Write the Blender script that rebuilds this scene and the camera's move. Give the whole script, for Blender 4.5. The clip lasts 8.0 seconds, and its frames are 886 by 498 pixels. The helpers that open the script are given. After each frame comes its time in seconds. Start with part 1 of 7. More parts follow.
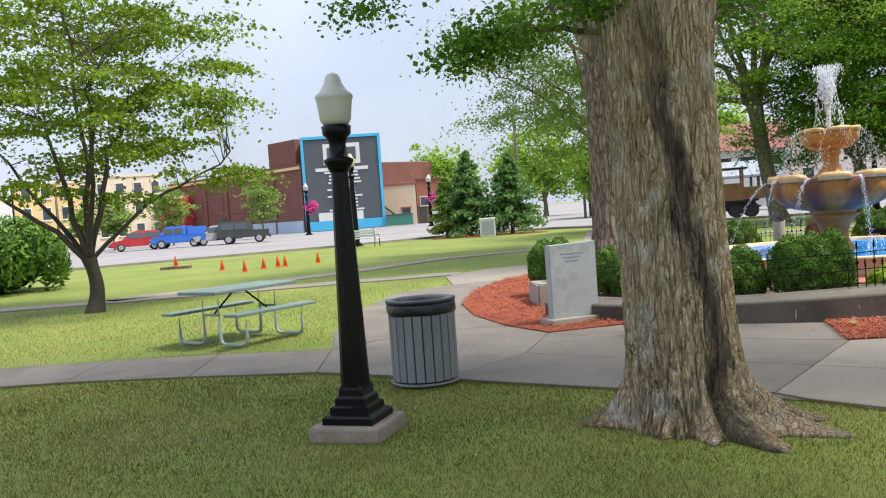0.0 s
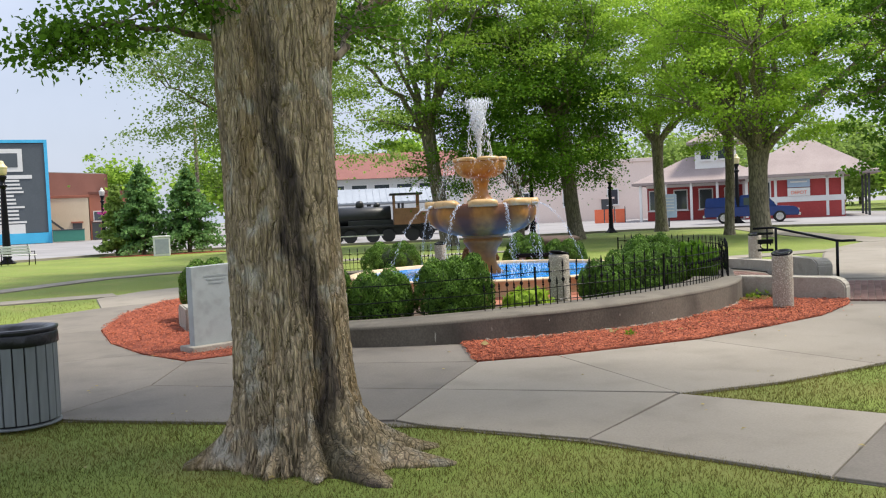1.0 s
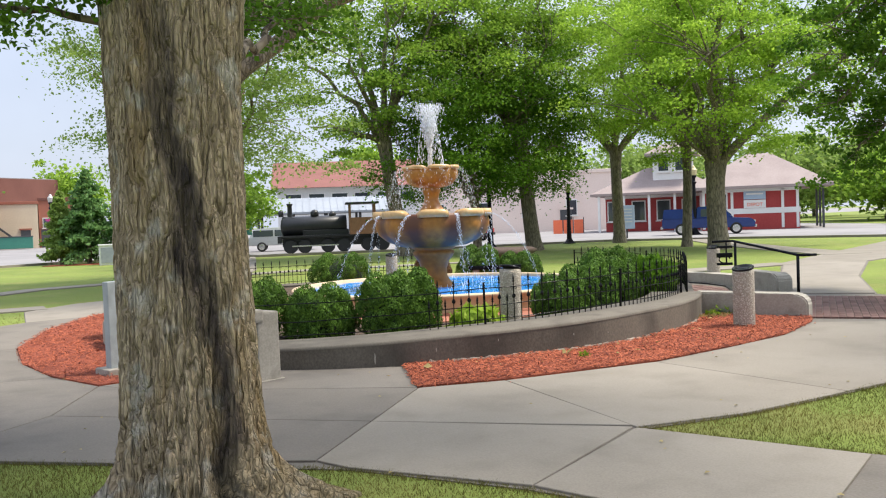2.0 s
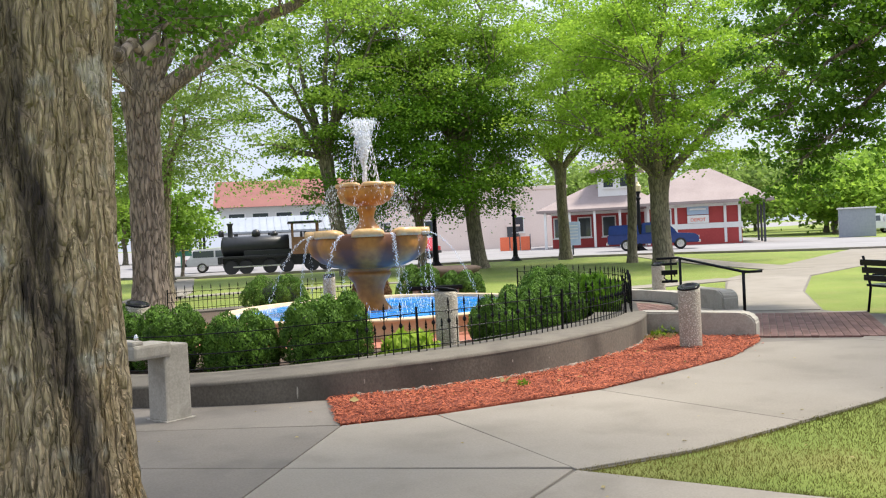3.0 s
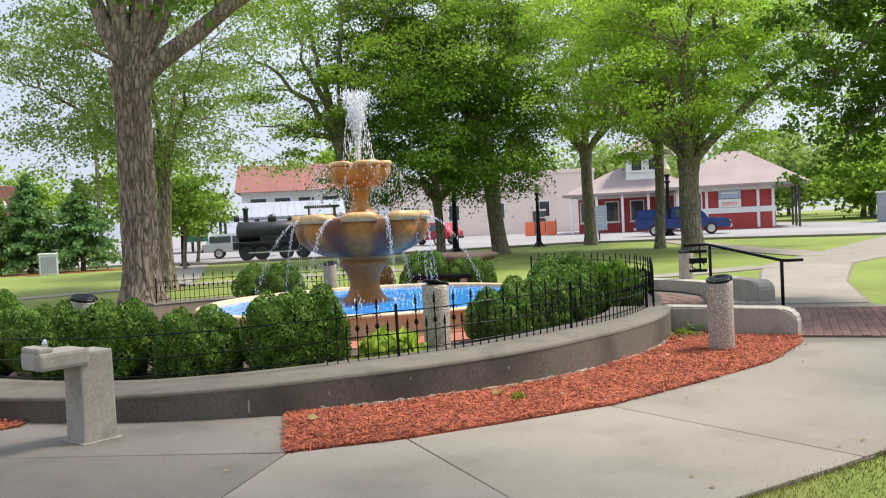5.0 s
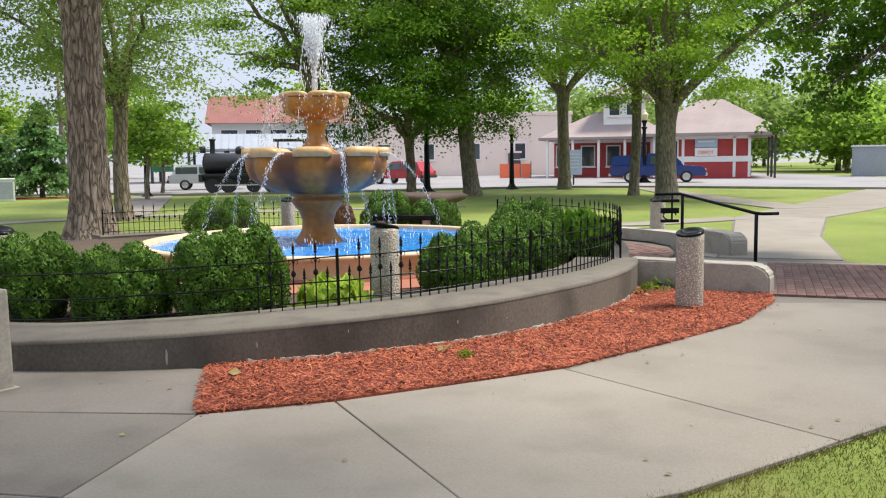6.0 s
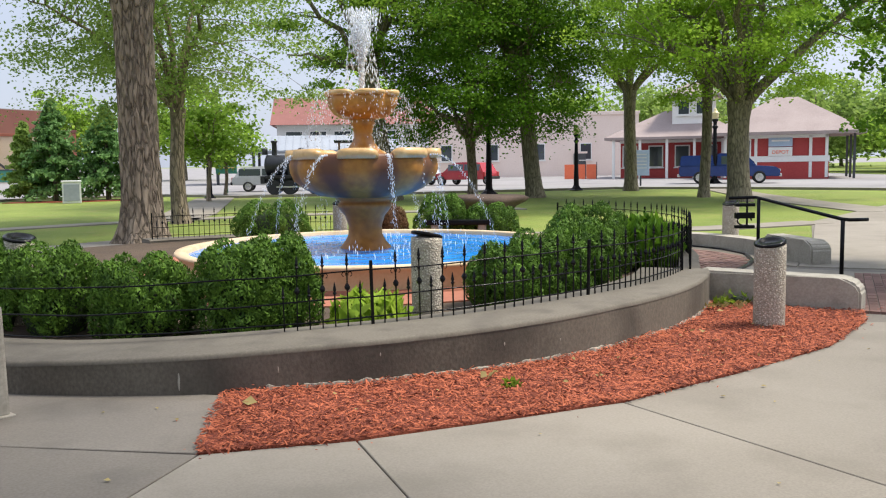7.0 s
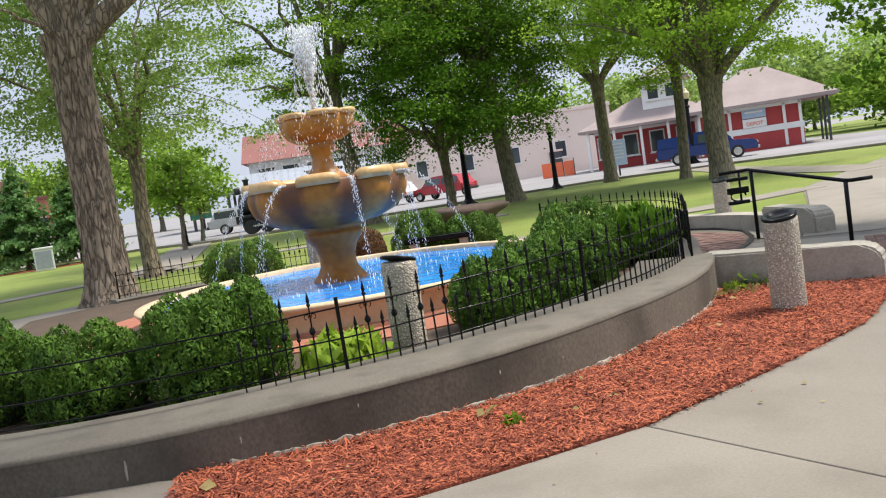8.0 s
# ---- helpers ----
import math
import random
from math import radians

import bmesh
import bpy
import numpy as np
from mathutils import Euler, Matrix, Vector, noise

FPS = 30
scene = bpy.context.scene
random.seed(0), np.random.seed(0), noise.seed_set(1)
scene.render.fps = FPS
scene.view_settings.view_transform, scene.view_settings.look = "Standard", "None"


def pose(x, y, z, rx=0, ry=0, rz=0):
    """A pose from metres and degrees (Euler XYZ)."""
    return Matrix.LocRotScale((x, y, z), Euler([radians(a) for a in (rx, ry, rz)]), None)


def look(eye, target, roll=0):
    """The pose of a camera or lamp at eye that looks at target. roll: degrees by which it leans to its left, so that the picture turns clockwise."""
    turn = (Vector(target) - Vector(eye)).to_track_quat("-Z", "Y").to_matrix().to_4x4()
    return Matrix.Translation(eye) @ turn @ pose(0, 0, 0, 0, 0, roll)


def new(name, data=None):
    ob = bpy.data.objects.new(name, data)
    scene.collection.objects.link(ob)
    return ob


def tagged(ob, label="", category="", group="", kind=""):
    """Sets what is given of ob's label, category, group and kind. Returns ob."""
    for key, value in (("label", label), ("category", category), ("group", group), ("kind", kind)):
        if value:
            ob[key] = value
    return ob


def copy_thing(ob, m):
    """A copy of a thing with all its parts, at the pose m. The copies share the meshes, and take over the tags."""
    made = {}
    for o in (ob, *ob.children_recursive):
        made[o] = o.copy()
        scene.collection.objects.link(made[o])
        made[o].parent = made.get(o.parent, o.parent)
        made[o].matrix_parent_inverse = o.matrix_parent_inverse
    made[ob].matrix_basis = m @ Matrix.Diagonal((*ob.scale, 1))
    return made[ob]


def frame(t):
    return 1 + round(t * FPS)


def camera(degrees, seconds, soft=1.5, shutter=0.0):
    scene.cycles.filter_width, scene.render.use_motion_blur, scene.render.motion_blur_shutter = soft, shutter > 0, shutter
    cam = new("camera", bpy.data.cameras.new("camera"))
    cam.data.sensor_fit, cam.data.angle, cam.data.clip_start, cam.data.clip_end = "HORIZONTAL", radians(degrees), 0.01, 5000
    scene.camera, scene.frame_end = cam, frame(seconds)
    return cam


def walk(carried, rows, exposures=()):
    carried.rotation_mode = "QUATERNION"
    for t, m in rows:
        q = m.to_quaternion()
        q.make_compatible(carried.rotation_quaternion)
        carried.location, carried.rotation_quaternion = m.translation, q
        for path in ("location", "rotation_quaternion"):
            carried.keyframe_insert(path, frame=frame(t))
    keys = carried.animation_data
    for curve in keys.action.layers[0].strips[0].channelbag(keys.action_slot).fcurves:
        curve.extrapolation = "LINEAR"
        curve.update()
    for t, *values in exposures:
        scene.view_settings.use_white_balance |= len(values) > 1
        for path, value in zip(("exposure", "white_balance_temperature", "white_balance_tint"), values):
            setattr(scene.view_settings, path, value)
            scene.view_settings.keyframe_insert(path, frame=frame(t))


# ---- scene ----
cam = camera(53.6, 8.0, 1.15)
PATH = [
    (0, (-0.391, -0.057, 1.62), (-0.355, 1.94, 1.531), -4.1),
    (0.5, (0.002, 0.086, 1.614), (0.516, 2.016, 1.522), -2.9),
    (1, (0.244, 0.302, 1.59), (0.962, 2.167, 1.506), -2.5),
    (1.2, (0.344, 0.427, 1.569), (1.108, 2.274, 1.499), -2.2),
    (2.5, (0.948, 1.225, 1.627), (1.787, 3.04, 1.563), -2.3),
    (3, (1.203, 1.476, 1.625), (2.112, 3.257, 1.594), -2.7),
    (3.5, (1.514, 1.732, 1.666), (2.411, 3.519, 1.665), -3.1),
    (4, (1.743, 2.027, 1.647), (2.628, 3.821, 1.617), -3.1),
    (5.3, (2.414, 2.786, 1.593), (3.257, 4.597, 1.497), -2.5),
    (5.5, (2.51, 2.896, 1.601), (3.368, 4.697, 1.459), -2.0),
    (6, (2.797, 3.185, 1.589), (3.69, 4.964, 1.387), -0.7),
    (6.5, (3.074, 3.456, 1.593), (3.872, 5.28, 1.403), -0.3),
    (7, (3.298, 3.842, 1.599), (4.056, 5.682, 1.401), -0.9),
    (7.5, (3.537, 4.164, 1.574), (4.293, 6.005, 1.381), -3.4),
    (8, (3.744, 4.599, 1.553), (4.529, 6.43, 1.387), -8.5),
]
EXPOSURE = [(0, 0.84), (1, 0.74), (2.5, 0.96), (3, 0.98), (4, 0.92), (6, 0.82), (8, 0.72)]
walk(cam, [(t, look(eye, target, roll)) for t, eye, target, roll in PATH], EXPOSURE)

from mathutils import geometry

# ---- world and sun ----
SUN_EL, SUN_AZ = radians(60), radians(105)
world = bpy.data.worlds.new("overcast_sky")
scene.world = world
world.use_nodes = True
wn, wl = world.node_tree.nodes, world.node_tree.links
wn.clear()
sky = wn.new("ShaderNodeTexSky")
sky.sky_type, sky.sun_disc, sky.sun_elevation, sky.sun_rotation = "NISHITA", False, SUN_EL, SUN_AZ
sky.air_density, sky.dust_density, sky.ozone_density = 1.0, 3.0, 1.5
w_map = wn.new("ShaderNodeTexCoord")
w_cloud = wn.new("ShaderNodeTexNoise")
w_cloud.inputs["Scale"].default_value, w_cloud.inputs["Detail"].default_value = 2.2, 5
w_ramp = wn.new("ShaderNodeMapRange")
w_ramp.inputs["From Min"].default_value, w_ramp.inputs["From Max"].default_value = 0.35, 0.65
w_ramp.inputs["To Min"].default_value, w_ramp.inputs["To Max"].default_value = 0.55, 0.9
w_mix = wn.new("ShaderNodeMix")
w_mix.data_type = "RGBA"
w_mix.inputs[7].default_value = (7.0, 7.6, 9.2, 1)
w_bg = wn.new("ShaderNodeBackground")
w_bg.inputs["Strength"].default_value = 0.1
w_out = wn.new("ShaderNodeOutputWorld")
wl.new(w_map.outputs["Generated"], w_cloud.inputs["Vector"])
wl.new(w_cloud.outputs["Fac"], w_ramp.inputs["Value"])
wl.new(w_ramp.outputs["Result"], w_mix.inputs[0])
wl.new(sky.outputs["Color"], w_mix.inputs[6])
wl.new(w_mix.outputs[2], w_bg.inputs["Color"])
# the thin cloud is brighter overhead than towards the horizon
w_sep = wn.new("ShaderNodeSeparateXYZ")
w_up = wn.new("ShaderNodeMapRange")
w_up.inputs["From Min"].default_value, w_up.inputs["From Max"].default_value = 0.15, 0.85
w_up.inputs["To Min"].default_value, w_up.inputs["To Max"].default_value = 0.074, 0.119
wl.new(w_map.outputs["Generated"], w_sep.inputs[0])
wl.new(w_sep.outputs["Z"], w_up.inputs["Value"])
wl.new(w_up.outputs["Result"], w_bg.inputs["Strength"])
wl.new(w_bg.outputs["Background"], w_out.inputs["Surface"])

sun = new("sun", bpy.data.lights.new("sun", "SUN"))
sun.data.energy, sun.data.angle, sun.data.color = 3.2, radians(12), (1.0, 0.925, 0.80)
sun.matrix_world = look((0, 0, 0), (-math.sin(SUN_AZ) * math.cos(SUN_EL), -math.cos(SUN_AZ) * math.cos(SUN_EL), -math.sin(SUN_EL)))
scene.view_settings.exposure = 0.77


# ---- materials ----
def node_mat(name):
    m = bpy.data.materials.new(name)
    m.use_nodes = True
    return m, m.node_tree.nodes, m.node_tree.links, m.node_tree.nodes["Principled BSDF"]


def surface(name, dark, light, grain=20.0, patch=1.5, rough=0.8, bump=0.3, depth=0.01, metal=0.0, stain=None, stain_amount=0.5,
            stretch=(1, 1, 1), per_piece=0.0, per_island=0.0, spec=0.5):
    """Two scales of variation between two colours, an optional stain, and fine relief."""
    m, n, l, b = node_mat(name)
    co = n.new("ShaderNodeTexCoord")
    mp = n.new("ShaderNodeMapping")
    mp.inputs["Scale"].default_value = stretch
    l.new(co.outputs["Object"], mp.inputs["Vector"])
    fine, wide = n.new("ShaderNodeTexNoise"), n.new("ShaderNodeTexNoise")
    fine.inputs["Scale"].default_value, fine.inputs["Detail"].default_value = grain, 6
    wide.inputs["Scale"].default_value, wide.inputs["Detail"].default_value = patch, 4
    l.new(mp.outputs["Vector"], fine.inputs["Vector"])
    l.new(mp.outputs["Vector"], wide.inputs["Vector"])
    add = n.new("ShaderNodeMath")
    add.operation = "ADD"
    half = n.new("ShaderNodeMath")
    half.operation = "MULTIPLY"
    half.inputs[1].default_value = 0.5
    l.new(fine.outputs["Fac"], add.inputs[0])
    l.new(wide.outputs["Fac"], add.inputs[1])
    l.new(add.outputs[0], half.inputs[0])
    value = half.outputs[0]
    for amount, kind, socket in ((per_piece, "ShaderNodeObjectInfo", "Random"), (per_island, "ShaderNodeNewGeometry", "Random Per Island")):
        if amount:
            info = n.new(kind)
            ma = n.new("ShaderNodeMath")
            ma.operation = "MULTIPLY_ADD"
            ma.inputs[1].default_value = amount
            l.new(info.outputs[socket], ma.inputs[0])
            sh = n.new("ShaderNodeMath")
            sh.operation = "SUBTRACT"
            sh.inputs[1].default_value = amount / 2
            l.new(value, sh.inputs[0])
            l.new(sh.outputs[0], ma.inputs[2])
            value = ma.outputs[0]
    ramp = n.new("ShaderNodeValToRGB")
    ramp.color_ramp.elements[0].position, ramp.color_ramp.elements[1].position = 0.3, 0.7
    ramp.color_ramp.elements[0].color, ramp.color_ramp.elements[1].color = (*dark, 1), (*light, 1)
    l.new(value, ramp.inputs["Fac"])
    colour = ramp.outputs["Color"]
    if stain:
        sn = n.new("ShaderNodeTexNoise")
        sn.inputs["Scale"].default_value, sn.inputs["Detail"].default_value = patch * 2.3, 8
        l.new(mp.outputs["Vector"], sn.inputs["Vector"])
        sr = n.new("ShaderNodeMapRange")
        sr.inputs["From Min"].default_value, sr.inputs["From Max"].default_value, sr.inputs["To Max"].default_value = 0.5, 0.68, stain_amount
        l.new(sn.outputs["Fac"], sr.inputs["Value"])
        mx = n.new("ShaderNodeMix")
        mx.data_type = "RGBA"
        mx.inputs[7].default_value = (*stain, 1)
        l.new(sr.outputs["Result"], mx.inputs[0])
        l.new(colour, mx.inputs[6])
        colour = mx.outputs[2]
    l.new(colour, b.inputs["Base Color"])
    b.inputs["Roughness"].default_value, b.inputs["Metallic"].default_value = rough, metal
    b.inputs["Specular IOR Level"].default_value = spec
    if bump:
        bp = n.new("ShaderNodeBump")
        bp.inputs["Strength"].default_value, bp.inputs["Distance"].default_value = bump, depth
        l.new(fine.outputs["Fac"], bp.inputs["Height"])
        l.new(bp.outputs["Normal"], b.inputs["Normal"])
    return m


def bark_mat(name, dark, light, scale):
    """Vertical plates parted by dark fissures."""
    m = surface(name, dark, light, scale * 1.6, 1.4, 0.95, 0.0, stretch=(1, 1, 0.22))
    n, l = m.node_tree.nodes, m.node_tree.links
    b = n["Principled BSDF"]
    colour = b.inputs["Base Color"].links[0].from_socket
    mp = n["Mapping"]
    vo = n.new("ShaderNodeTexVoronoi")
    vo.feature = "DISTANCE_TO_EDGE"
    vo.inputs["Scale"].default_value = scale
    warp = n.new("ShaderNodeTexNoise")
    warp.inputs["Scale"].default_value, warp.inputs["Detail"].default_value = scale * 0.9, 4
    l.new(mp.outputs["Vector"], warp.inputs["Vector"])
    wv = n.new("ShaderNodeVectorMath")
    wv.operation = "MULTIPLY_ADD"
    wv.inputs[1].default_value = (1.6 / scale,) * 3
    l.new(warp.outputs["Color"], wv.inputs[0])
    l.new(mp.outputs["Vector"], wv.inputs[2])
    l.new(wv.outputs[0], vo.inputs["Vector"])
    r = n.new("ShaderNodeMapRange")
    r.inputs["From Max"].default_value, r.inputs["To Min"].default_value, r.inputs["To Max"].default_value = 0.16, 0.6, 0.0
    l.new(vo.outputs["Distance"], r.inputs["Value"])
    mx = n.new("ShaderNodeMix")
    mx.data_type = "RGBA"
    mx.inputs[7].default_value = (0.022, 0.017, 0.012, 1)
    l.new(r.outputs["Result"], mx.inputs[0])
    l.new(colour, mx.inputs[6])
    l.new(mx.outputs[2], b.inputs["Base Color"])
    bp = n.new("ShaderNodeBump")
    bp.invert = True
    bp.inputs["Strength"].default_value, bp.inputs["Distance"].default_value = 1.0, 0.04
    l.new(r.outputs["Result"], bp.inputs["Height"])
    l.new(bp.outputs["Normal"], b.inputs["Normal"])
    return m


def leaf_mat(name, dark, light, through_light=0.45, patch=0.7, share=0.5):
    m, n, l, b = node_mat(name)
    geo = n.new("ShaderNodeNewGeometry")
    ramp = n.new("ShaderNodeValToRGB")
    ramp.color_ramp.elements[0].color, ramp.color_ramp.elements[1].color = (*dark, 1), (*light, 1)
    co = n.new("ShaderNodeTexCoord")
    nz = n.new("ShaderNodeTexNoise")
    nz.inputs["Scale"].default_value, nz.inputs["Detail"].default_value = patch, 3
    l.new(co.outputs["Object"], nz.inputs["Vector"])
    mr = n.new("ShaderNodeMapRange")
    mr.inputs["From Min"].default_value, mr.inputs["From Max"].default_value, mr.inputs["To Max"].default_value = 0.3, 0.7, share
    l.new(nz.outputs["Fac"], mr.inputs["Value"])
    ma = n.new("ShaderNodeMath")
    ma.operation = "MULTIPLY_ADD"
    ma.inputs[1].default_value = 1 - share
    l.new(geo.outputs["Random Per Island"], ma.inputs[0])
    l.new(mr.outputs["Result"], ma.inputs[2])
    l.new(ma.outputs[0], ramp.inputs["Fac"])
    l.new(ramp.outputs["Color"], b.inputs["Base Color"])
    b.inputs["Roughness"].default_value = 0.6
    b.inputs["Specular IOR Level"].default_value = 0.15
    tr = n.new("ShaderNodeBsdfTranslucent")
    l.new(ramp.outputs["Color"], tr.inputs["Color"])
    mx = n.new("ShaderNodeMixShader")
    mx.inputs[0].default_value = through_light
    l.new(b.outputs[0], mx.inputs[1])
    l.new(tr.outputs[0], mx.inputs[2])
    l.new(mx.outputs[0], n["Material Output"].inputs["Surface"])
    return m


def glass_mat(name, tint=(0.05, 0.06, 0.07), rough=0.05):
    m, n, l, b = node_mat(name)
    b.inputs["Base Color"].default_value = (*tint, 1)
    b.inputs["Roughness"].default_value, b.inputs["Specular IOR Level"].default_value = rough, 0.8
    return m


def water_mat(name, alpha):
    m, n, l, b = node_mat(name)
    b.inputs["Base Color"].default_value = (0.9, 0.94, 1.0, 1)
    b.inputs["Roughness"].default_value = 0.12
    b.inputs["Alpha"].default_value = alpha
    return m


M_GRASS_SOIL = surface("lawn_ground", (0.10, 0.148, 0.02), (0.225, 0.28, 0.048), 70, 0.4, 0.95, 0.6, 0.03, stain=(0.25, 0.215, 0.07), stain_amount=0.4)
M_BLADE = leaf_mat("grass_blade", (0.054, 0.074, 0.010), (0.215, 0.178, 0.052), 0.35, 0.9, 0.65)
M_RUST = leaf_mat("bronze_shrub_leaf", (0.09, 0.045, 0.025), (0.25, 0.14, 0.07), 0.3)
M_CONC = surface("pale_concrete", (0.195, 0.172, 0.142), (0.285, 0.256, 0.216), 70, 0.7, 0.9, 0.15, 0.004, stain=(0.155, 0.136, 0.11), stain_amount=0.38, per_piece=0.12)
M_CONC_DARK = surface("weathered_concrete", (0.128, 0.113, 0.095), (0.21, 0.187, 0.16), 60, 0.8, 0.9, 0.2, 0.004, stain=(0.10, 0.09, 0.078), stain_amount=0.5, per_piece=0.1)
M_JOINT = surface("joint_dirt", (0.08, 0.07, 0.055), (0.14, 0.125, 0.10), 40, 2, 0.95, 0.3)
M_GREY_CONC = surface("grey_cast_concrete", (0.095, 0.083, 0.066), (0.175, 0.156, 0.127), 55, 1.3, 0.9, 0.25, 0.005, stain=(0.08, 0.07, 0.058), stain_amount=0.6)
M_WALL = surface("stained_concrete_wall", (0.068, 0.058, 0.045), (0.175, 0.152, 0.12), 45, 0.55, 0.9, 0.4, 0.006, stain=(0.04, 0.034, 0.027), stain_amount=0.6, stretch=(1, 1, 0.8))
M_WALL_PALE = surface("pale_cast_concrete", (0.25, 0.228, 0.19), (0.42, 0.39, 0.335), 45, 2.0, 0.9, 0.3, 0.006, stain=(0.15, 0.135, 0.11), stain_amount=0.45)
M_MULCH = surface("red_mulch_bed", (0.14, 0.028, 0.014), (0.36, 0.085, 0.04), 60, 2.5, 0.95, 0.9, 0.03)
M_CHIP = surface("red_mulch_chip", (0.13, 0.026, 0.014), (0.46, 0.125, 0.058), 30, 3, 0.9, 0.2, 0.003, per_island=0.8)
M_SOIL = surface("bed_soil", (0.045, 0.03, 0.02), (0.11, 0.075, 0.05), 40, 2, 0.95, 0.6, 0.02)
M_BRICK = surface("paving_brick", (0.115, 0.06, 0.05), (0.215, 0.122, 0.102), 60, 2.2, 0.9, 0.25, 0.004, stain=(0.15, 0.115, 0.095), stain_amount=0.5, per_piece=0.35, per_island=0.25)
M_ROAD = surface("street_concrete", (0.20, 0.19, 0.19), (0.29, 0.28, 0.28), 20, 0.12, 0.9, 0.1, 0.004, stain=(0.15, 0.145, 0.145), stain_amount=0.5)
M_BLACK = surface("black_painted_iron", (0.004, 0.004, 0.005), (0.010, 0.010, 0.012), 40, 3, 0.22, 0.06, 0.002, spec=0.14)
M_GLOBE = surface("milky_lamp_globe", (0.40, 0.39, 0.365), (0.54, 0.525, 0.49), 6, 1.5, 0.35, 0.02, 0.002)
M_SLAT = surface("grey_recycled_slat", (0.135, 0.15, 0.155), (0.21, 0.225, 0.23), 25, 4, 0.7, 0.1, 0.002, stretch=(1, 1, 0.15), per_piece=0.15)
M_LINER = surface("black_bin_liner", (0.008, 0.008, 0.012), (0.02, 0.02, 0.028), 18, 4, 0.3, 0.5, 0.02)
M_GREEN_SHEET = surface("faded_green_table_coating", (0.11, 0.165, 0.145), (0.19, 0.26, 0.235), 30, 3, 0.5, 0.15, 0.002)
M_TUBE = surface("painted_green_tube", (0.22, 0.29, 0.27), (0.33, 0.40, 0.38), 30, 5, 0.45, 0.05, 0.001)
M_SLABSTONE = surface("grey_granite_slab", (0.29, 0.32, 0.325), (0.40, 0.43, 0.435), 120, 2.5, 0.75, 0.12, 0.002, stain=(0.2, 0.21, 0.2), stain_amount=0.4)
M_OCHRE = surface("glazed_ochre_stone", (0.31, 0.125, 0.022), (0.54, 0.25, 0.055), 12, 2.2, 0.32, 0.1, 0.004, stain=(0.2, 0.07, 0.025), stain_amount=0.6)
M_BROWN = surface("wet_brown_stone", (0.21, 0.08, 0.02), (0.47, 0.20, 0.04), 10, 0.9, 0.42, 0.12, 0.004, stain=(0.2, 0.075, 0.028), stain_amount=0.5, spec=0.3)
M_RIM = surface("pale_ochre_rim", (0.52, 0.31, 0.12), (0.70, 0.47, 0.22), 14, 3, 0.35, 0.1, 0.003, stain=(0.42, 0.2, 0.06), stain_amount=0.5)
M_TAN = surface("tan_basin_plaster", (0.52, 0.39, 0.24), (0.66, 0.52, 0.35), 30, 1.5, 0.75, 0.1, 0.003, stain=(0.42, 0.27, 0.14), stain_amount=0.4)
M_BASEBRICK = surface("basin_base_red", (0.26, 0.09, 0.055), (0.40, 0.16, 0.10), 30, 3, 0.85, 0.2, 0.004)
M_POOL = surface("bright_blue_pool_paint", (0.012, 0.17, 0.62), (0.03, 0.30, 0.80), 5, 1.6, 0.12, 0.5, 0.03, stain=(0.12, 0.45, 0.9), stain_amount=0.6, spec=0.6)
M_SPRAY = water_mat("white_water", 0.72)
M_LEAF_DARK = leaf_mat("dark_maple_leaf", (0.028, 0.088, 0.009), (0.19, 0.36, 0.03), 0.42)
M_LEAF_YOUNG = leaf_mat("young_tree_leaf", (0.07, 0.135, 0.012), (0.29, 0.40, 0.045), 0.6)
# bark darkened well below its own tone; the trunk's shade is in the colour
M_BARK_YOUNG = surface("shaded_smooth_bark", (0.025, 0.02, 0.016), (0.075, 0.06, 0.047), 30, 2, 0.9, 0.4, 0.01, stretch=(1, 1, 0.3))
M_LEAF = leaf_mat("maple_leaf", (0.075, 0.175, 0.018), (0.43, 0.62, 0.085), 0.5)
M_LEAF_LIGHT = leaf_mat("light_spring_leaf", (0.125, 0.255, 0.02), (0.46, 0.65, 0.085), 0.55)
M_LEAF_GREY = leaf_mat("feathery_grey_green_leaf", (0.12, 0.21, 0.045), (0.36, 0.48, 0.12), 0.5)
M_NEEDLE = leaf_mat("spruce_needle", (0.07, 0.16, 0.045), (0.22, 0.38, 0.13), 0.4)
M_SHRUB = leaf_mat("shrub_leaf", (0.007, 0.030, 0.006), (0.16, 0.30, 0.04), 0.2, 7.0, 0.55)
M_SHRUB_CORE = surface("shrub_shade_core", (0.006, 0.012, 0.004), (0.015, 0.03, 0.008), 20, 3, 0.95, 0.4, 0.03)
M_HOSTA = leaf_mat("lime_leaf", (0.17, 0.30, 0.02), (0.42, 0.55, 0.07), 0.4)
M_BARK = bark_mat("grey_brown_bark", (0.13, 0.108, 0.075), (0.34, 0.295, 0.21), 11)
M_BARK_DARK = bark_mat("dark_ridged_bark", (0.135, 0.10, 0.072), (0.40, 0.32, 0.235), 10)
M_CONE = surface("orange_cone_plastic", (0.75, 0.10, 0.015), (0.85, 0.15, 0.03), 10, 2, 0.5, 0.0)
M_WHITE = surface("white_paint", (0.68, 0.67, 0.64), (0.80, 0.79, 0.77), 15, 1, 0.6, 0.05, 0.002)
M_GLASS = glass_mat("dark_window_glass")
M_RUBBER = surface("tyre_rubber", (0.012, 0.012, 0.012), (0.025, 0.025, 0.025), 30, 4, 0.85, 0.1, 0.002)
M_CHROME = surface("bright_metal", (0.5, 0.5, 0.5), (0.7, 0.7, 0.7), 10, 2, 0.25, 0.0, metal=1.0)


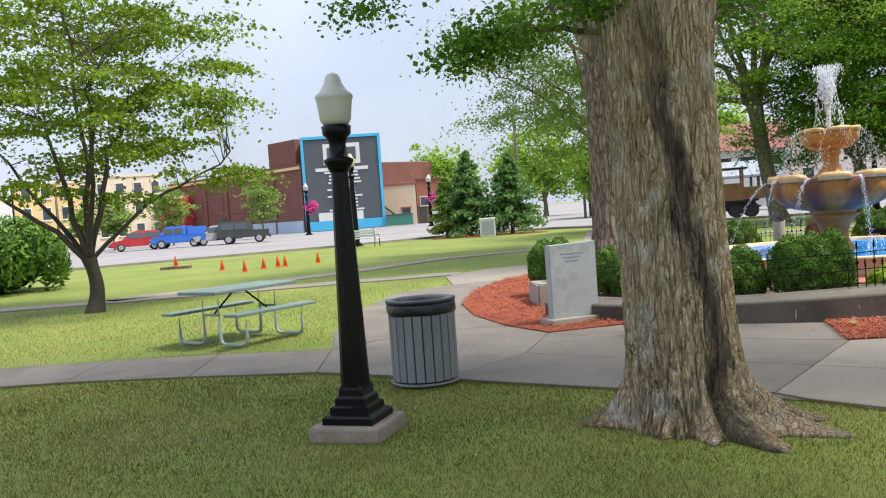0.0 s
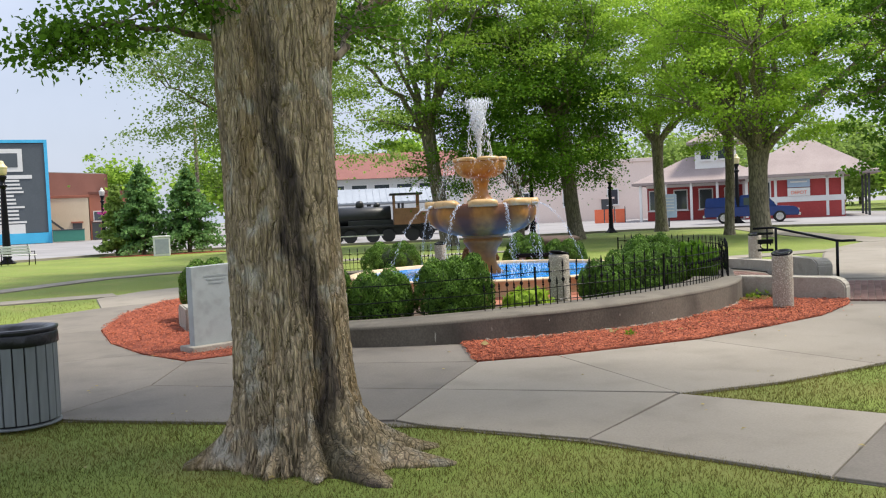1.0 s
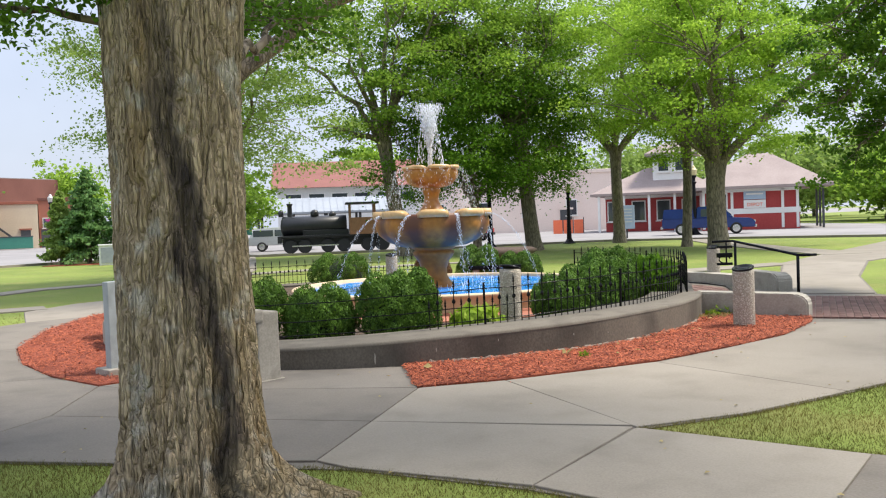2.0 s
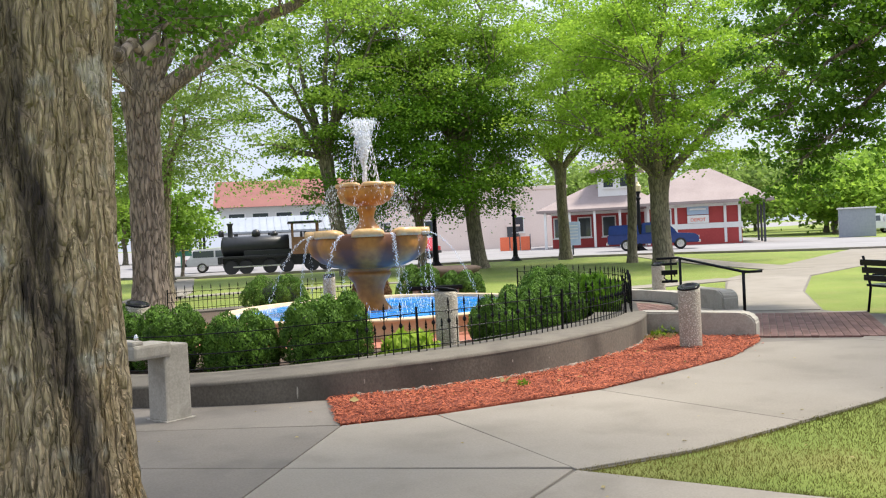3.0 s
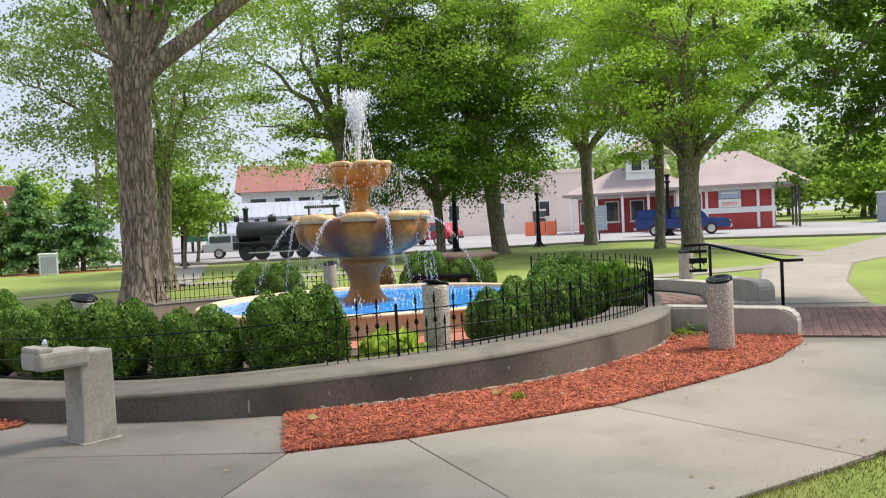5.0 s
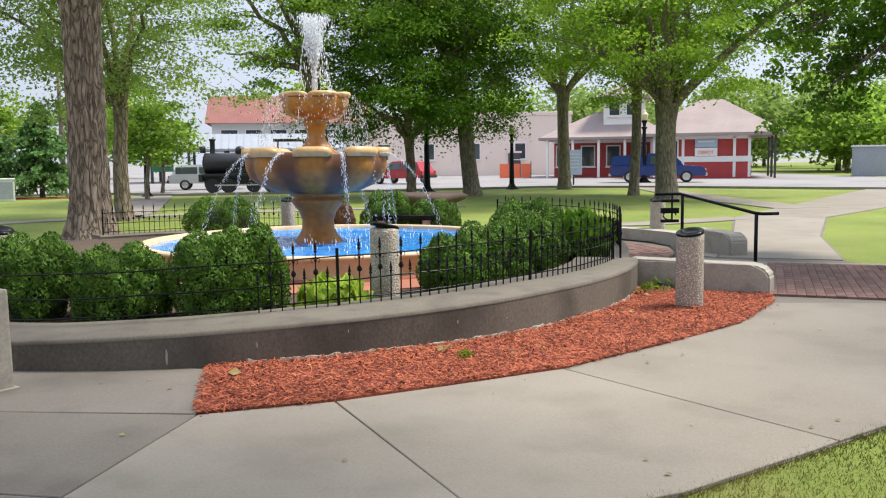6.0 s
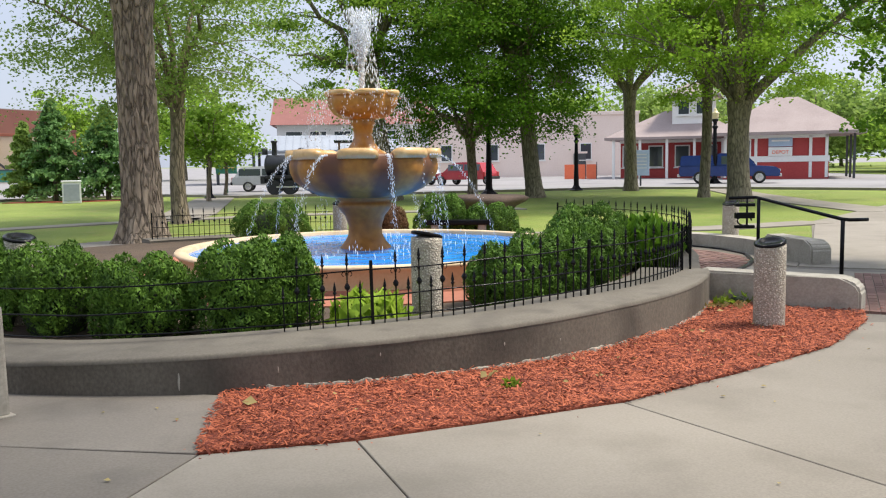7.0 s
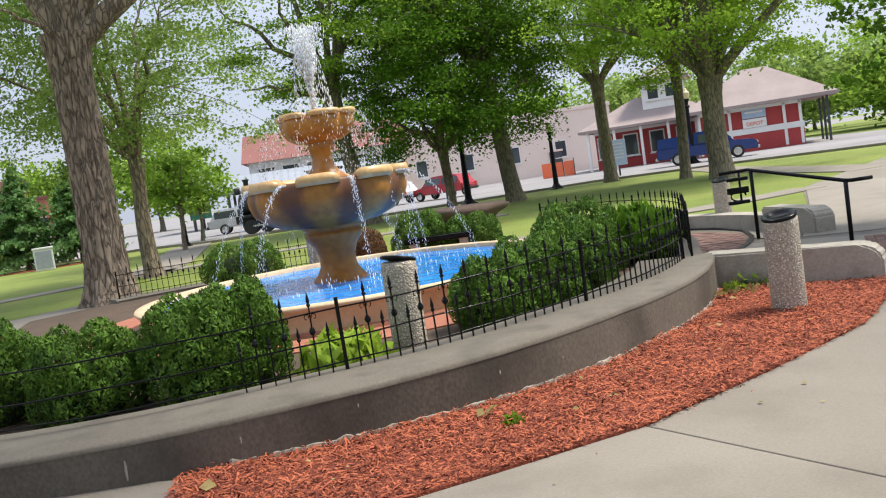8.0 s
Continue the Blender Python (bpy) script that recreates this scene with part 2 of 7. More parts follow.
def bark_hero():
    """Furrowed grey bark with orange lichen and a dark weeping streak that winds up the trunk."""
    m, n, l, b = node_mat("old_maple_bark")
    co = n.new("ShaderNodeTexCoord")
    mp = n.new("ShaderNodeMapping")
    mp.inputs["Scale"].default_value = (1, 1, 0.17)
    l.new(co.outputs["Object"], mp.inputs["Vector"])

    def noise_node(scale, detail, vec):
        t = n.new("ShaderNodeTexNoise")
        t.inputs["Scale"].default_value, t.inputs["Detail"].default_value = scale, detail
        l.new(vec, t.inputs["Vector"])
        return t.outputs["Fac"]

    def ranged(v, a, c, d, e):
        r = n.new("ShaderNodeMapRange")
        r.inputs["From Min"].default_value, r.inputs["From Max"].default_value = a, c
        r.inputs["To Min"].default_value, r.inputs["To Max"].default_value = d, e
        l.new(v, r.inputs["Value"])
        return r.outputs["Result"]

    def mixed(fac, a, colour):
        x = n.new("ShaderNodeMix")
        x.data_type = "RGBA"
        l.new(fac, x.inputs[0])
        l.new(a, x.inputs[6])
        x.inputs[7].default_value = (*colour, 1)
        return x.outputs[2]

    def maths(op, a, c):
        x = n.new("ShaderNodeMath")
        x.operation = op
        for i, v in enumerate((a, c)):
            if isinstance(v, float):
                x.inputs[i].default_value = v
            else:
                l.new(v, x.inputs[i])
        return x.outputs[0]

    fine, mid = noise_node(60, 8, mp.outputs["Vector"]), noise_node(16, 5, mp.outputs["Vector"])
    ramp = n.new("ShaderNodeValToRGB")
    ramp.color_ramp.elements[0].position, ramp.color_ramp.elements[1].position = 0.32, 0.68
    ramp.color_ramp.elements[0].color, ramp.color_ramp.elements[1].color = (0.275, 0.205, 0.12, 1), (0.62, 0.49, 0.32, 1)
    l.new(maths("MULTIPLY", maths("ADD", fine, mid), 0.5), ramp.inputs["Fac"])
    colour = ramp.outputs["Color"]
    warp = n.new("ShaderNodeTexNoise")
    warp.inputs["Scale"].default_value, warp.inputs["Detail"].default_value = 7.0, 3
    l.new(co.outputs["Object"], warp.inputs["Vector"])
    shifted = n.new("ShaderNodeVectorMath")
    shifted.operation = "MULTIPLY_ADD"
    shifted.inputs[1].default_value = (0.045, 0.045, 0.03)
    l.new(warp.outputs["Color"], shifted.inputs[0])
    l.new(mp.outputs["Vector"], shifted.inputs[2])
    cracks = []
    for scale in (21.0, 46.0):
        vo = n.new("ShaderNodeTexVoronoi")
        vo.feature = "DISTANCE_TO_EDGE"
        vo.inputs["Scale"].default_value = scale
        l.new(shifted.outputs[0], vo.inputs["Vector"])
        cracks.append(ranged(vo.outputs["Distance"], 0.0, 0.16, 1.0, 0.0))
    crack = maths("MAXIMUM", cracks[0], maths("MULTIPLY", cracks[1], 0.45))
    colour = mixed(maths("MULTIPLY", crack, 0.42), colour, (0.05, 0.036, 0.024))
    lichen = noise_node(3.5, 6, mp.outputs["Vector"])
    colour = mixed(ranged(lichen, 0.54, 0.68, 0.0, 0.55), colour, (0.25, 0.15, 0.04))
    pale = noise_node(5.0, 5, co.outputs["Object"])
    colour = mixed(ranged(pale, 0.55, 0.66, 0.0, 0.65), colour, (0.50, 0.47, 0.40))
    sep = n.new("ShaderNodeSeparateXYZ")
    l.new(co.outputs["Object"], sep.inputs[0])
    wob = noise_node(1.6, 4, co.outputs["Object"])
    # a streak on the camera's side, leaning from upper left to lower right
    path = maths("ADD", maths("MULTIPLY", sep.outputs["Z"], 0.11), maths("MULTIPLY", wob, 0.5))
    off = maths("ABSOLUTE", maths("SUBTRACT", maths("ADD", sep.outputs["X"], path), 0.43), 0.0)
    near = ranged(off, 0.05, 0.115, 1.0, 0.0)
    front = ranged(sep.outputs["Y"], -0.1, 0.0, 1.0, 0.0)
    streak = maths("MULTIPLY", maths("MULTIPLY", near, front), ranged(mid, 0.35, 0.6, 1.0, 0.72))
    colour = mixed(streak, colour, (0.045, 0.032, 0.028))
    moss = maths("MULTIPLY", ranged(sep.outputs["Z"], 0.0, 0.5, 1.0, 0.0), ranged(wob, 0.45, 0.6, 0.0, 0.5))
    colour = mixed(moss, colour, (0.10, 0.09, 0.03))
    l.new(colour, b.inputs["Base Color"])
    b.inputs["Roughness"].default_value = 0.95
    bp = n.new("ShaderNodeBump")
    bp.inputs["Strength"].default_value, bp.inputs["Distance"].default_value = 1.0, 0.02
    l.new(maths("SUBTRACT", maths("ADD", maths("MULTIPLY", fine, 0.6), mid), crack), bp.inputs["Height"])
    l.new(bp.outputs["Normal"], b.inputs["Normal"])
    return m


M_HERO = bark_hero()


def aggregate_mat():
    m, n, l, b = node_mat("exposed_aggregate")
    co = n.new("ShaderNodeTexCoord")
    v = n.new("ShaderNodeTexVoronoi")
    v.inputs["Scale"].default_value = 62
    l.new(co.outputs["Object"], v.inputs["Vector"])
    ramp = n.new("ShaderNodeValToRGB")
    ramp.color_ramp.elements[0].color, ramp.color_ramp.elements[1].color = (0.16, 0.12, 0.085, 1), (0.88, 0.82, 0.70, 1)
    l.new(v.outputs["Color"], ramp.inputs["Fac"])
    edge = n.new("ShaderNodeMapRange")
    edge.inputs["From Min"].default_value, edge.inputs["From Max"].default_value = 0.25, 0.6
    l.new(v.outputs["Distance"], edge.inputs["Value"])
    mx = n.new("ShaderNodeMix")
    mx.data_type = "RGBA"
    l.new(edge.outputs["Result"], mx.inputs[0])
    l.new(ramp.outputs["Color"], mx.inputs[6])
    mx.inputs[7].default_value = (0.36, 0.32, 0.26, 1)
    l.new(mx.outputs[2], b.inputs["Base Color"])
    b.inputs["Roughness"].default_value = 0.85
    bp = n.new("ShaderNodeBump")
    bp.invert = True
    bp.inputs["Strength"].default_value, bp.inputs["Distance"].default_value = 0.9, 0.012
    l.new(v.outputs["Distance"], bp.inputs["Height"])
    l.new(bp.outputs["Normal"], b.inputs["Normal"])
    return m


M_AGG = aggregate_mat()


# ---- builders ----
def part(name, bm, material, parent=None, label="", smooth=False, recalc=True):
    me = bpy.data.meshes.new(name)
    if recalc:
        bmesh.ops.recalc_face_normals(bm, faces=bm.faces)
    bm.to_mesh(me)
    bm.free()
    me.materials.append(material)
    if smooth:
        me.shade_smooth()
    ob = new(name, me)
    if parent:
        ob.parent = parent
    if label:
        ob["label"] = label
    return ob


def grid_part(name, verts, faces, material, parent=None, label="", smooth=False):
    me = bpy.data.meshes.new(name)
    verts, faces = np.asarray(verts, float), np.asarray(faces, int)
    k = faces.shape[1]
    me.vertices.add(len(verts))
    me.vertices.foreach_set("co", verts.ravel())
    me.loops.add(faces.size)
    me.loops.foreach_set("vertex_index", faces.ravel())
    me.polygons.add(len(faces))
    me.polygons.foreach_set("loop_start", np.arange(0, faces.size, k))
    me.update(calc_edges=True)
    me.validate()
    me.materials.append(material)
    if smooth:
        me.shade_smooth()
    ob = new(name, me)
    if parent:
        ob.parent = parent
    if label:
        ob["label"] = label
    return ob


def thing(name, at, label, category, group="", turn=0.0, kind=""):
    ob = new(name)
    ob.matrix_basis = pose(*at, 0, 0, turn)
    return tagged(ob, label, category, group, kind)


def add_box(bm, size, at, bevel=0.0, turn=None):
    g = bmesh.ops.create_cube(bm, size=1)
    vs = g["verts"]
    bmesh.ops.scale(bm, vec=size, verts=vs)
    if bevel:
        es = list({e for v in vs for e in v.link_edges})
        r = bmesh.ops.bevel(bm, geom=es, offset=bevel, segments=2, affect="EDGES", profile=0.6)
        vs = list({v for f in r["faces"] for v in f.verts} | {v for v in vs if v.is_valid})
    if turn:
        bmesh.ops.transform(bm, matrix=turn, verts=vs)
    bmesh.ops.translate(bm, vec=at, verts=vs)
    return vs


def box_part(name, size, at, material, parent=None, bevel=0.0, label="", turn=None):
    bm = bmesh.new()
    add_box(bm, size, at, bevel, turn)
    return part(name, bm, material, parent, label)


def add_lathe(bm, profile, sides=32, at=(0, 0, 0), square=False, wobble=None):
    """A ring for each (radius, height); the ends are closed."""
    rings = []
    for r, z in profile:
        ring = []
        for i in range(sides):
            a = 2 * math.pi * (i + (0.5 if square else 0)) / sides
            rr = r * (wobble(a, z) if wobble else 1)
            ring.append(bm.verts.new((at[0] + rr * math.cos(a), at[1] + rr * math.sin(a), at[2] + z)))
        rings.append(ring)
    for p, q in zip(rings, rings[1:]):
        for i in range(sides):
            bm.faces.new((p[i], p[(i + 1) % sides], q[(i + 1) % sides], q[i]))
    bm.faces.new(rings[0][::-1])
    bm.faces.new(rings[-1])


def lathe_part(name, profile, material, parent=None, sides=32, at=(0, 0, 0), label="", square=False, smooth=True, wobble=None):
    bm = bmesh.new()
    add_lathe(bm, profile, sides, at, square, wobble)
    return part(name, bm, material, parent, label, smooth)


def tube_arrays(points, radii, sides=8):
    pts = np.asarray(points, float)
    radii = np.asarray(radii, float)
    tan = np.gradient(pts, axis=0)
    tan /= np.linalg.norm(tan, axis=1)[:, None] + 1e-9
    ref = np.where(np.abs(tan[:, 2:3]) > 0.9, np.array([[1.0, 0, 0]]), np.array([[0, 0, 1.0]]))
    ref = np.tile(ref[len(ref) // 2], (len(pts), 1))
    u = np.cross(tan, ref)
    u /= np.linalg.norm(u, axis=1)[:, None] + 1e-9
    v = np.cross(tan, u)
    a = np.linspace(0, 2 * math.pi, sides, endpoint=False)
    ring = (np.cos(a)[None, :, None] * u[:, None] + np.sin(a)[None, :, None] * v[:, None]) * radii[:, None, None] + pts[:, None]
    verts = ring.reshape(-1, 3)
    i, j = np.meshgrid(np.arange(len(pts) - 1), np.arange(sides), indexing="ij")
    k = (j + 1) % sides
    faces = np.stack((i * sides + j, i * sides + k, (i + 1) * sides + k, (i + 1) * sides + j), -1).reshape(-1, 4)
    return verts, faces


def joined(pieces):
    vs, fs, n = [], [], 0
    for v, f in pieces:
        vs.append(v)
        fs.append(f + n)
        n += len(v)
    return np.concatenate(vs), np.concatenate(fs)


def tube_part(name, points, radius, material, parent=None, sides=10, label=""):
    bm = bmesh.new()
    v, f = tube_arrays(points, [radius] * len(points), sides)
    bv = [bm.verts.new(p) for p in v]
    for q in f:
        bm.faces.new([bv[i] for i in q])
    bm.faces.new(bv[:sides])
    bm.faces.new(bv[-sides:])
    return part(name, bm, material, parent, label, True)


def offset_polygon(poly, d):
    """The polygon shrunk by d; corners counter-clockwise."""
    out, n = [], len(poly)
    area = sum(poly[i][0] * poly[(i + 1) % n][1] - poly[(i + 1) % n][0] * poly[i][1] for i in range(n))
    if area < 0:
        poly = poly[::-1]
    for i in range(n):
        p, c, q = (Vector(poly[(i + k) % n]) for k in (-1, 0, 1))
        e, f = (c - p).normalized(), (q - c).normalized()
        ne, nf = Vector((-e.y, e.x)), Vector((-f.y, f.x))
        b = (ne + nf).normalized()
        out.append(c + b * d / max(0.35, b.dot(ne)))
    return out


def sheet(name, poly, low, top, material, parent=None, label="", inset=0.0, bevel=0.0):
    bm = bmesh.new()
    pts = offset_polygon(poly, inset)
    a = [bm.verts.new((p[0], p[1], low)) for p in pts]
    b = [bm.verts.new((p[0], p[1], top - bevel)) for p in pts]
    n = len(pts)
    for i in range(n):
        bm.faces.new((a[i], a[(i + 1) % n], b[(i + 1) % n], b[i]))
    if bevel:
        c = [bm.verts.new((p[0], p[1], top)) for p in offset_polygon(poly, inset + bevel)]
        for i in range(n):
            bm.faces.new((b[i], b[(i + 1) % n], c[(i + 1) % n], c[i]))
        b = c
    for tri in geometry.tessellate_polygon([[v.co for v in b]]):
        q = [b[k] for k in tri]
        if (q[1].co - q[0].co).cross(q[2].co - q[0].co).z < 0:
            q = q[::-1]
        bm.faces.new(q)
    return part(name, bm, material, parent, label, recalc=False)


def strip(line, width):
    """The outline of a path of that width along a line."""
    l, r, n = [], [], len(line)
    for i in range(n):
        a, b = Vector(line[max(0, i - 1)]), Vector(line[min(n - 1, i + 1)])
        d = (b - a).normalized()
        nn = Vector((-d.y, d.x)) * width / 2
        c = Vector(line[i])
        l.append(tuple(c + nn))
        r.append(tuple(c - nn))
    return r + l[::-1]


def ribbon(name, line, width, low, top, material):
    """A raised band along a line, quad by quad."""
    out = strip(line, width)
    n = len(line)
    r, l = out[:n], out[n:][::-1]
    bm = bmesh.new()
    rows = [[bm.verts.new((*q, z)) for q, z in ((r[i], low), (r[i], top), (l[i], top), (l[i], low))] for i in range(n)]
    for p, q in zip(rows, rows[1:]):
        for k in range(3):
            bm.faces.new((p[k], q[k], q[k + 1], p[k + 1]))
    bm.faces.new(rows[0])
    bm.faces.new(rows[-1][::-1])
    return part(name, bm, material)


def inside(poly, x, y):
    """Which of the points lie within the polygon."""
    x, y = np.asarray(x), np.asarray(y)
    hit = np.zeros(x.shape, bool)
    n = len(poly)
    for i in range(n):
        (x1, y1), (x2, y2) = poly[i], poly[(i + 1) % n]
        if y1 == y2:
            continue
        c = ((y1 > y) != (y2 > y)) & (x < (x2 - x1) * (y - y1) / (y2 - y1) + x1)
        hit ^= c
    return hit


def leaf_arrays(rng, at, size, up=0.6, droop=0.0):
    """Folded four-cornered leaves at the given points, their faces mostly to the sky."""
    n = len(at)
    nor = rng.normal(size=(n, 3)) * (1 - up) + np.array([0, 0, up])
    nor /= np.linalg.norm(nor, axis=1)[:, None]
    d = rng.normal(size=(n, 3))
    d[:, 2] -= droop
    d -= nor * (d * nor).sum(1)[:, None]
    d /= np.linalg.norm(d, axis=1)[:, None] + 1e-9
    s = np.cross(nor, d)
    L = size * rng.uniform(0.6, 1.3, n)[:, None]
    fold = nor * L * 0.16
    v = np.stack((at - d * L * 0.5, at + s * L * 0.42 + fold, at + d * L * 0.55, at - s * L * 0.42 + fold), 1).reshape(-1, 3)
    i = np.arange(n)[:, None] * 4
    f = np.concatenate((i + np.array([[0, 1, 2]]), i + np.array([[0, 2, 3]])), 1).reshape(-1, 3)
    return v, f


def tree(name, base, seed, trunk, crown, material, bark, label, leaf=0.16, clumps=160, per=70, clump=0.9, limbs=7, trunk_part=None, sides=14, droop=0.2, extra_limbs=(), lean=(0, 0), flat=0.4):
    """trunk: radius at the foot, at the fork, height of the fork. crown: centre and half sizes, from the foot."""
    rng = np.random.default_rng(seed)
    root = thing(name, base, label, "tree")
    r0, r1, hf = trunk
    c, h = np.array(crown[0], float), np.array(crown[1], float)
    z = np.linspace(-0.05, hf, 12)
    t = z / hf
    path = np.stack((lean[0] * t + 0.06 * np.sin(t * 4 + seed), lean[1] * t + 0.06 * np.cos(t * 3 + seed), z), 1)
    path[:, :2] -= path[0, :2]
    rad = r1 + (r0 - r1) * (1 - t) ** 1.5 + 0.3 * r0 * np.exp(-np.maximum(z, 0) / (0.8 * r0)) + 0.25 * r1 * np.clip((t - 0.8) / 0.2, 0, 1)
    pieces = [] if trunk_part else [tube_arrays(path, rad, sides)]
    fork = path[-1] if not trunk_part else np.array((0, 0, hf))
    spine = []
    targets = []
    for k in range(limbs):
        a = 2 * math.pi * (k + rng.uniform(-0.3, 0.3)) / limbs
        e = rng.uniform(0.1, 0.75) if k else 1.0
        targets.append((c + h * np.array((math.cos(a) * 0.7 * (1.05 - e * e), math.sin(a) * 0.7 * (1.05 - e * e), -0.5 + 1.25 * e)), r1 * rng.uniform(0.4, 0.62)))
    for e in extra_limbs:
        targets.append((np.array(e[:3], float), e[3]))
    for goal, r in targets:
        s = np.linspace(0, 1, 9)[:, None]
        mid = fork + (goal - fork) * 0.5 + np.array((0, 0, 0.12 * np.linalg.norm(goal - fork)))
        p = (1 - s) ** 2 * (fork - np.array((0, 0, r1 * 0.8))) + 2 * s * (1 - s) * mid + s ** 2 * goal
        p[2:] += rng.normal(size=(7, 3)) * 0.05 * np.linalg.norm(goal - fork) * 0.4
        pieces.append(tube_arrays(p, np.linspace(r, max(0.015, r * 0.18), 9), 7))
        fine = np.linspace(2, 8, 19)
        spine.append(np.stack([np.interp(fine, np.arange(9), p[:, j]) for j in range(3)], 1))
    spine = np.concatenate(spine)
    # clump centres fill the crown, denser near its outside
    u = rng.normal(size=(clumps, 3))
    u /= np.linalg.norm(u, axis=1)[:, None]
    lump = 1 + 0.22 * np.sin(u[:, 0] * 5 + seed) * np.cos(u[:, 1] * 4 + seed * 2) + 0.12 * np.sin(u[:, 2] * 9)
    cc = c + u * h * (rng.uniform(0.12, 1.0, clumps) ** 0.5 * lump)[:, None]
    at = []
    for p in cc:
        d = np.linalg.norm(spine - p, axis=1)
        q = spine[np.argmin(d * rng.uniform(0.8, 1.25, len(spine)) + 0.4 * np.maximum(0, spine[:, 2] - p[2]))]
        s = np.linspace(0, 1, 5)[:, None]
        b = q + (p - q) * s + np.array((0, 0, 1)) * (s * (1 - s)) * 0.25 * np.linalg.norm(p - q)
        pieces.append(tube_arrays(b, np.linspace(max(0.012, r1 * 0.09), 0.005, 5), 4))
        k = int(per * rng.uniform(0.5, 1.5))
        w = clump * rng.uniform(0.55, 1.25)
        o = rng.normal(size=(k, 3)) * np.array((w, w, w * flat)) * 0.55
        o[:, 2] -= droop * (o[:, 0] ** 2 + o[:, 1] ** 2) / w
        at.append(p + o)
    v, f = joined(pieces)
    grid_part("trunk", v, f, bark, root, smooth=True)
    v, f = leaf_arrays(rng, np.concatenate(at), leaf, 0.55, droop)
    tagged(grid_part("crown", v, f, material, root), kind="stuff")
    return root


# ---- ground, street and paths ----
RING = (5.70, 15.98)
RING_R = 5.96
FOUNTAIN = (7.0, 15.7)


def ring_at(r, degrees, z=0.0):
    return (RING[0] + r * math.cos(radians(degrees)), RING[1] + r * math.sin(radians(degrees)), z)


ground = sheet("ground", [(-900, -900), (900, -900), (900, 900), (-900, 900)], -0.5, -0.02, M_GRASS_SOIL)
tagged(ground, "mown green lawn with drier yellowish patches", "lawn", kind="structure")
PARK_EDGE = [(-80, 24), (-16.5, 42.8), (-3.4, 49.5), (0.65, 52.8), (7.5, 53.0), (10.5, 47.5), (19, 45.5), (30, 44.3), (34.5, 38.8), (37.8, 32.2), (47, 20), (70, -12)]
bm = bmesh.new()
edge = [bm.verts.new((x, y, -0.008)) for x, y in PARK_EDGE]
far = [bm.verts.new((5 + (x - 5) * 12, 10 + (y - 10) * 16, -0.008)) for x, y in PARK_EDGE]
for k in range(len(edge) - 1):
    bm.faces.new((edge[k], edge[k + 1], far[k + 1], far[k]))
road = part("road", bm, M_ROAD)
tagged(road, "pale worn concrete street and parking lot", "road", kind="structure")
kerb = ribbon("kerb", [(x, y - 0.1) for x, y in PARK_EDGE], 0.18, -0.2, 0.1, M_CONC)
tagged(kerb, "pale concrete kerb between lawn and street", "kerb", kind="structure")

WALK = [(-40, 10.6), (-5.26, 9.78), (-3.35, 9.70), (-1.65, 9.19), (-1.65, 10.70), (-3.6, 11.17), (-5.9, 11.10), (-40, 12.0)]
PLAZA = [(-1.65, 9.19), (0, 8.1), (1.1, 7.35), (2.4, 6.45), (3.2, 5.5), (3.55, 4.9), (4.0, 4.1), (7.0, -0.5), (9.0, 0.6), (5.5, 5.0), (5.05, 5.64),
         (4.62, 6.33), (5.62, 6.28), (6.6, 6.4), (8.0, 6.6), (11.5, 7.4), (20, 6.5), (20, 9.5), (14.4, 10.9), (14.05, 11.4), (14.2, 12.25), (17.25, 15.25),
         (21.8, 18.9), (26.7, 20.9), (41, 27.0), (39, 31.0), (25.0, 23.2), (20.0, 20.4), (15.8, 16.2), (14.2, 18.5), (13.0, 21.0), (9.0, 23.8),
         (4.0, 24.3), (1.0, 22.6), (0.0, 21.2), (0.1, 18.7), (-1.1, 17.7), (-1.6, 15.4), (-1.83, 12.6), (-1.65, 10.7)]
for nm, poly in (("pavement_walk", WALK), ("pavement_plaza", PLAZA)):
    tagged(sheet(nm, poly, -0.2, -0.012, M_CONC_DARK), "pale concrete walk with dark joints", "pavement", kind="structure")
walk_base, plaza_base = bpy.data.objects["pavement_walk"], bpy.data.objects["pavement_plaza"]
PATHS = (("pavement_lawn_path", [(-40, 17.5), (-11, 20.7), (-7.5, 21.0), (-2.75, 21.7), (0.4, 22.0)], 0.95),
                    ("pavement_far_path", [(-8.2, 21.2), (-3.1, 25.2), (0.06, 29.2), (3.7, 30.6), (9, 31.4), (17, 30)], 0.9),
                    ("pavement_lamp_path", [(5.6, 30.8), (6.6, 34), (8.4, 42.8), (9.4, 47.8)], 1.8),
                    ("pavement_side_path", [(19.8, 20.0), (16.5, 19.9), (13.6, 20.9)], 1.0),
                    ("pavement_depot_path", [(24.5, 22.0), (26.5, 27), (30, 34), (33.5, 40)], 1.6))
for nm, line, w in PATHS:
    tagged(ribbon(nm, line, w, -0.15, 0.01, M_CONC), "narrow pale concrete path through the lawn", "path", kind="structure")


# ---- ring wall ----
FRONT, FRONT_R = (5.70, 15.0), 5.23


def front_at(r, degrees, z=0.0):
    return (FRONT[0] + r * math.cos(radians(degrees)), FRONT[1] + r * math.sin(radians(degrees)), z)


def front_top(degrees):
    """The seat wall grows taller towards the entrance, where the paving falls away."""
    return float(np.interp(degrees, (-150, -124, -98, -70, -39), (0.21, 0.235, 0.32, 0.37, 0.36)))


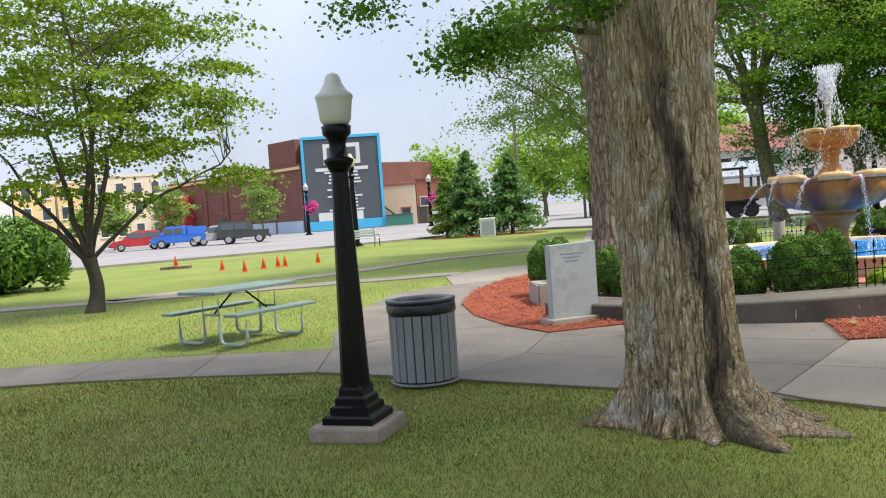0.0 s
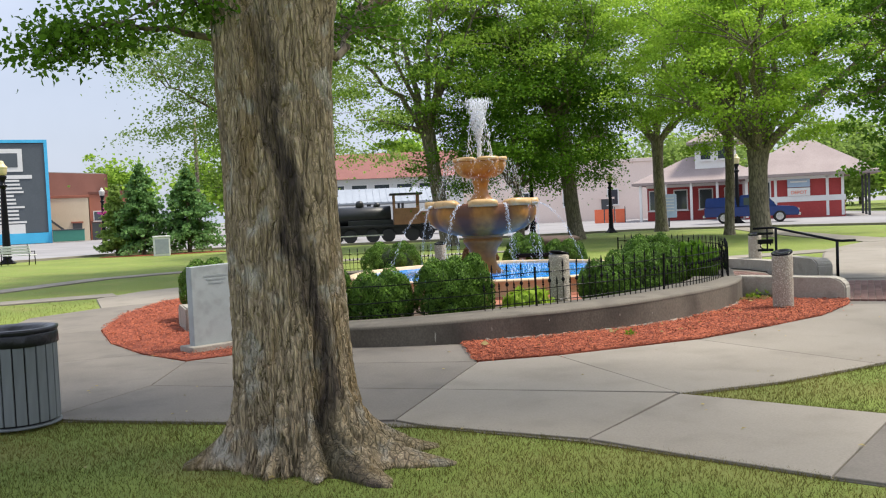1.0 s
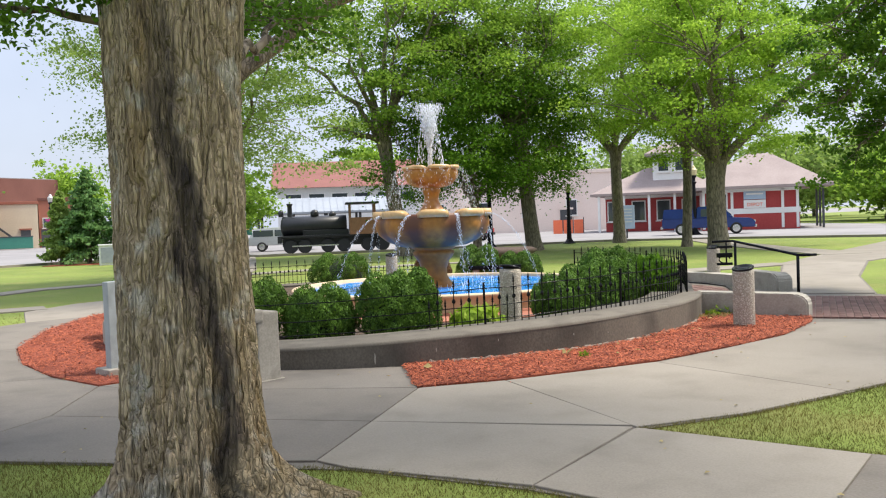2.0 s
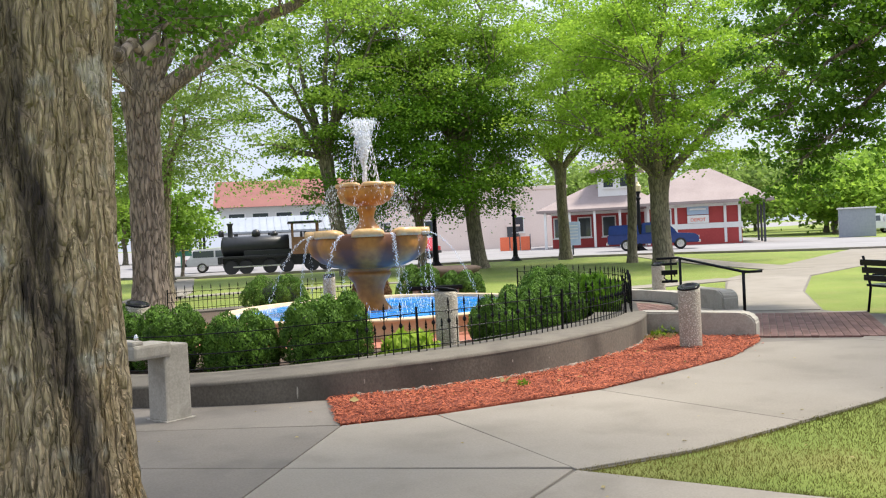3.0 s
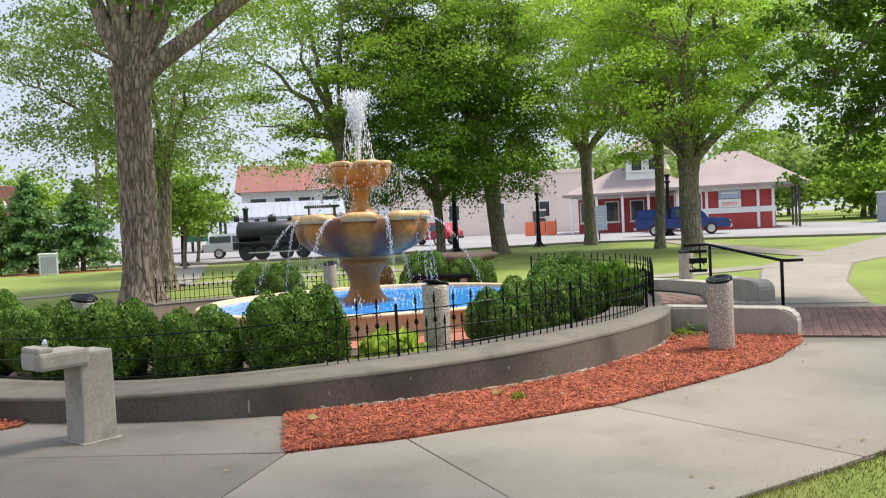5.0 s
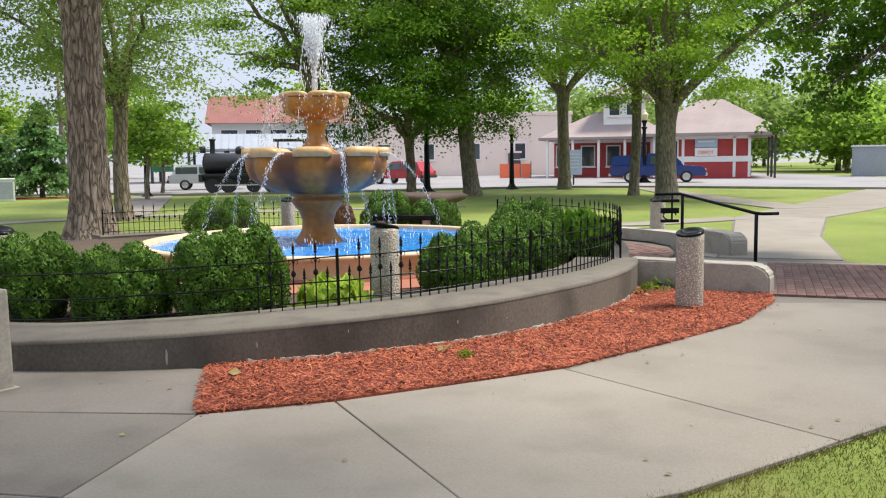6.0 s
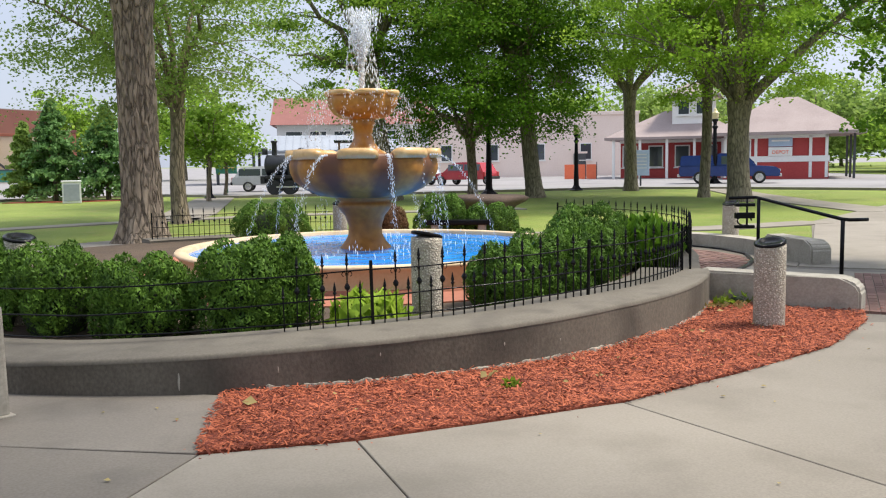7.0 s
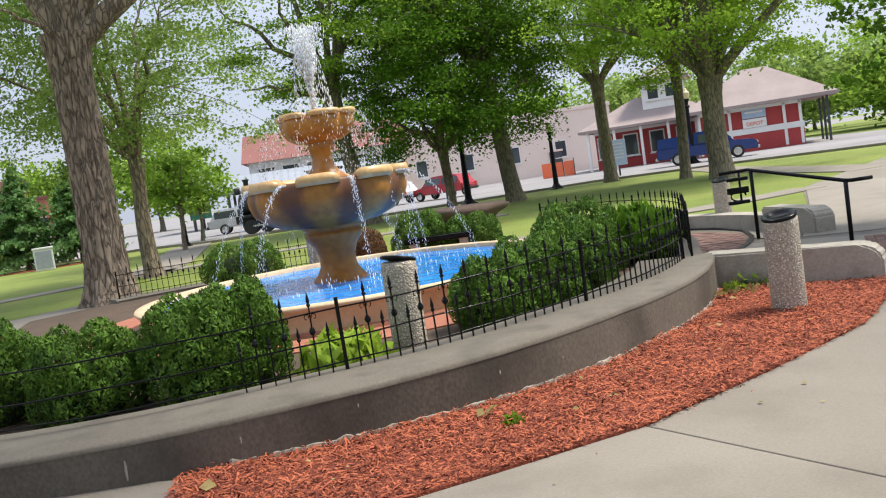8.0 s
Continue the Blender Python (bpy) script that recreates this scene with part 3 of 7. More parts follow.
def arc_wall(name, place, r_out, r_in, a0, a1, top, label):
    """A curved wall, a little uneven in face and arris."""
    n = 120
    bm, bc = bmesh.new(), bmesh.new()
    rows, caps = [], []
    for i in range(n + 1):
        a = a0 + (a1 - a0) * i / n
        h = top(a)
        w = 0.008 * noise.noise((a * 0.35, 1, 0)) + 0.003 * noise.noise((a * 2.1, 5, 0))
        rows.append([bm.verts.new(place(r, a, z)) for r, z in ((r_out + w, -0.1), (r_out + w * 0.6, h * 0.5), (r_out + w, h - 0.03), (r_out - 0.03, h), (r_in + 0.03, h), (r_in, h - 0.03), (r_in, -0.1))])
        caps.append([bc.verts.new(place(r, a, z)) for r, z in ((r_out + 0.004 + w, h - 0.034), (r_out + 0.002 + w, h - 0.012), (r_out - 0.018 + w, h + 0.004), (r_in + 0.02, h + 0.004), (r_in - 0.005, h - 0.02))])
    for b, rr, m in ((bm, rows, 6), (bc, caps, 4)):
        for p, q in zip(rr, rr[1:]):
            for k in range(m):
                b.faces.new((p[k], q[k], q[k + 1], p[k + 1]))
    bm.faces.new(rows[0])
    bm.faces.new(rows[-1][::-1])
    wall = tagged(part(name, bm, M_WALL), label, "wall", kind="structure")
    # one cast wall: its top is a separate skin coloured paler than the face
    part("coping", bc, M_GREY_CONC, wall, "paler top of the same cast concrete", True)
    return wall


front_wall = arc_wall("wall_ring_front", front_at, FRONT_R, FRONT_R - 0.78, -149, -39, front_top, "low curved concrete seat wall with damp stains")
bm = bmesh.new()
rows = []
for k in range(260):
    a = -104 + 64 * k / 259
    w = 0.012 + 0.040 * noise.noise((a * 0.7, 0, 0)) + 0.022 * noise.noise((a * 3.1, 3, 0)) + 0.010 * noise.noise((a * 9, 3, 0))
    h = 0.050 + 0.035 * noise.noise((a * 0.9, 7, 0)) + 0.014 * noise.noise((a * 6, 7, 0))
    rows.append([bm.verts.new(front_at(r, a, z)) for r, z in ((FRONT_R - 0.02, max(0.012, h)), (FRONT_R + max(0.001, w) * 0.6, max(0.01, h - 0.008)), (FRONT_R + max(0.001, w), 0.0))])
for p, q in zip(rows, rows[1:]):
    for k in range(2):
        bm.faces.new((p[k], q[k], q[k + 1], p[k + 1]))
part("footing", bm, M_WALL_PALE, front_wall, "rough pale footing edge above the mulch")
arc_wall("wall_ring_back", ring_at, RING_R, RING_R - 0.5, 52, 103, lambda a: 0.20, "low curved concrete seat wall behind the fountain")
CURB = [(13.4, 13.75), (13.55, 14.6), (13.72, 15.5), (13.72, 16.3), (13.5, 17.2), (13.05, 18.2), (12.3, 19.1)]
tagged(ribbon("wall_entry_curve", CURB, 0.34, -0.1, 0.24, M_WALL_PALE), "low pale curved concrete wall round the brick entrance", "wall", kind="structure")
BED_EDGE = [(9.55, 11.78), (10.1, 12.5), (10.65, 13.2), (11.1, 13.9), (11.4, 14.6), (11.57, 15.3), (11.6, 16.0), (11.5, 16.8), (11.2, 17.6)]
tagged(ribbon("wall_bed_edge", BED_EDGE, 0.24, -0.1, 0.33, M_GREY_CONC), "low concrete edge of the planting bed", "wall", kind="structure")
for nm, a, b in (("wall_entry_near", (9.72, 11.80), (10.66, 10.42)), ("wall_entry_far", (13.62, 14.85), (13.36, 13.6)), ("wall_entry_left", (1.45, 13.5), (1.42, 14.5))):
    d = Vector(b) - Vector(a)
    ang = math.degrees(math.atan2(d.y, d.x))
    bm = bmesh.new()
    L = d.length
    prof = [(0, -0.1), (L, -0.1), (L, 0.22), (L - 0.04, 0.29), (L - 0.11, 0.335), (L - 0.22, 0.352), (0, 0.362)]
    lo = [bm.verts.new((x, -0.17, z)) for x, z in prof]
    hi = [bm.verts.new((x, 0.17, z)) for x, z in prof]
    bm.faces.new(lo)
    bm.faces.new(hi[::-1])
    for i in range(len(prof)):
        j = (i + 1) % len(prof)
        bm.faces.new((lo[i], lo[j], hi[j], hi[i]))
    bmesh.ops.bevel(bm, geom=bm.edges[:], offset=0.025, segments=2, affect="EDGES")
    w = part(nm, bm, M_WALL_PALE)
    w.matrix_basis = pose(a[0], a[1], 0, 0, 0, ang)
    tagged(w, "pale rounded concrete wall end at the brick entrance", "wall", kind="structure")


def annulus(name, r0, r1, z, material, label, centre=RING):
    bm = bmesh.new()
    n = 72
    rings = [[bm.verts.new((centre[0] + r * math.cos(2 * math.pi * i / n), centre[1] + r * math.sin(2 * math.pi * i / n), zz)) for i in range(n)]
             for r, zz in ((r0, z - 0.1), (r0, z), (r1, z), (r1, z - 0.1))]
    for p, q in zip(rings, rings[1:] + rings[:1]):
        for i in range(n):
            bm.faces.new((p[i], p[(i + 1) % n], q[(i + 1) % n], q[i]))
    return tagged(part(name, bm, material), label, "pavement", kind="structure")


tagged(sheet("ground_bed", [front_at(FRONT_R - 0.7, a)[:2] for a in range(-148, -40, 6)] + BED_EDGE + [ring_at(RING_R - 0.3, a)[:2] for a in range(52, 121, 6)], -0.1, 0.14, M_SOIL), "dark planting soil inside the ring wall", "planting bed", kind="structure")
annulus("pavement_ring", 2.9, 3.55, 0.155, M_BASEBRICK, "red brick paving round the fountain basin", FOUNTAIN)

entry = sheet("pavement_entrance", [(10.25, 11.75), (10.7, 10.45), (11.95, 9.3), (14.35, 11.5), (13.1, 12.75), (12.2, 14.1), (11.2, 15.0), (9.7, 13.6)], -0.1, 0.007, M_CONC)
tagged(entry, "pale concrete paving at the entrance", "pavement", kind="structure")

# ---- mulch beds ----
MULCH_FRONT = [(3.83, 8.76), (4.7, 8.6), (5.6, 8.6), (6.53, 8.62), (7.75, 8.92), (9.04, 9.31), (10.2, 10.0), (10.6, 10.42), (9.95, 11.6), (9.3, 11.3), (8.25, 10.72), (7.3, 10.3),
               (6.5, 10.15), (5.5, 10.05), (4.6, 10.1), (4.17, 9.95)]
MULCH_SIDE = [(1.04, 10.75), (2.08, 11.0), (2.12, 11.35), (1.75, 12.0), (1.9, 13.0), (2.1, 15.0), (2.3, 17.0), (2.8, 19.0), (3.2, 20.3), (2.4, 20.5), (1.3, 19.1), (0.5, 17.0), (0.12, 14.7), (0.25, 13.0), (0.6, 11.66)]


def mulch(name, poly, seed, chips, label):
    rng = np.random.default_rng(seed)
    tagged(sheet(name, poly, -0.1, 0.018, M_MULCH), label, "mulch bed", kind="structure")
    xs, ys = [p[0] for p in poly], [p[1] for p in poly]
    x, y = rng.uniform(min(xs), max(xs), chips * 3), rng.uniform(min(ys), max(ys), chips * 3)
    k = inside([tuple(p) for p in offset_polygon(poly, -0.035)], x, y)
    x, y = x[k][:chips], y[k][:chips]
    sx, sy = rng.uniform(min(xs) - 0.4, max(xs) + 0.4, 900), rng.uniform(min(ys) - 0.4, max(ys), 900)
    k = inside([tuple(p) for p in offset_polygon(poly, -0.3)], sx, sy) & ~inside(poly, sx, sy) & (sy < 10.4) & (rng.uniform(0, 1, 900) < 0.35)
    x, y = np.concatenate((x, sx[k])), np.concatenate((y, sy[k]))
    n = len(x)
    L, W, T = 0.014 + 0.075 * rng.uniform(0, 1, n) ** 2, rng.uniform(0.003, 0.012, n), rng.uniform(0.002, 0.007, n)
    a, tilt = rng.uniform(0, 2 * math.pi, n), rng.normal(0, 0.3, n)
    d = np.stack((np.cos(a) * np.cos(tilt), np.sin(a) * np.cos(tilt), np.sin(tilt)), 1)
    s = np.stack((-np.sin(a), np.cos(a), rng.normal(0, 0.25, n)), 1)
    up = np.cross(d, s)
    c = np.stack((x, y, 0.02 + np.abs(rng.normal(0, 0.014, n)) + 0.012 * np.sin(x * 4.3 + np.sin(y * 3)) * np.sin(y * 5.1)), 1)
    L, W, T = (q[:, None] for q in (L, W, T))
    v = np.stack((c - d * L / 2 - s * W / 2, c - d * L / 2 + s * W / 2, c + d * L / 2 + s * W * 0.3, c + d * L / 2 - s * W * 0.4, c + up * T), 1).reshape(-1, 3)
    i = np.arange(n)[:, None] * 5
    f = np.concatenate([i + np.array([q]) for q in ((0, 1, 4), (1, 2, 4), (2, 3, 4), (3, 0, 4))], 1).reshape(-1, 3)
    ob = grid_part("mulch_chips", v, f, M_CHIP)
    tagged(ob, "loose red-dyed shredded bark mulch", "mulch", kind="stuff")


mulch("ground_mulch_front", MULCH_FRONT, 3, 42000, "red bark mulch bed along the ring wall")
mulch("ground_mulch_side", MULCH_SIDE, 4, 15000, "red bark mulch bed round the granite slab")


# ---- large trees ----
def hero_trunk(parent):
    """Old trunk: furrowed, widening to a fork above, with root flares."""
    na, nz = 320, 270
    a = np.linspace(0, 2 * math.pi, na, endpoint=False)
    z = np.concatenate((np.linspace(-0.06, 0.6, 60), np.linspace(0.615, 4.2, nz - 60)))
    A, Z = np.meshgrid(a, z)
    zz = np.maximum(Z, 0)
    r = 0.376 + 0.012 * np.cos(2 * A + 1) + 0.015 * np.clip((Z - 1.6) / 1.6, 0, 1) + 0.08 * np.clip((Z - 3.0), 0, 2) ** 1.2 + 0.13 * np.clip(Z - 2.5, 0, 2) ** 1.3 * np.maximum(0, np.cos(A + 0.2)) ** 2

    def lobe(deg, width, reach, fall):
        d = (A - radians(deg) + math.pi) % (2 * math.pi) - math.pi
        return reach * np.exp(-(d / width) ** 2) * np.exp(-zz / fall)

    r = r + 0.06 * np.exp(-zz / 0.35)
    r = r + lobe(-72, 0.17, 0.46, 0.11) + lobe(-55, 0.5, 0.22, 0.26) + lobe(-40, 0.15, 0.50, 0.12) + lobe(-14, 0.2, 0.52, 0.12) + lobe(-92, 0.12, 0.22, 0.12) + lobe(-125, 0.35, 0.12, 0.2)
    r = r + lobe(172, 0.35, 0.32, 0.13) + lobe(110, 0.4, 0.3, 0.15) + lobe(45, 0.4, 0.3, 0.15)
    rel = np.empty_like(r)
    for i in range(A.shape[0]):
        for j in range(A.shape[1]):
            ca, sa, h = math.cos(A[i, j]), math.sin(A[i, j]), Z[i, j]
            q = Vector((ca * 2.0, sa * 2.0, h * 0.9))
            w = noise.noise(q * 1.3)
            p = Vector((ca * 6.4 + 0.5 * w, sa * 6.4, h * 3.0 + 0.8 * w))
            f = abs(noise.noise(p))
            g = abs(noise.noise(p * 2.3 + Vector((7, 3, 1))))
            plate = noise.noise(Vector((ca * 11, sa * 11, h * 9)))
            rel[i, j] = -0.030 * max(0.0, 1 - f * 5.0) - 0.014 * max(0.0, 1 - g * 4.0) + 0.007 * plate + 0.022 * noise.noise(q)
    dd = (A - radians(-92) - 0.22 * np.sin(Z * 1.9) + 0.10 * (Z - 1.5) + math.pi) % (2 * math.pi) - math.pi
    rel -= 0.045 * np.exp(-(dd / 0.11) ** 2) * np.clip(Z / 0.5, 0, 1)
    dd = (A - radians(-75) + math.pi) % (2 * math.pi) - math.pi
    rel -= 0.07 * np.exp(-(dd / 0.16) ** 2) * np.exp(-((Z - 0.28) / 0.16) ** 2)
    r = r + rel * (1 + 1.6 * np.exp(-zz / 0.25))
    leanx, leany = 0.0, 0.10 * zz
    v = np.stack((r * np.cos(A) - leanx, r * np.sin(A) + leany, Z), -1).reshape(-1, 3)
    i, j = np.meshgrid(np.arange(len(z) - 1), np.arange(na), indexing="ij")
    k = (j + 1) % na
    f = np.stack((i * na + j, i * na + k, (i + 1) * na + k, (i + 1) * na + j), -1).reshape(-1, 4)
    return grid_part("bole", v, f, M_HERO, parent, "furrowed grey trunk with a dark wet streak", smooth=True)


def ridged_trunk(parent, r0, h, seed, lean, material):
    """A mid-distance trunk with shaggy vertical plates."""
    na, nz = 110, 150
    a, z = np.linspace(0, 2 * math.pi, na, endpoint=False), np.linspace(-0.05, h, nz)
    A, Z = np.meshgrid(a, z)
    t = np.clip(Z / h, 0, 1)
    r = r0 * (1.0 - 0.10 * t + 0.30 * np.clip((t - 0.82) / 0.18, 0, 1) ** 1.5) + 0.5 * r0 * np.exp(-np.maximum(Z, 0) / 0.35) * (1 + 0.35 * np.cos(5 * A + seed))
    rel = np.empty_like(r)
    for i in range(nz):
        for j in range(na):
            ca, sa, q = math.cos(A[i, j]), math.sin(A[i, j]), Z[i, j]
            f = abs(noise.noise(Vector((ca * 4.6 + seed, sa * 4.6, q * 1.5))))
            g = noise.noise(Vector((ca * 8 + seed, sa * 8, q * 3.2)))
            rel[i, j] = -0.045 * max(0.0, 1 - f * 4.5) + 0.022 * g
    r = r + rel
    v = np.stack((r * np.cos(A) + lean[0] * t, r * np.sin(A) + lean[1] * t, Z), -1).reshape(-1, 3)
    i, j = np.meshgrid(np.arange(nz - 1), np.arange(na), indexing="ij")
    k = (j + 1) % na
    f = np.stack((i * na + j, i * na + k, (i + 1) * na + k, (i + 1) * na + j), -1).reshape(-1, 4)
    return grid_part("bole", v, f, material, parent, "shaggy ridged trunk", smooth=True)


# crown is unseen; offset and size chosen so its shade falls on the lawn
maple = tree("maple_tree", (1.40, 6.16, 0), 11, (0.45, 0.42, 3.7), ((1.5, -2.4, 10.6), (7.6, 6.6, 3.6)), M_LEAF_DARK, M_BARK,
             "old maple with a thick furrowed trunk and root flares", leaf=0.17, clumps=270, per=120, clump=1.15, limbs=8, trunk_part=True, flat=0.3)
hero_trunk(maple)


def bough(parent, line, r, seed, sprays, per, leaf, spread, material, first=5):
    """A low limb with leaf sprays along its outer part."""
    rng = np.random.default_rng(seed)
    line = np.array(line, float)
    t = np.linspace(0, 1, 14)
    k = np.linspace(0, 1, len(line))
    p = np.stack([np.interp(t, k, line[:, i]) for i in range(3)], 1)
    p[1:] += rng.normal(size=(13, 3)) * 0.025
    pieces, at = [tube_arrays(p, np.linspace(r, 0.01, 14), 8)], []
    for q in range(sprays):
        s = p[rng.integers(first, 14)]
        e = s + rng.normal(size=3) * np.array((spread, spread, spread * 0.55)) + np.array((0, 0, -0.06))
        b = s + (e - s) * np.linspace(0, 1, 5)[:, None]
        pieces.append(tube_arrays(b, np.linspace(0.009, 0.003, 5), 4))
        at.append(e + rng.normal(size=(per, 3)) * np.array((0.13, 0.13, 0.06)))
    v, f = joined(pieces)
    grid_part("bough", v, f, M_BARK_DARK, parent, smooth=True)
    v, f = leaf_arrays(rng, np.concatenate(at), leaf, 0.5, 0.3)
    tagged(grid_part("bough_leaves", v, f, material, parent), kind="stuff")


bough(maple, [(-0.30, 0.4, 2.84), (-0.70, 0.48, 2.93), (-1.05, 0.45, 2.94), (-1.42, 0.5, 2.78)], 0.026, 1, 36, 46, 0.045, 0.13, M_LEAF_DARK, 8)
bough(maple, [(-0.30, 0.4, 3.30), (-1.1, 0.4, 3.5), (-1.9, 0.4, 3.4), (-2.15, 0.4, 3.22)], 0.03, 2, 7, 46, 0.045, 0.10, M_LEAF_DARK, 12)
bough(maple, [(-0.25, 0.2, 3.0), (-0.5, 0.2, 3.1), (-0.7, 0.25, 3.08)], 0.02, 3, 16, 46, 0.045, 0.11, M_LEAF_DARK)
bough(maple, [(0.34, 0.6, 2.70), (0.8, 1.4, 3.0), (1.2, 2.2, 3.6)], 0.045, 4, 26, 60, 0.05, 0.3, M_LEAF_DARK, 8)

second = tree("maple_tree", (4.5, 23.4, 0), 21, (0.40, 0.39, 5.3), ((1.0, 0.5, 10.8), (5.0, 4.5, 4.2)), M_LEAF, M_BARK_DARK,
     "tall maple with dark ridged bark and a spreading fork", leaf=0.10, clumps=170, per=230, clump=1.0, flat=0.3, limbs=7, trunk_part=True,
     extra_limbs=((5.6, -1.2, 8.3, 0.26), (1.7, 0.3, 9.0, 0.32), (-1.5, 0.3, 8.8, 0.26), (-1.2, -1.5, 5.6, 0.07), (2.7, -0.5, 10.0, 0.22), (-0.5, -0.7, 9.4, 0.25)))
ridged_trunk(second, 0.42, 5.35, 3, (0.0, 0.0), M_BARK_DARK)
tree("young_tree", (-7.5, 18.6, 0), 31, (0.17, 0.13, 1.15), ((-0.1, 0.2, 5.2), (4.3, 3.6, 3.4)), M_LEAF_YOUNG, M_BARK_YOUNG,
     "young multi-stemmed tree with light airy foliage", leaf=0.1, clumps=165, per=190, clump=0.75, limbs=4, flat=0.17,
     extra_limbs=((-2.6, 0.2, 2.9, 0.07), (0.9, 0.3, 4.3, 0.08), (-0.9, 0.2, 4.2, 0.08), (3.1, 0.4, 3.2, 0.05)))
tree("locust_tree", (5.9, 29.5, 0), 41, (0.24, 0.18, 3.2), ((-0.6, 0.5, 6.4), (4.6, 4.2, 4.3)), M_LEAF_GREY, M_BARK_DARK,
     "slender tree with feathery hanging foliage", leaf=0.095, clumps=170, per=230, clump=1.1, limbs=8, droop=0.35, flat=0.22)
tree("maple_tree", (19.2, 39.0, 0), 51, (0.22, 0.2, 2.6), ((0.3, -0.5, 6.4), (6.0, 5.2, 4.7)), M_LEAF_DARK, M_BARK_DARK,
     "maple with a dense dark green crown", leaf=0.125, clumps=270, per=270, clump=1.15, flat=0.3, limbs=9, droop=0.3)
tree("maple_tree", (21.6, 37.6, 0), 61, (0.37, 0.32, 5.2), ((-1.0, 2.0, 11.5), (7.0, 6.0, 5.5)), M_LEAF, M_BARK,
     "tall maple with a thick pale trunk", leaf=0.135, clumps=140, per=270, clump=1.25, flat=0.28, limbs=8, lean=(-0.7, 0))
tree("maple_tree", (15.6, 39.2, 0), 66, (0.38, 0.3, 5.5), ((-0.5, 0.0, 10.5), (6.0, 5.0, 5.5)), M_LEAF, M_BARK,
     "tall maple with a pale leaning trunk and bright leaves", leaf=0.135, clumps=125, per=270, clump=1.15, flat=0.28, limbs=8, lean=(-0.9, 0), extra_limbs=((-4.4, -0.5, 5.9, 0.16),))
tree("maple_tree", (29.2, 41.5, 0), 71, (0.33, 0.28, 5.0), ((0.5, 0.0, 10.0), (6.0, 5.5, 5.6)), M_LEAF, M_BARK,
     "maple with a straight grey trunk and light crown", leaf=0.135, clumps=135, per=270, clump=1.15, flat=0.28, limbs=8)
tree("maple_tree", (26.9, 33.0, 0), 81, (0.22, 0.19, 4.5), ((0.5, 0.0, 9.2), (5.0, 5.0, 4.6)), M_LEAF_LIGHT, M_BARK,
     "slim maple with yellowish green leaves", leaf=0.12, clumps=130, per=270, clump=1.05, flat=0.28, limbs=7)
tree("maple_tree", (25.6, 29.4, 0), 91, (0.40, 0.37, 3.6), ((0.0, -0.5, 8.1), (6.9, 6.0, 5.2)), M_LEAF_LIGHT, M_BARK,
     "broad maple forking low into several heavy limbs", leaf=0.115, clumps=230, per=280, clump=1.05, flat=0.28, limbs=8, extra_limbs=((3.4, 0.5, 7.5, 0.22), (2.6, 2.0, 6.6, 0.18), (-3.8, -0.4, 5.4, 0.10)))
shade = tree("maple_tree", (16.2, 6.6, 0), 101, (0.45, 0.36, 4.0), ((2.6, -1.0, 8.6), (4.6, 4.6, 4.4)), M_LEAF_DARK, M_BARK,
     "shade maple whose dark boughs hang low over the lawn", leaf=0.115, clumps=120, per=130, clump=1.0, flat=0.3, limbs=8, droop=0.35)
for k, (ex, ey, ez) in enumerate(((-1.5, 6.6, 2.5), (-2.3, 6.2, 3.5), (-0.8, 7.0, 3.0), (-1.9, 6.8, 4.5), (-3.1, 5.6, 4.7), (-0.9, 6.3, 4.2))):
    bough(shade, [(-0.2, 0.1, 3.9), (ex * 0.5, ey * 0.5, 5.2), (ex * 0.85, ey * 0.85, ez + 0.9), (ex, ey, ez)], 0.08, 20 + k, 60, 70, 0.085, 0.55, M_LEAF_DARK)


# ---- lamp posts ----
M_FOOTING = surface("worn_brownish_footing", (0.17, 0.135, 0.10), (0.32, 0.265, 0.21), 40, 3, 0.9, 0.5, 0.008)


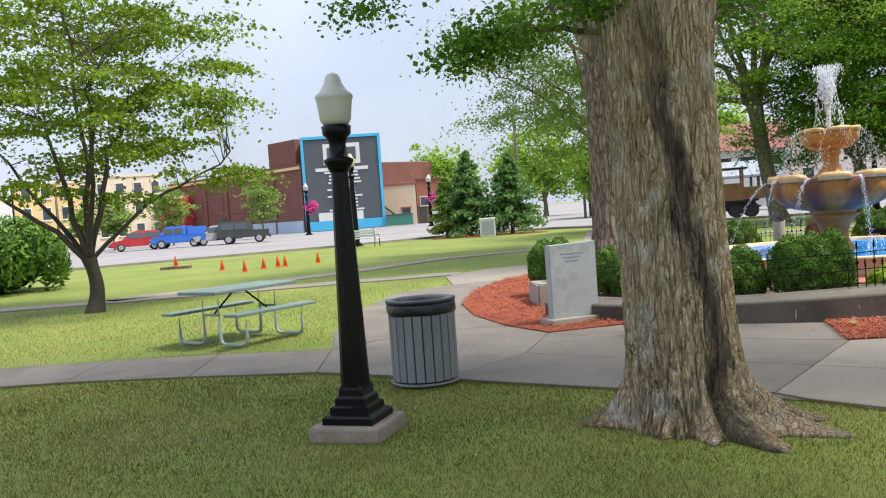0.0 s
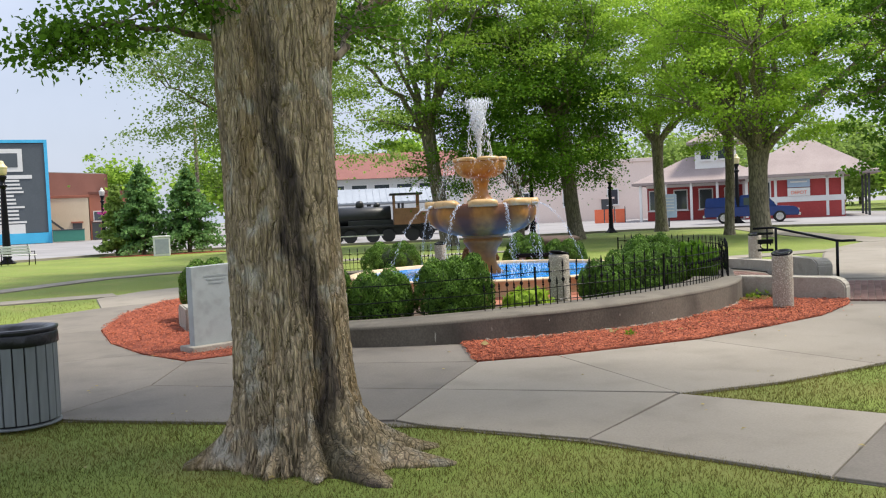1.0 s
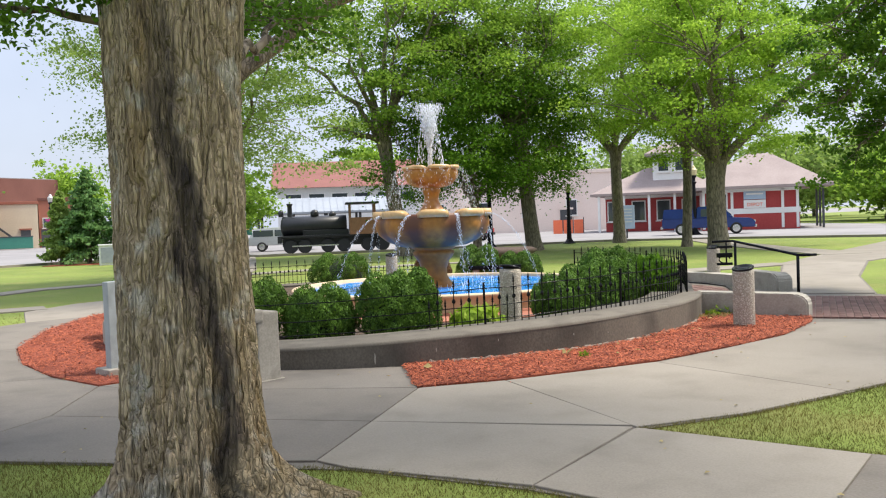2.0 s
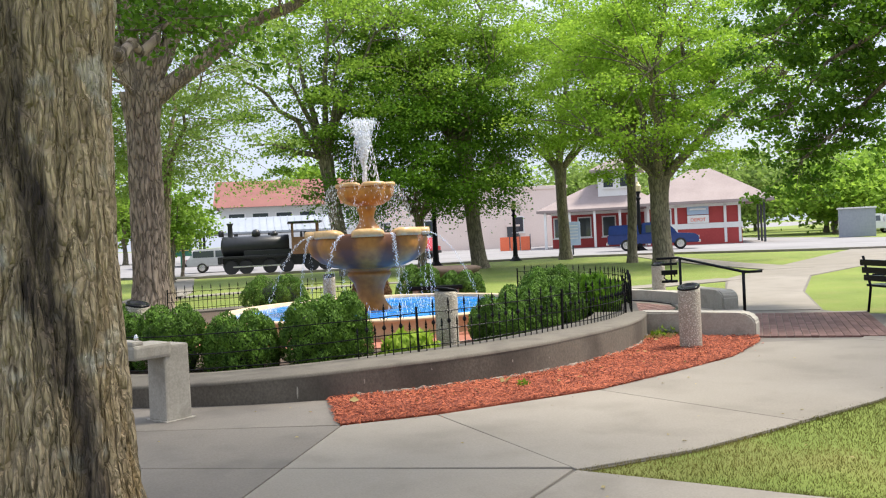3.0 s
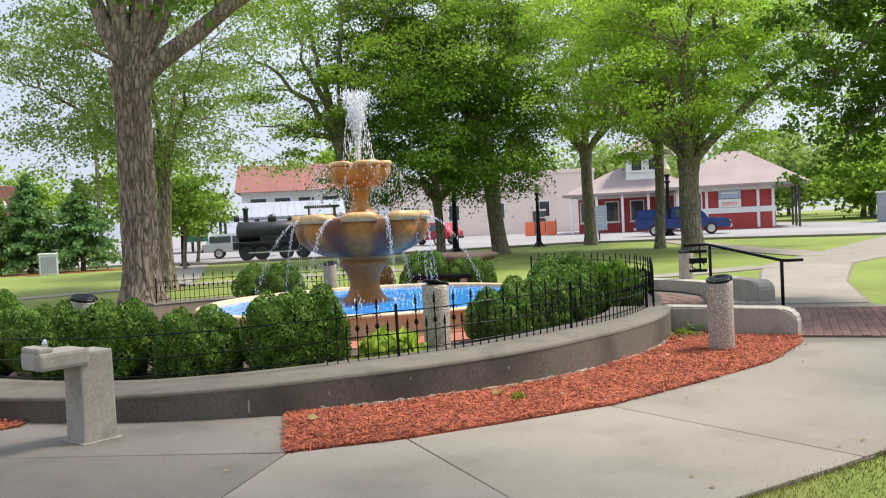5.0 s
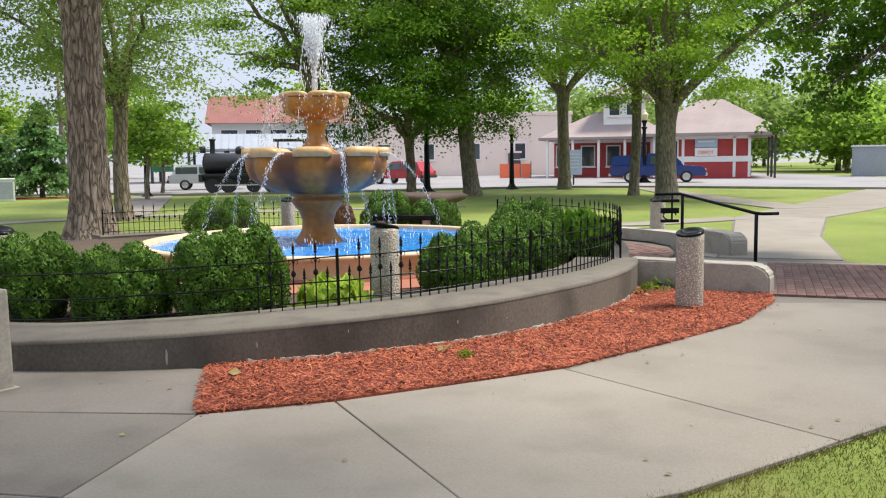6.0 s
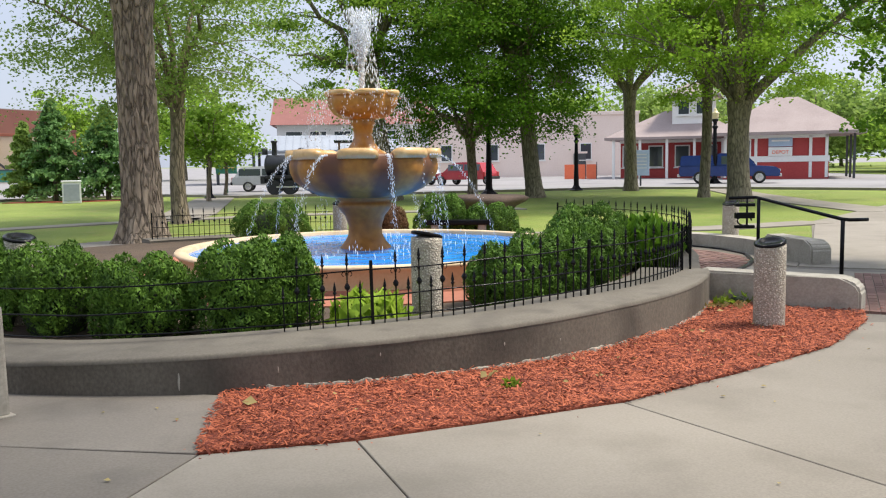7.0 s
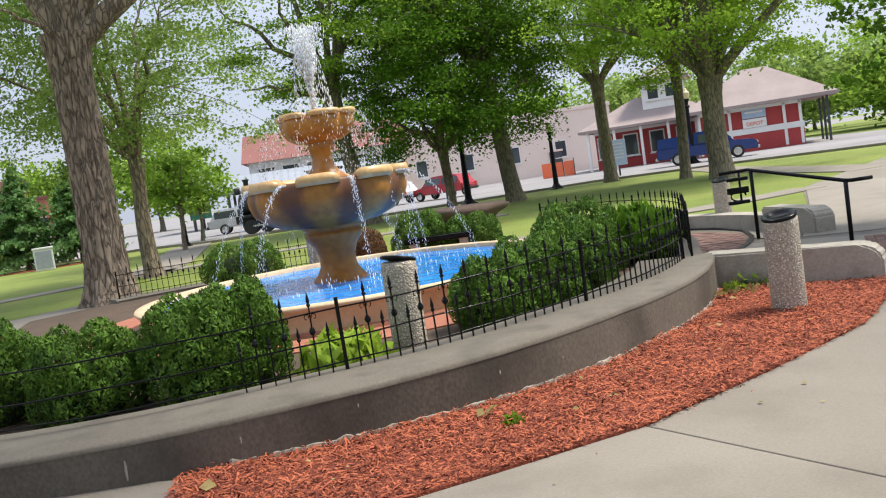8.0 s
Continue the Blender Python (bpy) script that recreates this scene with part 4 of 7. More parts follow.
def lamp_post(at, h, label, detail=True, footing=True, turn=0.0, globe=None):
    root = thing("street_lamp", at, label, "street lamp", turn=turn)
    s = h / 2.69
    if footing:
        box_part("footing", (0.56, 0.56, 0.13), (0, 0, 0.03), M_FOOTING, root, 0.025, "rough concrete footing")
    z0 = 0.093 if footing else 0.0
    base = [(0.33, z0), (0.33, z0 + 0.05), (0.30, z0 + 0.065), (0.255, z0 + 0.075), (0.25, z0 + 0.12), (0.205, z0 + 0.135), (0.20, z0 + 0.18), (0.165, z0 + 0.2), (0.16, z0 + 0.24), (0.135, z0 + 0.28)]
    lathe_part("base", [(r * s * 0.86, z) for r, z in base], M_BLACK, root, 4, square=True, smooth=False)
    lathe_part("shaft", [(0.112 * s, z0 + 0.27), (0.106 * s, z0 + 0.4), (0.066 * s, 1.88 * s), (0.062 * s, 1.96 * s)], M_BLACK, root, 12, smooth=False)
    lathe_part("collar", [(0.066 * s, 1.95 * s), (0.11 * s, 2.03 * s), (0.11 * s, 2.05 * s), (0.068 * s, 2.07 * s), (0.062 * s, 2.16 * s), (0.08 * s, 2.21 * s), (0.105 * s, 2.235 * s), (0.11 * s, 2.295 * s), (0.085 * s, 2.305 * s)], M_BLACK, root, 16)
    lathe_part("globe", [(0.09 * s, 2.30 * s), (0.115 * s, 2.34 * s), (0.128 * s, 2.45 * s), (0.134 * s, 2.49 * s), (0.142 * s, 2.505 * s), (0.138 * s, 2.525 * s), (0.105 * s, 2.55 * s), (0.085 * s, 2.58 * s),
                         (0.066 * s, 2.61 * s), (0.058 * s, 2.645 * s), (0.046 * s, 2.672 * s), (0.02 * s, 2.687 * s), (0.004, 2.69 * s)], globe or M_GLOBE, root, 24, label="milky acorn globe")
    return root


lamp_post((-1.0, 6.5, 0), 2.69, "black iron lamp post with a milky acorn globe", turn=-20)
M_GLOBE_WARM = surface("yellowed_lamp_globe", (0.55, 0.46, 0.25), (0.70, 0.60, 0.36), 6, 1.5, 0.35, 0.02, 0.002)
for x, y, h in ((9.1, 47.5, 3.4), (21.6, 42.3, 4.2), (27.2, 43.5, 3.4), (39.5, 47.6, 4.6), (-4.2, 47.6, 5.0)):
    lamp_post((x, y, 0), h, "black lamp post with a yellowed acorn globe", footing=False, globe=M_GLOBE_WARM)


# ---- litter bin ----
def litter_bin(at):
    root = thing("litter_bin", at, "round litter bin of grey slats with a black lid", "litter bin")
    lathe_part("drum", [(0.285, 0.02), (0.29, 0.05), (0.29, 0.70), (0.28, 0.72)], M_RUBBER, root, 32)
    bm = bmesh.new()
    add_box(bm, (0.078, 0.022, 0.66), (0, 0, 0), 0.006)
    me = part("slat", bm, M_SLAT, root).data
    n = 22
    for i in range(n):
        a = 360 * i / n
        ob = root.children[-1] if i == 0 else new("slat", me)
        ob.parent = root
        ob.matrix_basis = pose(0.305 * math.cos(radians(a)), 0.305 * math.sin(radians(a)), 0.37, 0, 0, a + 90)
    lathe_part("foot_ring", [(0.30, 0.0), (0.325, 0.005), (0.325, 0.02), (0.30, 0.025)], M_SLAT, root, 32)
    wob = lambda a, z: 1 + 0.012 * math.sin(7 * a + z * 30) + 0.01 * math.sin(3 * a)
    lathe_part("lid", [(0.30, 0.69), (0.318, 0.70), (0.322, 0.76), (0.335, 0.775), (0.335, 0.795), (0.30, 0.80), (0.23, 0.775), (0.215, 0.74)], M_LINER, root, 40, label="black lid over a bin bag", wobble=wob)
    lathe_part("bag_edge", [(0.324, 0.66), (0.331, 0.70), (0.33, 0.75), (0.326, 0.76), (0.316, 0.75)], M_LINER, root, 40, label="crumpled black bag edge", wobble=lambda a, z: 1 + 0.02 * math.sin(5 * a + 40 * z) * (1 if z < 0.7 else 0.3))
    return root


litter_bin((-0.49, 8.28, 0))


# ---- picnic table ----
def picnic_table(at, turn):
    root = thing("picnic_table", at, "green coated picnic table with attached benches on bent tube legs", "picnic table", turn=turn)
    L = 1.5
    bm = bmesh.new()
    add_box(bm, (L, 0.76, 0.045), (0, 0, 0.735), 0.012)
    part("tabletop", bm, M_GREEN_SHEET, root)
    for s in (-1, 1):
        box_part("bench", (L, 0.26, 0.04), (0, s * 0.64, 0.44), M_GREEN_SHEET, root, 0.012)
        for e in (-1, 1):
            x = e * 0.52
            tube_part("leg", [(x, s * 0.16, 0.71), (x, s * 0.16, 0.12), (x, s * 0.18, 0.05), (x, s * 0.24, 0.022), (x, s * 0.58, 0.022), (x, s * 0.66, 0.05), (x, s * 0.68, 0.12), (x, s * 0.68, 0.42)], 0.024, M_TUBE, root)
    for e in (-1, 1):
        tube_part("brace", [(e * 0.50, 0, 0.40), (e * 0.1, 0, 0.70)], 0.014, M_BLACK, root, 8)
        tube_part("crossbar", [(e * 0.52, -0.17, 0.42), (e * 0.52, 0.17, 0.42)], 0.018, M_TUBE, root, 8)
    return root


picnic_table((-3.08, 12.3, 0), 54)


# ---- granite slab, drinking fountain, pillars ----
M_ENGRAVE = surface("worn_engraving", (0.21, 0.235, 0.24), (0.33, 0.36, 0.365), 90, 6, 0.8, 0.2, 0.002)
slab = thing("memorial_slab", (1.50, 11.55, 0), "upright grey granite slab with worn engraving on a pale plinth", "memorial stone", turn=22)
box_part("plinth", (0.86, 0.34, 0.08), (0, 0, 0.045), M_WALL_PALE, slab, 0.012)
bm = bmesh.new()
add_box(bm, (0.70, 0.13, 0.98), (0, 0, 0.57), 0.008)
for v in bm.verts:
    v.co.z += 0.03 * v.co.x
part("stone", bm, M_SLABSTONE, slab)
for k in range(3):
    box_part("engraving", (0.34 - 0.07 * k, 0.006, 0.018), (-0.02, -0.066, 0.93 - 0.045 * k), M_ENGRAVE, slab, 0, "shallow worn lettering line")

df = thing("drinking_fountain", (2.62, 10.12, 0), "pale cast concrete drinking fountain with a cantilevered bowl", "drinking fountain", turn=25)
bm = bmesh.new()
add_box(bm, (0.27, 0.28, 0.72), (0, 0, 0.36), 0.02)
for v in bm.verts:
    if v.co.z < 0.2:
        v.co.x *= 1.06
part("pedestal", bm, M_WALL_PALE, df)
box_part("bowl", (0.40, 0.32, 0.14), (-0.26, 0, 0.685), M_WALL_PALE, df, 0.03)
box_part("splash_back", (0.12, 0.28, 0.05), (-0.40, 0.0, 0.77), M_WALL_PALE, df, 0.02)
lathe_part("spout", [(0.02, 0), (0.022, 0.03), (0.012, 0.055), (0.004, 0.06)], M_CHROME, df, 12, (-0.36, -0.05, 0.79), "bright metal bubbler")
box_part("floor_plate", (0.33, 0.34, 0.012), (0, 0, 0.008), M_WALL_PALE, df, 0.005)


def pillar(at, label, r=0.142, h=0.79, turn=0):
    root = thing("ash_receptacle", at, label, "litter bin", "pebbled receptacles", turn)
    lathe_part("body", [(r * 0.97, 0.0), (r, 0.02), (r, h - 0.05), (r * 0.99, h)], M_AGG, root, 32)
    bm = bmesh.new()
    add_lathe(bm, [(r * 1.0, h - 0.01), (r * 1.02, h), (r * 1.02, h + 0.012), (r * 0.94, h + 0.02), (r * 0.7, h + 0.018), (r * 0.62, h + 0.002)], 32)
    bmesh.ops.transform(bm, matrix=Matrix.Translation((0, 0, h)) @ Matrix.Rotation(radians(-14), 4, "Y") @ Matrix.Translation((0, 0, -h + 0.015)), verts=bm.verts[:])
    part("top_ring", bm, M_BLACK, root, "black slanting top ring", True)
    return root


for x, y, z, a in ((9.19, 10.17, 0, 20), (6.15, 11.15, 0.14, 200), (2.75, 12.95, 0.14, 120), (8.1, 20.9, 0, 60), (13.98, 16.3, -0.02, 20)):
    pillar((x, y, z), "round exposed-aggregate receptacle with a slanting black top", turn=a)

# ---- fountain ----
LOBE = radians(-112)


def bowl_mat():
    """Ochre glaze with dark brown streaks below the gaps where the water spills."""
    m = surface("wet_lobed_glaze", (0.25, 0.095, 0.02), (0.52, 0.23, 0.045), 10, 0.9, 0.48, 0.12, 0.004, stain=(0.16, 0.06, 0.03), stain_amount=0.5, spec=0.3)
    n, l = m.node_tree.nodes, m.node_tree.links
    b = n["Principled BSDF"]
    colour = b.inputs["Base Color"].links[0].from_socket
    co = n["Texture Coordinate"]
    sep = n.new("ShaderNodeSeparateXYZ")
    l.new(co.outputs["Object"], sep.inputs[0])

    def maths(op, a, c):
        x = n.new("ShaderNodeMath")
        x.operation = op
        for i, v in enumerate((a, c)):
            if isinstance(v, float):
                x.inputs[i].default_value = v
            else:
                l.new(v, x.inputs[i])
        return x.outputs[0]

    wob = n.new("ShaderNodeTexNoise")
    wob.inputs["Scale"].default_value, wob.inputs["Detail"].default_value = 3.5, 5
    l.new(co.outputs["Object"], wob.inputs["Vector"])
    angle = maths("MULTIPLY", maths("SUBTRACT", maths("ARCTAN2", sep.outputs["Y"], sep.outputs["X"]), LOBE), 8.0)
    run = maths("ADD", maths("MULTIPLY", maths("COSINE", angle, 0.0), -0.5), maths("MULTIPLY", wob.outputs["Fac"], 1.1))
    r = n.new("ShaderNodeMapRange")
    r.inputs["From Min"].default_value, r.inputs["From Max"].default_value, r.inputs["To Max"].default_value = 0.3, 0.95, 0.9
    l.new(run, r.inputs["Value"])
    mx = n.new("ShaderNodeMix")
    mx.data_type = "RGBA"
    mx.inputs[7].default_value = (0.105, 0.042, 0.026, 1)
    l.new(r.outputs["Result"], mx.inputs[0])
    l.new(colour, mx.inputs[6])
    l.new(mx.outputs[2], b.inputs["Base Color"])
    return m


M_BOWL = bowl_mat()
ft = thing("fountain", (*FOUNTAIN, 0), "two-tier ochre fountain in a blue round basin with playing water", "fountain")
lathe_part("plinth", [(2.88, 0.0), (2.88, 0.17), (2.84, 0.19)], M_BASEBRICK, ft, 96, label="red brick base course")
bm = bmesh.new()
n = 96
prof = [(2.82, 0.15), (2.82, 0.395), (2.86, 0.41), (2.885, 0.435), (2.87, 0.46), (2.74, 0.465), (2.70, 0.45), (2.70, 0.30)]
rings = [[bm.verts.new((r * math.cos(2 * math.pi * i / n), r * math.sin(2 * math.pi * i / n), z)) for i in range(n)] for r, z in prof]
for p, q in zip(rings, rings[1:]):
    for i in range(n):
        bm.faces.new((p[i], p[(i + 1) % n], q[(i + 1) % n], q[i]))
part("basin", bm, M_TAN, ft, "tan plastered basin wall with a rounded rim", True)
bm = bmesh.new()
rows = []
for r in np.linspace(0.0, 2.71, 36)[1:]:
    rows.append([bm.verts.new((r * math.cos(2 * math.pi * i / n), r * math.sin(2 * math.pi * i / n), 0.405 + 0.012 * noise.noise((r * 3 * math.cos(2 * math.pi * i / n), r * 3 * math.sin(2 * math.pi * i / n), 0)) + 0.006 * math.sin(r * 16))) for i in range(n)])
for p, q in zip(rows, rows[1:]):
    for i in range(n):
        bm.faces.new((p[i], p[(i + 1) % n], q[(i + 1) % n], q[i]))
bm.faces.new(rows[0])
part("water_surface", bm, M_POOL, ft, "rippled bright blue water", True)
# the basin is a little off the pedestal's axis
for ob in ft.children:
    ob.matrix_basis = Matrix.Translation((0.12, -0.12, 0)) @ Matrix.Diagonal((0.95, 0.95, 1, 1))
lathe_part("pedestal", [(0.38, 0.32), (0.36, 0.42), (0.29, 0.50), (0.24, 0.60), (0.235, 0.72), (0.28, 0.86), (0.36, 0.96), (0.38, 1.0), (0.38, 1.04), (0.34, 1.06), (0.40, 1.10), (0.42, 1.16)], M_BROWN, ft, 48)
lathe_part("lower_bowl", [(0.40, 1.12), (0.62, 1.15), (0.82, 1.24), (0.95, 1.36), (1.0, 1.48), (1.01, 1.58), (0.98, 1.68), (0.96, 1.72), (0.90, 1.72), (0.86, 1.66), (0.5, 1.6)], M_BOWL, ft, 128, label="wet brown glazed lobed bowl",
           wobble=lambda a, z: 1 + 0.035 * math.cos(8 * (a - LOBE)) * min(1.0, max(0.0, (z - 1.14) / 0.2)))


def lip(r, z, width, thick, deg, tall):
    """A rounded overhanging lip on the bowl's rim."""
    bm = bmesh.new()
    m = 12
    rows = []
    for i in range(m + 1):
        t = -1 + 2 * i / m
        a = radians(deg) + t * width / 2 / r
        ex = math.sqrt(max(0.0, 1 - t ** 4)) * 0.10 * r + 0.01
        edge = max(0.25, (1 - t ** 6))
        ring = [(r - 0.10, z - tall * 0.5), (r + ex, z - tall * 0.45), (r + ex + thick * 0.5, z), (r + ex, z + tall * 0.45 * edge), (r - 0.08, z + tall * 0.5 * edge), (r - 0.12, z)]
        rows.append([bm.verts.new((rr * math.cos(a), rr * math.sin(a), zz)) for rr, zz in ring])
    for p, q in zip(rows, rows[1:]):
        for k in range(6):
            bm.faces.new((p[k], p[(k + 1) % 6], q[(k + 1) % 6], q[k]))
    bm.faces.new(rows[0])
    bm.faces.new(rows[-1][::-1])
    return bm


for k in range(8):
    part("rim_lip", lip(0.97, 1.725, 0.54, 0.03, -112 + 45 * k, 0.145), M_RIM, ft, smooth=True)
lathe_part("stem", [(0.30, 1.60), (0.29, 1.74), (0.22, 1.80), (0.15, 1.90), (0.125, 2.0), (0.15, 2.10), (0.18, 2.15), (0.16, 2.18), (0.22, 2.22)], M_OCHRE, ft, 40)
lathe_part("upper_bowl", [(0.20, 2.20), (0.30, 2.22), (0.40, 2.28), (0.46, 2.38), (0.475, 2.48), (0.46, 2.55), (0.42, 2.55), (0.36, 2.5), (0.2, 2.47)], M_OCHRE, ft, 96,
           wobble=lambda a, z: 1 + 0.06 * math.cos(6 * (a - radians(-93))) * min(1.0, max(0.0, (z - 2.22) / 0.12)))
for k in range(6):
    part("rim_lip", lip(0.46, 2.56, 0.43, 0.02, -93 + 60 * k, 0.075), M_RIM, ft, smooth=True)


def water(seed):
    """Jet, falling curtains and thin streams: chains of drops, all joined."""
    rng = np.random.default_rng(seed)
    pts, size = [], []

    def put(p, s):
        pts.append(p)
        size.append(s)

    for k in range(3200):  # central plume
        t = rng.uniform(0, 1) ** 0.7
        sp = 0.018 + 0.17 * max(0, t - 0.35) ** 1.1
        put((rng.normal(0, sp), rng.normal(0, sp), 2.5 + 1.2 * t), rng.uniform(0.003, 0.009))
    for k in range(420):  # its fall
        a, t = rng.uniform(0, 2 * math.pi), rng.uniform(0, 1)
        r = 0.10 + 0.16 * t
        put((r * math.cos(a), r * math.sin(a), 3.45 - 0.95 * t ** 1.6), rng.uniform(0.004, 0.011))
    for k in range(12):  # over the upper bowl
        a0 = radians(-95 + 30 * k + rng.uniform(-8, 8))
        for q in range(95):
            t = rng.uniform(0, 1)
            r = 0.54 + 0.30 * math.sqrt(t) + rng.normal(0, 0.025)
            a = a0 + rng.normal(0, 0.10)
            put((r * math.cos(a), r * math.sin(a), 2.56 - 0.82 * t), rng.uniform(0.0025, 0.006))
    for k in range(8):  # jets that leave the lower bowl between the lips
        a0 = radians(-89.5 + 45 * k)
        reach = 1.02 if k % 2 else 0.28
        for q in range(300):
            t = q / 299
            r = 1.02 + reach * t + rng.normal(0, 0.014)
            a = a0 + rng.normal(0, 0.016)
            put((r * math.cos(a), r * math.sin(a), 1.70 + 0.12 * t - 1.46 * t * t), rng.uniform(0.0016, 0.005))
    for k in range(14):  # drips
        a0 = rng.uniform(0, 2 * math.pi)
        for q in range(36):
            t = rng.uniform(0, 1)
            put((1.07 * math.cos(a0) + rng.normal(0, 0.012), 1.07 * math.sin(a0) + rng.normal(0, 0.012), 1.68 - 1.3 * t), rng.uniform(0.003, 0.006))
    for k in range(260):  # splash
        a, r = rng.uniform(0, 2 * math.pi), rng.uniform(0.5, 1.9)
        put((r * math.cos(a), r * math.sin(a), 0.38 + abs(rng.normal(0, 0.07))), rng.uniform(0.004, 0.012))
    for k in range(240):  # spray round the stem
        a, r = rng.uniform(0, 2 * math.pi), rng.uniform(0.5, 1.0)
        put((r * math.cos(a), r * math.sin(a), rng.uniform(1.75, 2.5)), rng.uniform(0.002, 0.005))
    c, s = np.array(pts), np.array(size)[:, None]
    dirs = np.array(((0.8, 0, 0), (0, 0.8, 0), (-0.8, 0, 0), (0, -0.8, 0), (0, 0, 4.6), (0, 0, -3.2)))
    v = (c[:, None] + dirs[None] * s[:, None]).reshape(-1, 3)
    i = np.arange(len(c))[:, None] * 6
    f = np.concatenate([i + np.array([q]) for q in ((0, 1, 4), (1, 2, 4), (2, 3, 4), (3, 0, 4), (1, 0, 5), (2, 1, 5), (3, 2, 5), (0, 3, 5))], 1).reshape(-1, 3)
    return tagged(grid_part("water_spray", v, f, M_SPRAY, ft, "white falling water drops", True), kind="stuff")


water(5)


# ---- shrubs ----
def shrub(at, w, h, seed, label="rounded dark evergreen shrub behind the iron fence", lobes=30, material=None, leaf=0.026, count=25000, upright=0.5, name="shrub", knob=0.150):
    """A mound of many rounded knobs, each clad in small sprays."""
    rng = np.random.default_rng(seed)
    root = thing(name, at, label, "shrub")
    cen = []
    for k in range(lobes):
        e, a = math.asin(0.97 - 1.35 * (k + rng.uniform(0.2, 0.8)) / lobes), 2.399 * k + rng.uniform(-0.25, 0.25)
        q = knob * rng.uniform(0.72, 1.3)
        r = (w / 2 - q * 0.45) * math.cos(e) ** 0.75 * rng.uniform(0.9, 1.1)
        cen.append((r * math.cos(a), r * math.sin(a), max(q * 0.55, h * 0.42 + (h * 0.58 - q * 0.8) * math.sin(e)), q))
    # near-black solid mound: its colour puts deep shade into gaps between knobs
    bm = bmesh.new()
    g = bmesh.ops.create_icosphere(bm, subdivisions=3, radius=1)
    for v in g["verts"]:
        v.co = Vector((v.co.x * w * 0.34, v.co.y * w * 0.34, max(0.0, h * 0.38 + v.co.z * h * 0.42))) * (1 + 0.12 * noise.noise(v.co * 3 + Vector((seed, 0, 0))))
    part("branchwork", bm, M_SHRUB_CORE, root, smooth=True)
    at_l, nor = [], []
    for x, y, z, q in cen:
        m = int(count / lobes * (q / knob) ** 2)
        u = rng.normal(size=(m, 3))
        u /= np.linalg.norm(u, axis=1)[:, None]
        p = np.array((x, y, z)) + u * np.array((0.95, 0.95, 1.15)) * q * (0.92 + rng.normal(0, 0.04, m))[:, None]
        c = np.array((x, y, z - h * 0.3))
        ok = (p[:, 2] > 0.01) & ((u * c).sum(1) > -0.02 * np.linalg.norm(c))
        at_l.append(p[ok])
        nor.append(u[ok])
    m = count // 12
    u = rng.normal(size=(m, 3))
    u /= np.linalg.norm(u, axis=1)[:, None]
    p = u * np.array((w * 0.36, w * 0.36, h * 0.40)) * (1 + rng.normal(0, 0.03, m))[:, None] + np.array((0, 0, h * 0.42))
    at_l.append(p[p[:, 2] > 0.01])
    nor.append(u[p[:, 2] > 0.01])
    p, u = np.concatenate(at_l), np.concatenate(nor)
    n = len(p)
    d = u * 0.3 + np.array((0, 0, upright)) + rng.normal(size=(n, 3)) * 0.42
    d -= u * (d * u).sum(1)[:, None] * 0.75
    d /= np.linalg.norm(d, axis=1)[:, None]
    s = np.cross(d, u + rng.normal(size=(n, 3)) * 0.35)
    s /= np.linalg.norm(s, axis=1)[:, None] + 1e-9
    L = leaf * rng.uniform(0.6, 1.4, n)[:, None]
    v = np.stack((p - d * L * 0.6, p + s * L * 0.33, p + d * L * 0.8 + u * L * 0.25, p - s * L * 0.33), 1).reshape(-1, 3)
    i = np.arange(n)[:, None] * 4
    f = np.concatenate((i + np.array([[0, 1, 2]]), i + np.array([[0, 2, 3]])), 1).reshape(-1, 3)
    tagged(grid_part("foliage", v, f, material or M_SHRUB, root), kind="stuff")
    return root


for k, (x, y, w, h) in enumerate(((4.55, 11.45, 0.95, 1.02), (4.88, 11.5, 0.8, 0.98), (3.75, 11.85, 1.0, 0.98), (3.05, 12.3, 0.95, 0.95), (2.45, 12.95, 1.0, 0.95), (1.95, 13.9, 1.0, 0.95), (1.75, 15.0, 1.0, 0.95),
                                  (7.25, 11.7, 0.95, 0.85), (7.75, 11.85, 1.05, 0.98), (8.35, 12.1, 0.95, 0.9), (9.3, 13.5, 1.25, 1.22), (6.6, 20.1, 1.7, 0.98), (9.5, 18.9, 1.2, 1.0), (10.3, 18.5, 1.2, 0.98), (8.6, 19.6, 1.0, 0.8))):
    shrub((x, y, 0), w * 0.82, h * (0.94 + 0.1 * math.sin(k * 2.3)), 200 + k, material=M_RUST if k == 14 else None)
shrub((5.55, 10.9, 0.14), 0.55, 0.30, 240, "low lime-green leafy perennial by the fence", 12, M_HOSTA, 0.12, 600, 0.4, "perennial")
shrub((10.25, 13.75, 0.14), 0.9, 0.55, 241, "clump of grassy daylily leaves", 14, M_LEAF_DARK, 0.2, 2200, 0.9, "daylily")
shrub((-14.2, 27.6, 0), 4.6, 2.2, 242, "large spreading green shrub at the lawn's edge", 80, M_SHRUB, 0.15, 14000, 0.2, "shrub", 0.7)


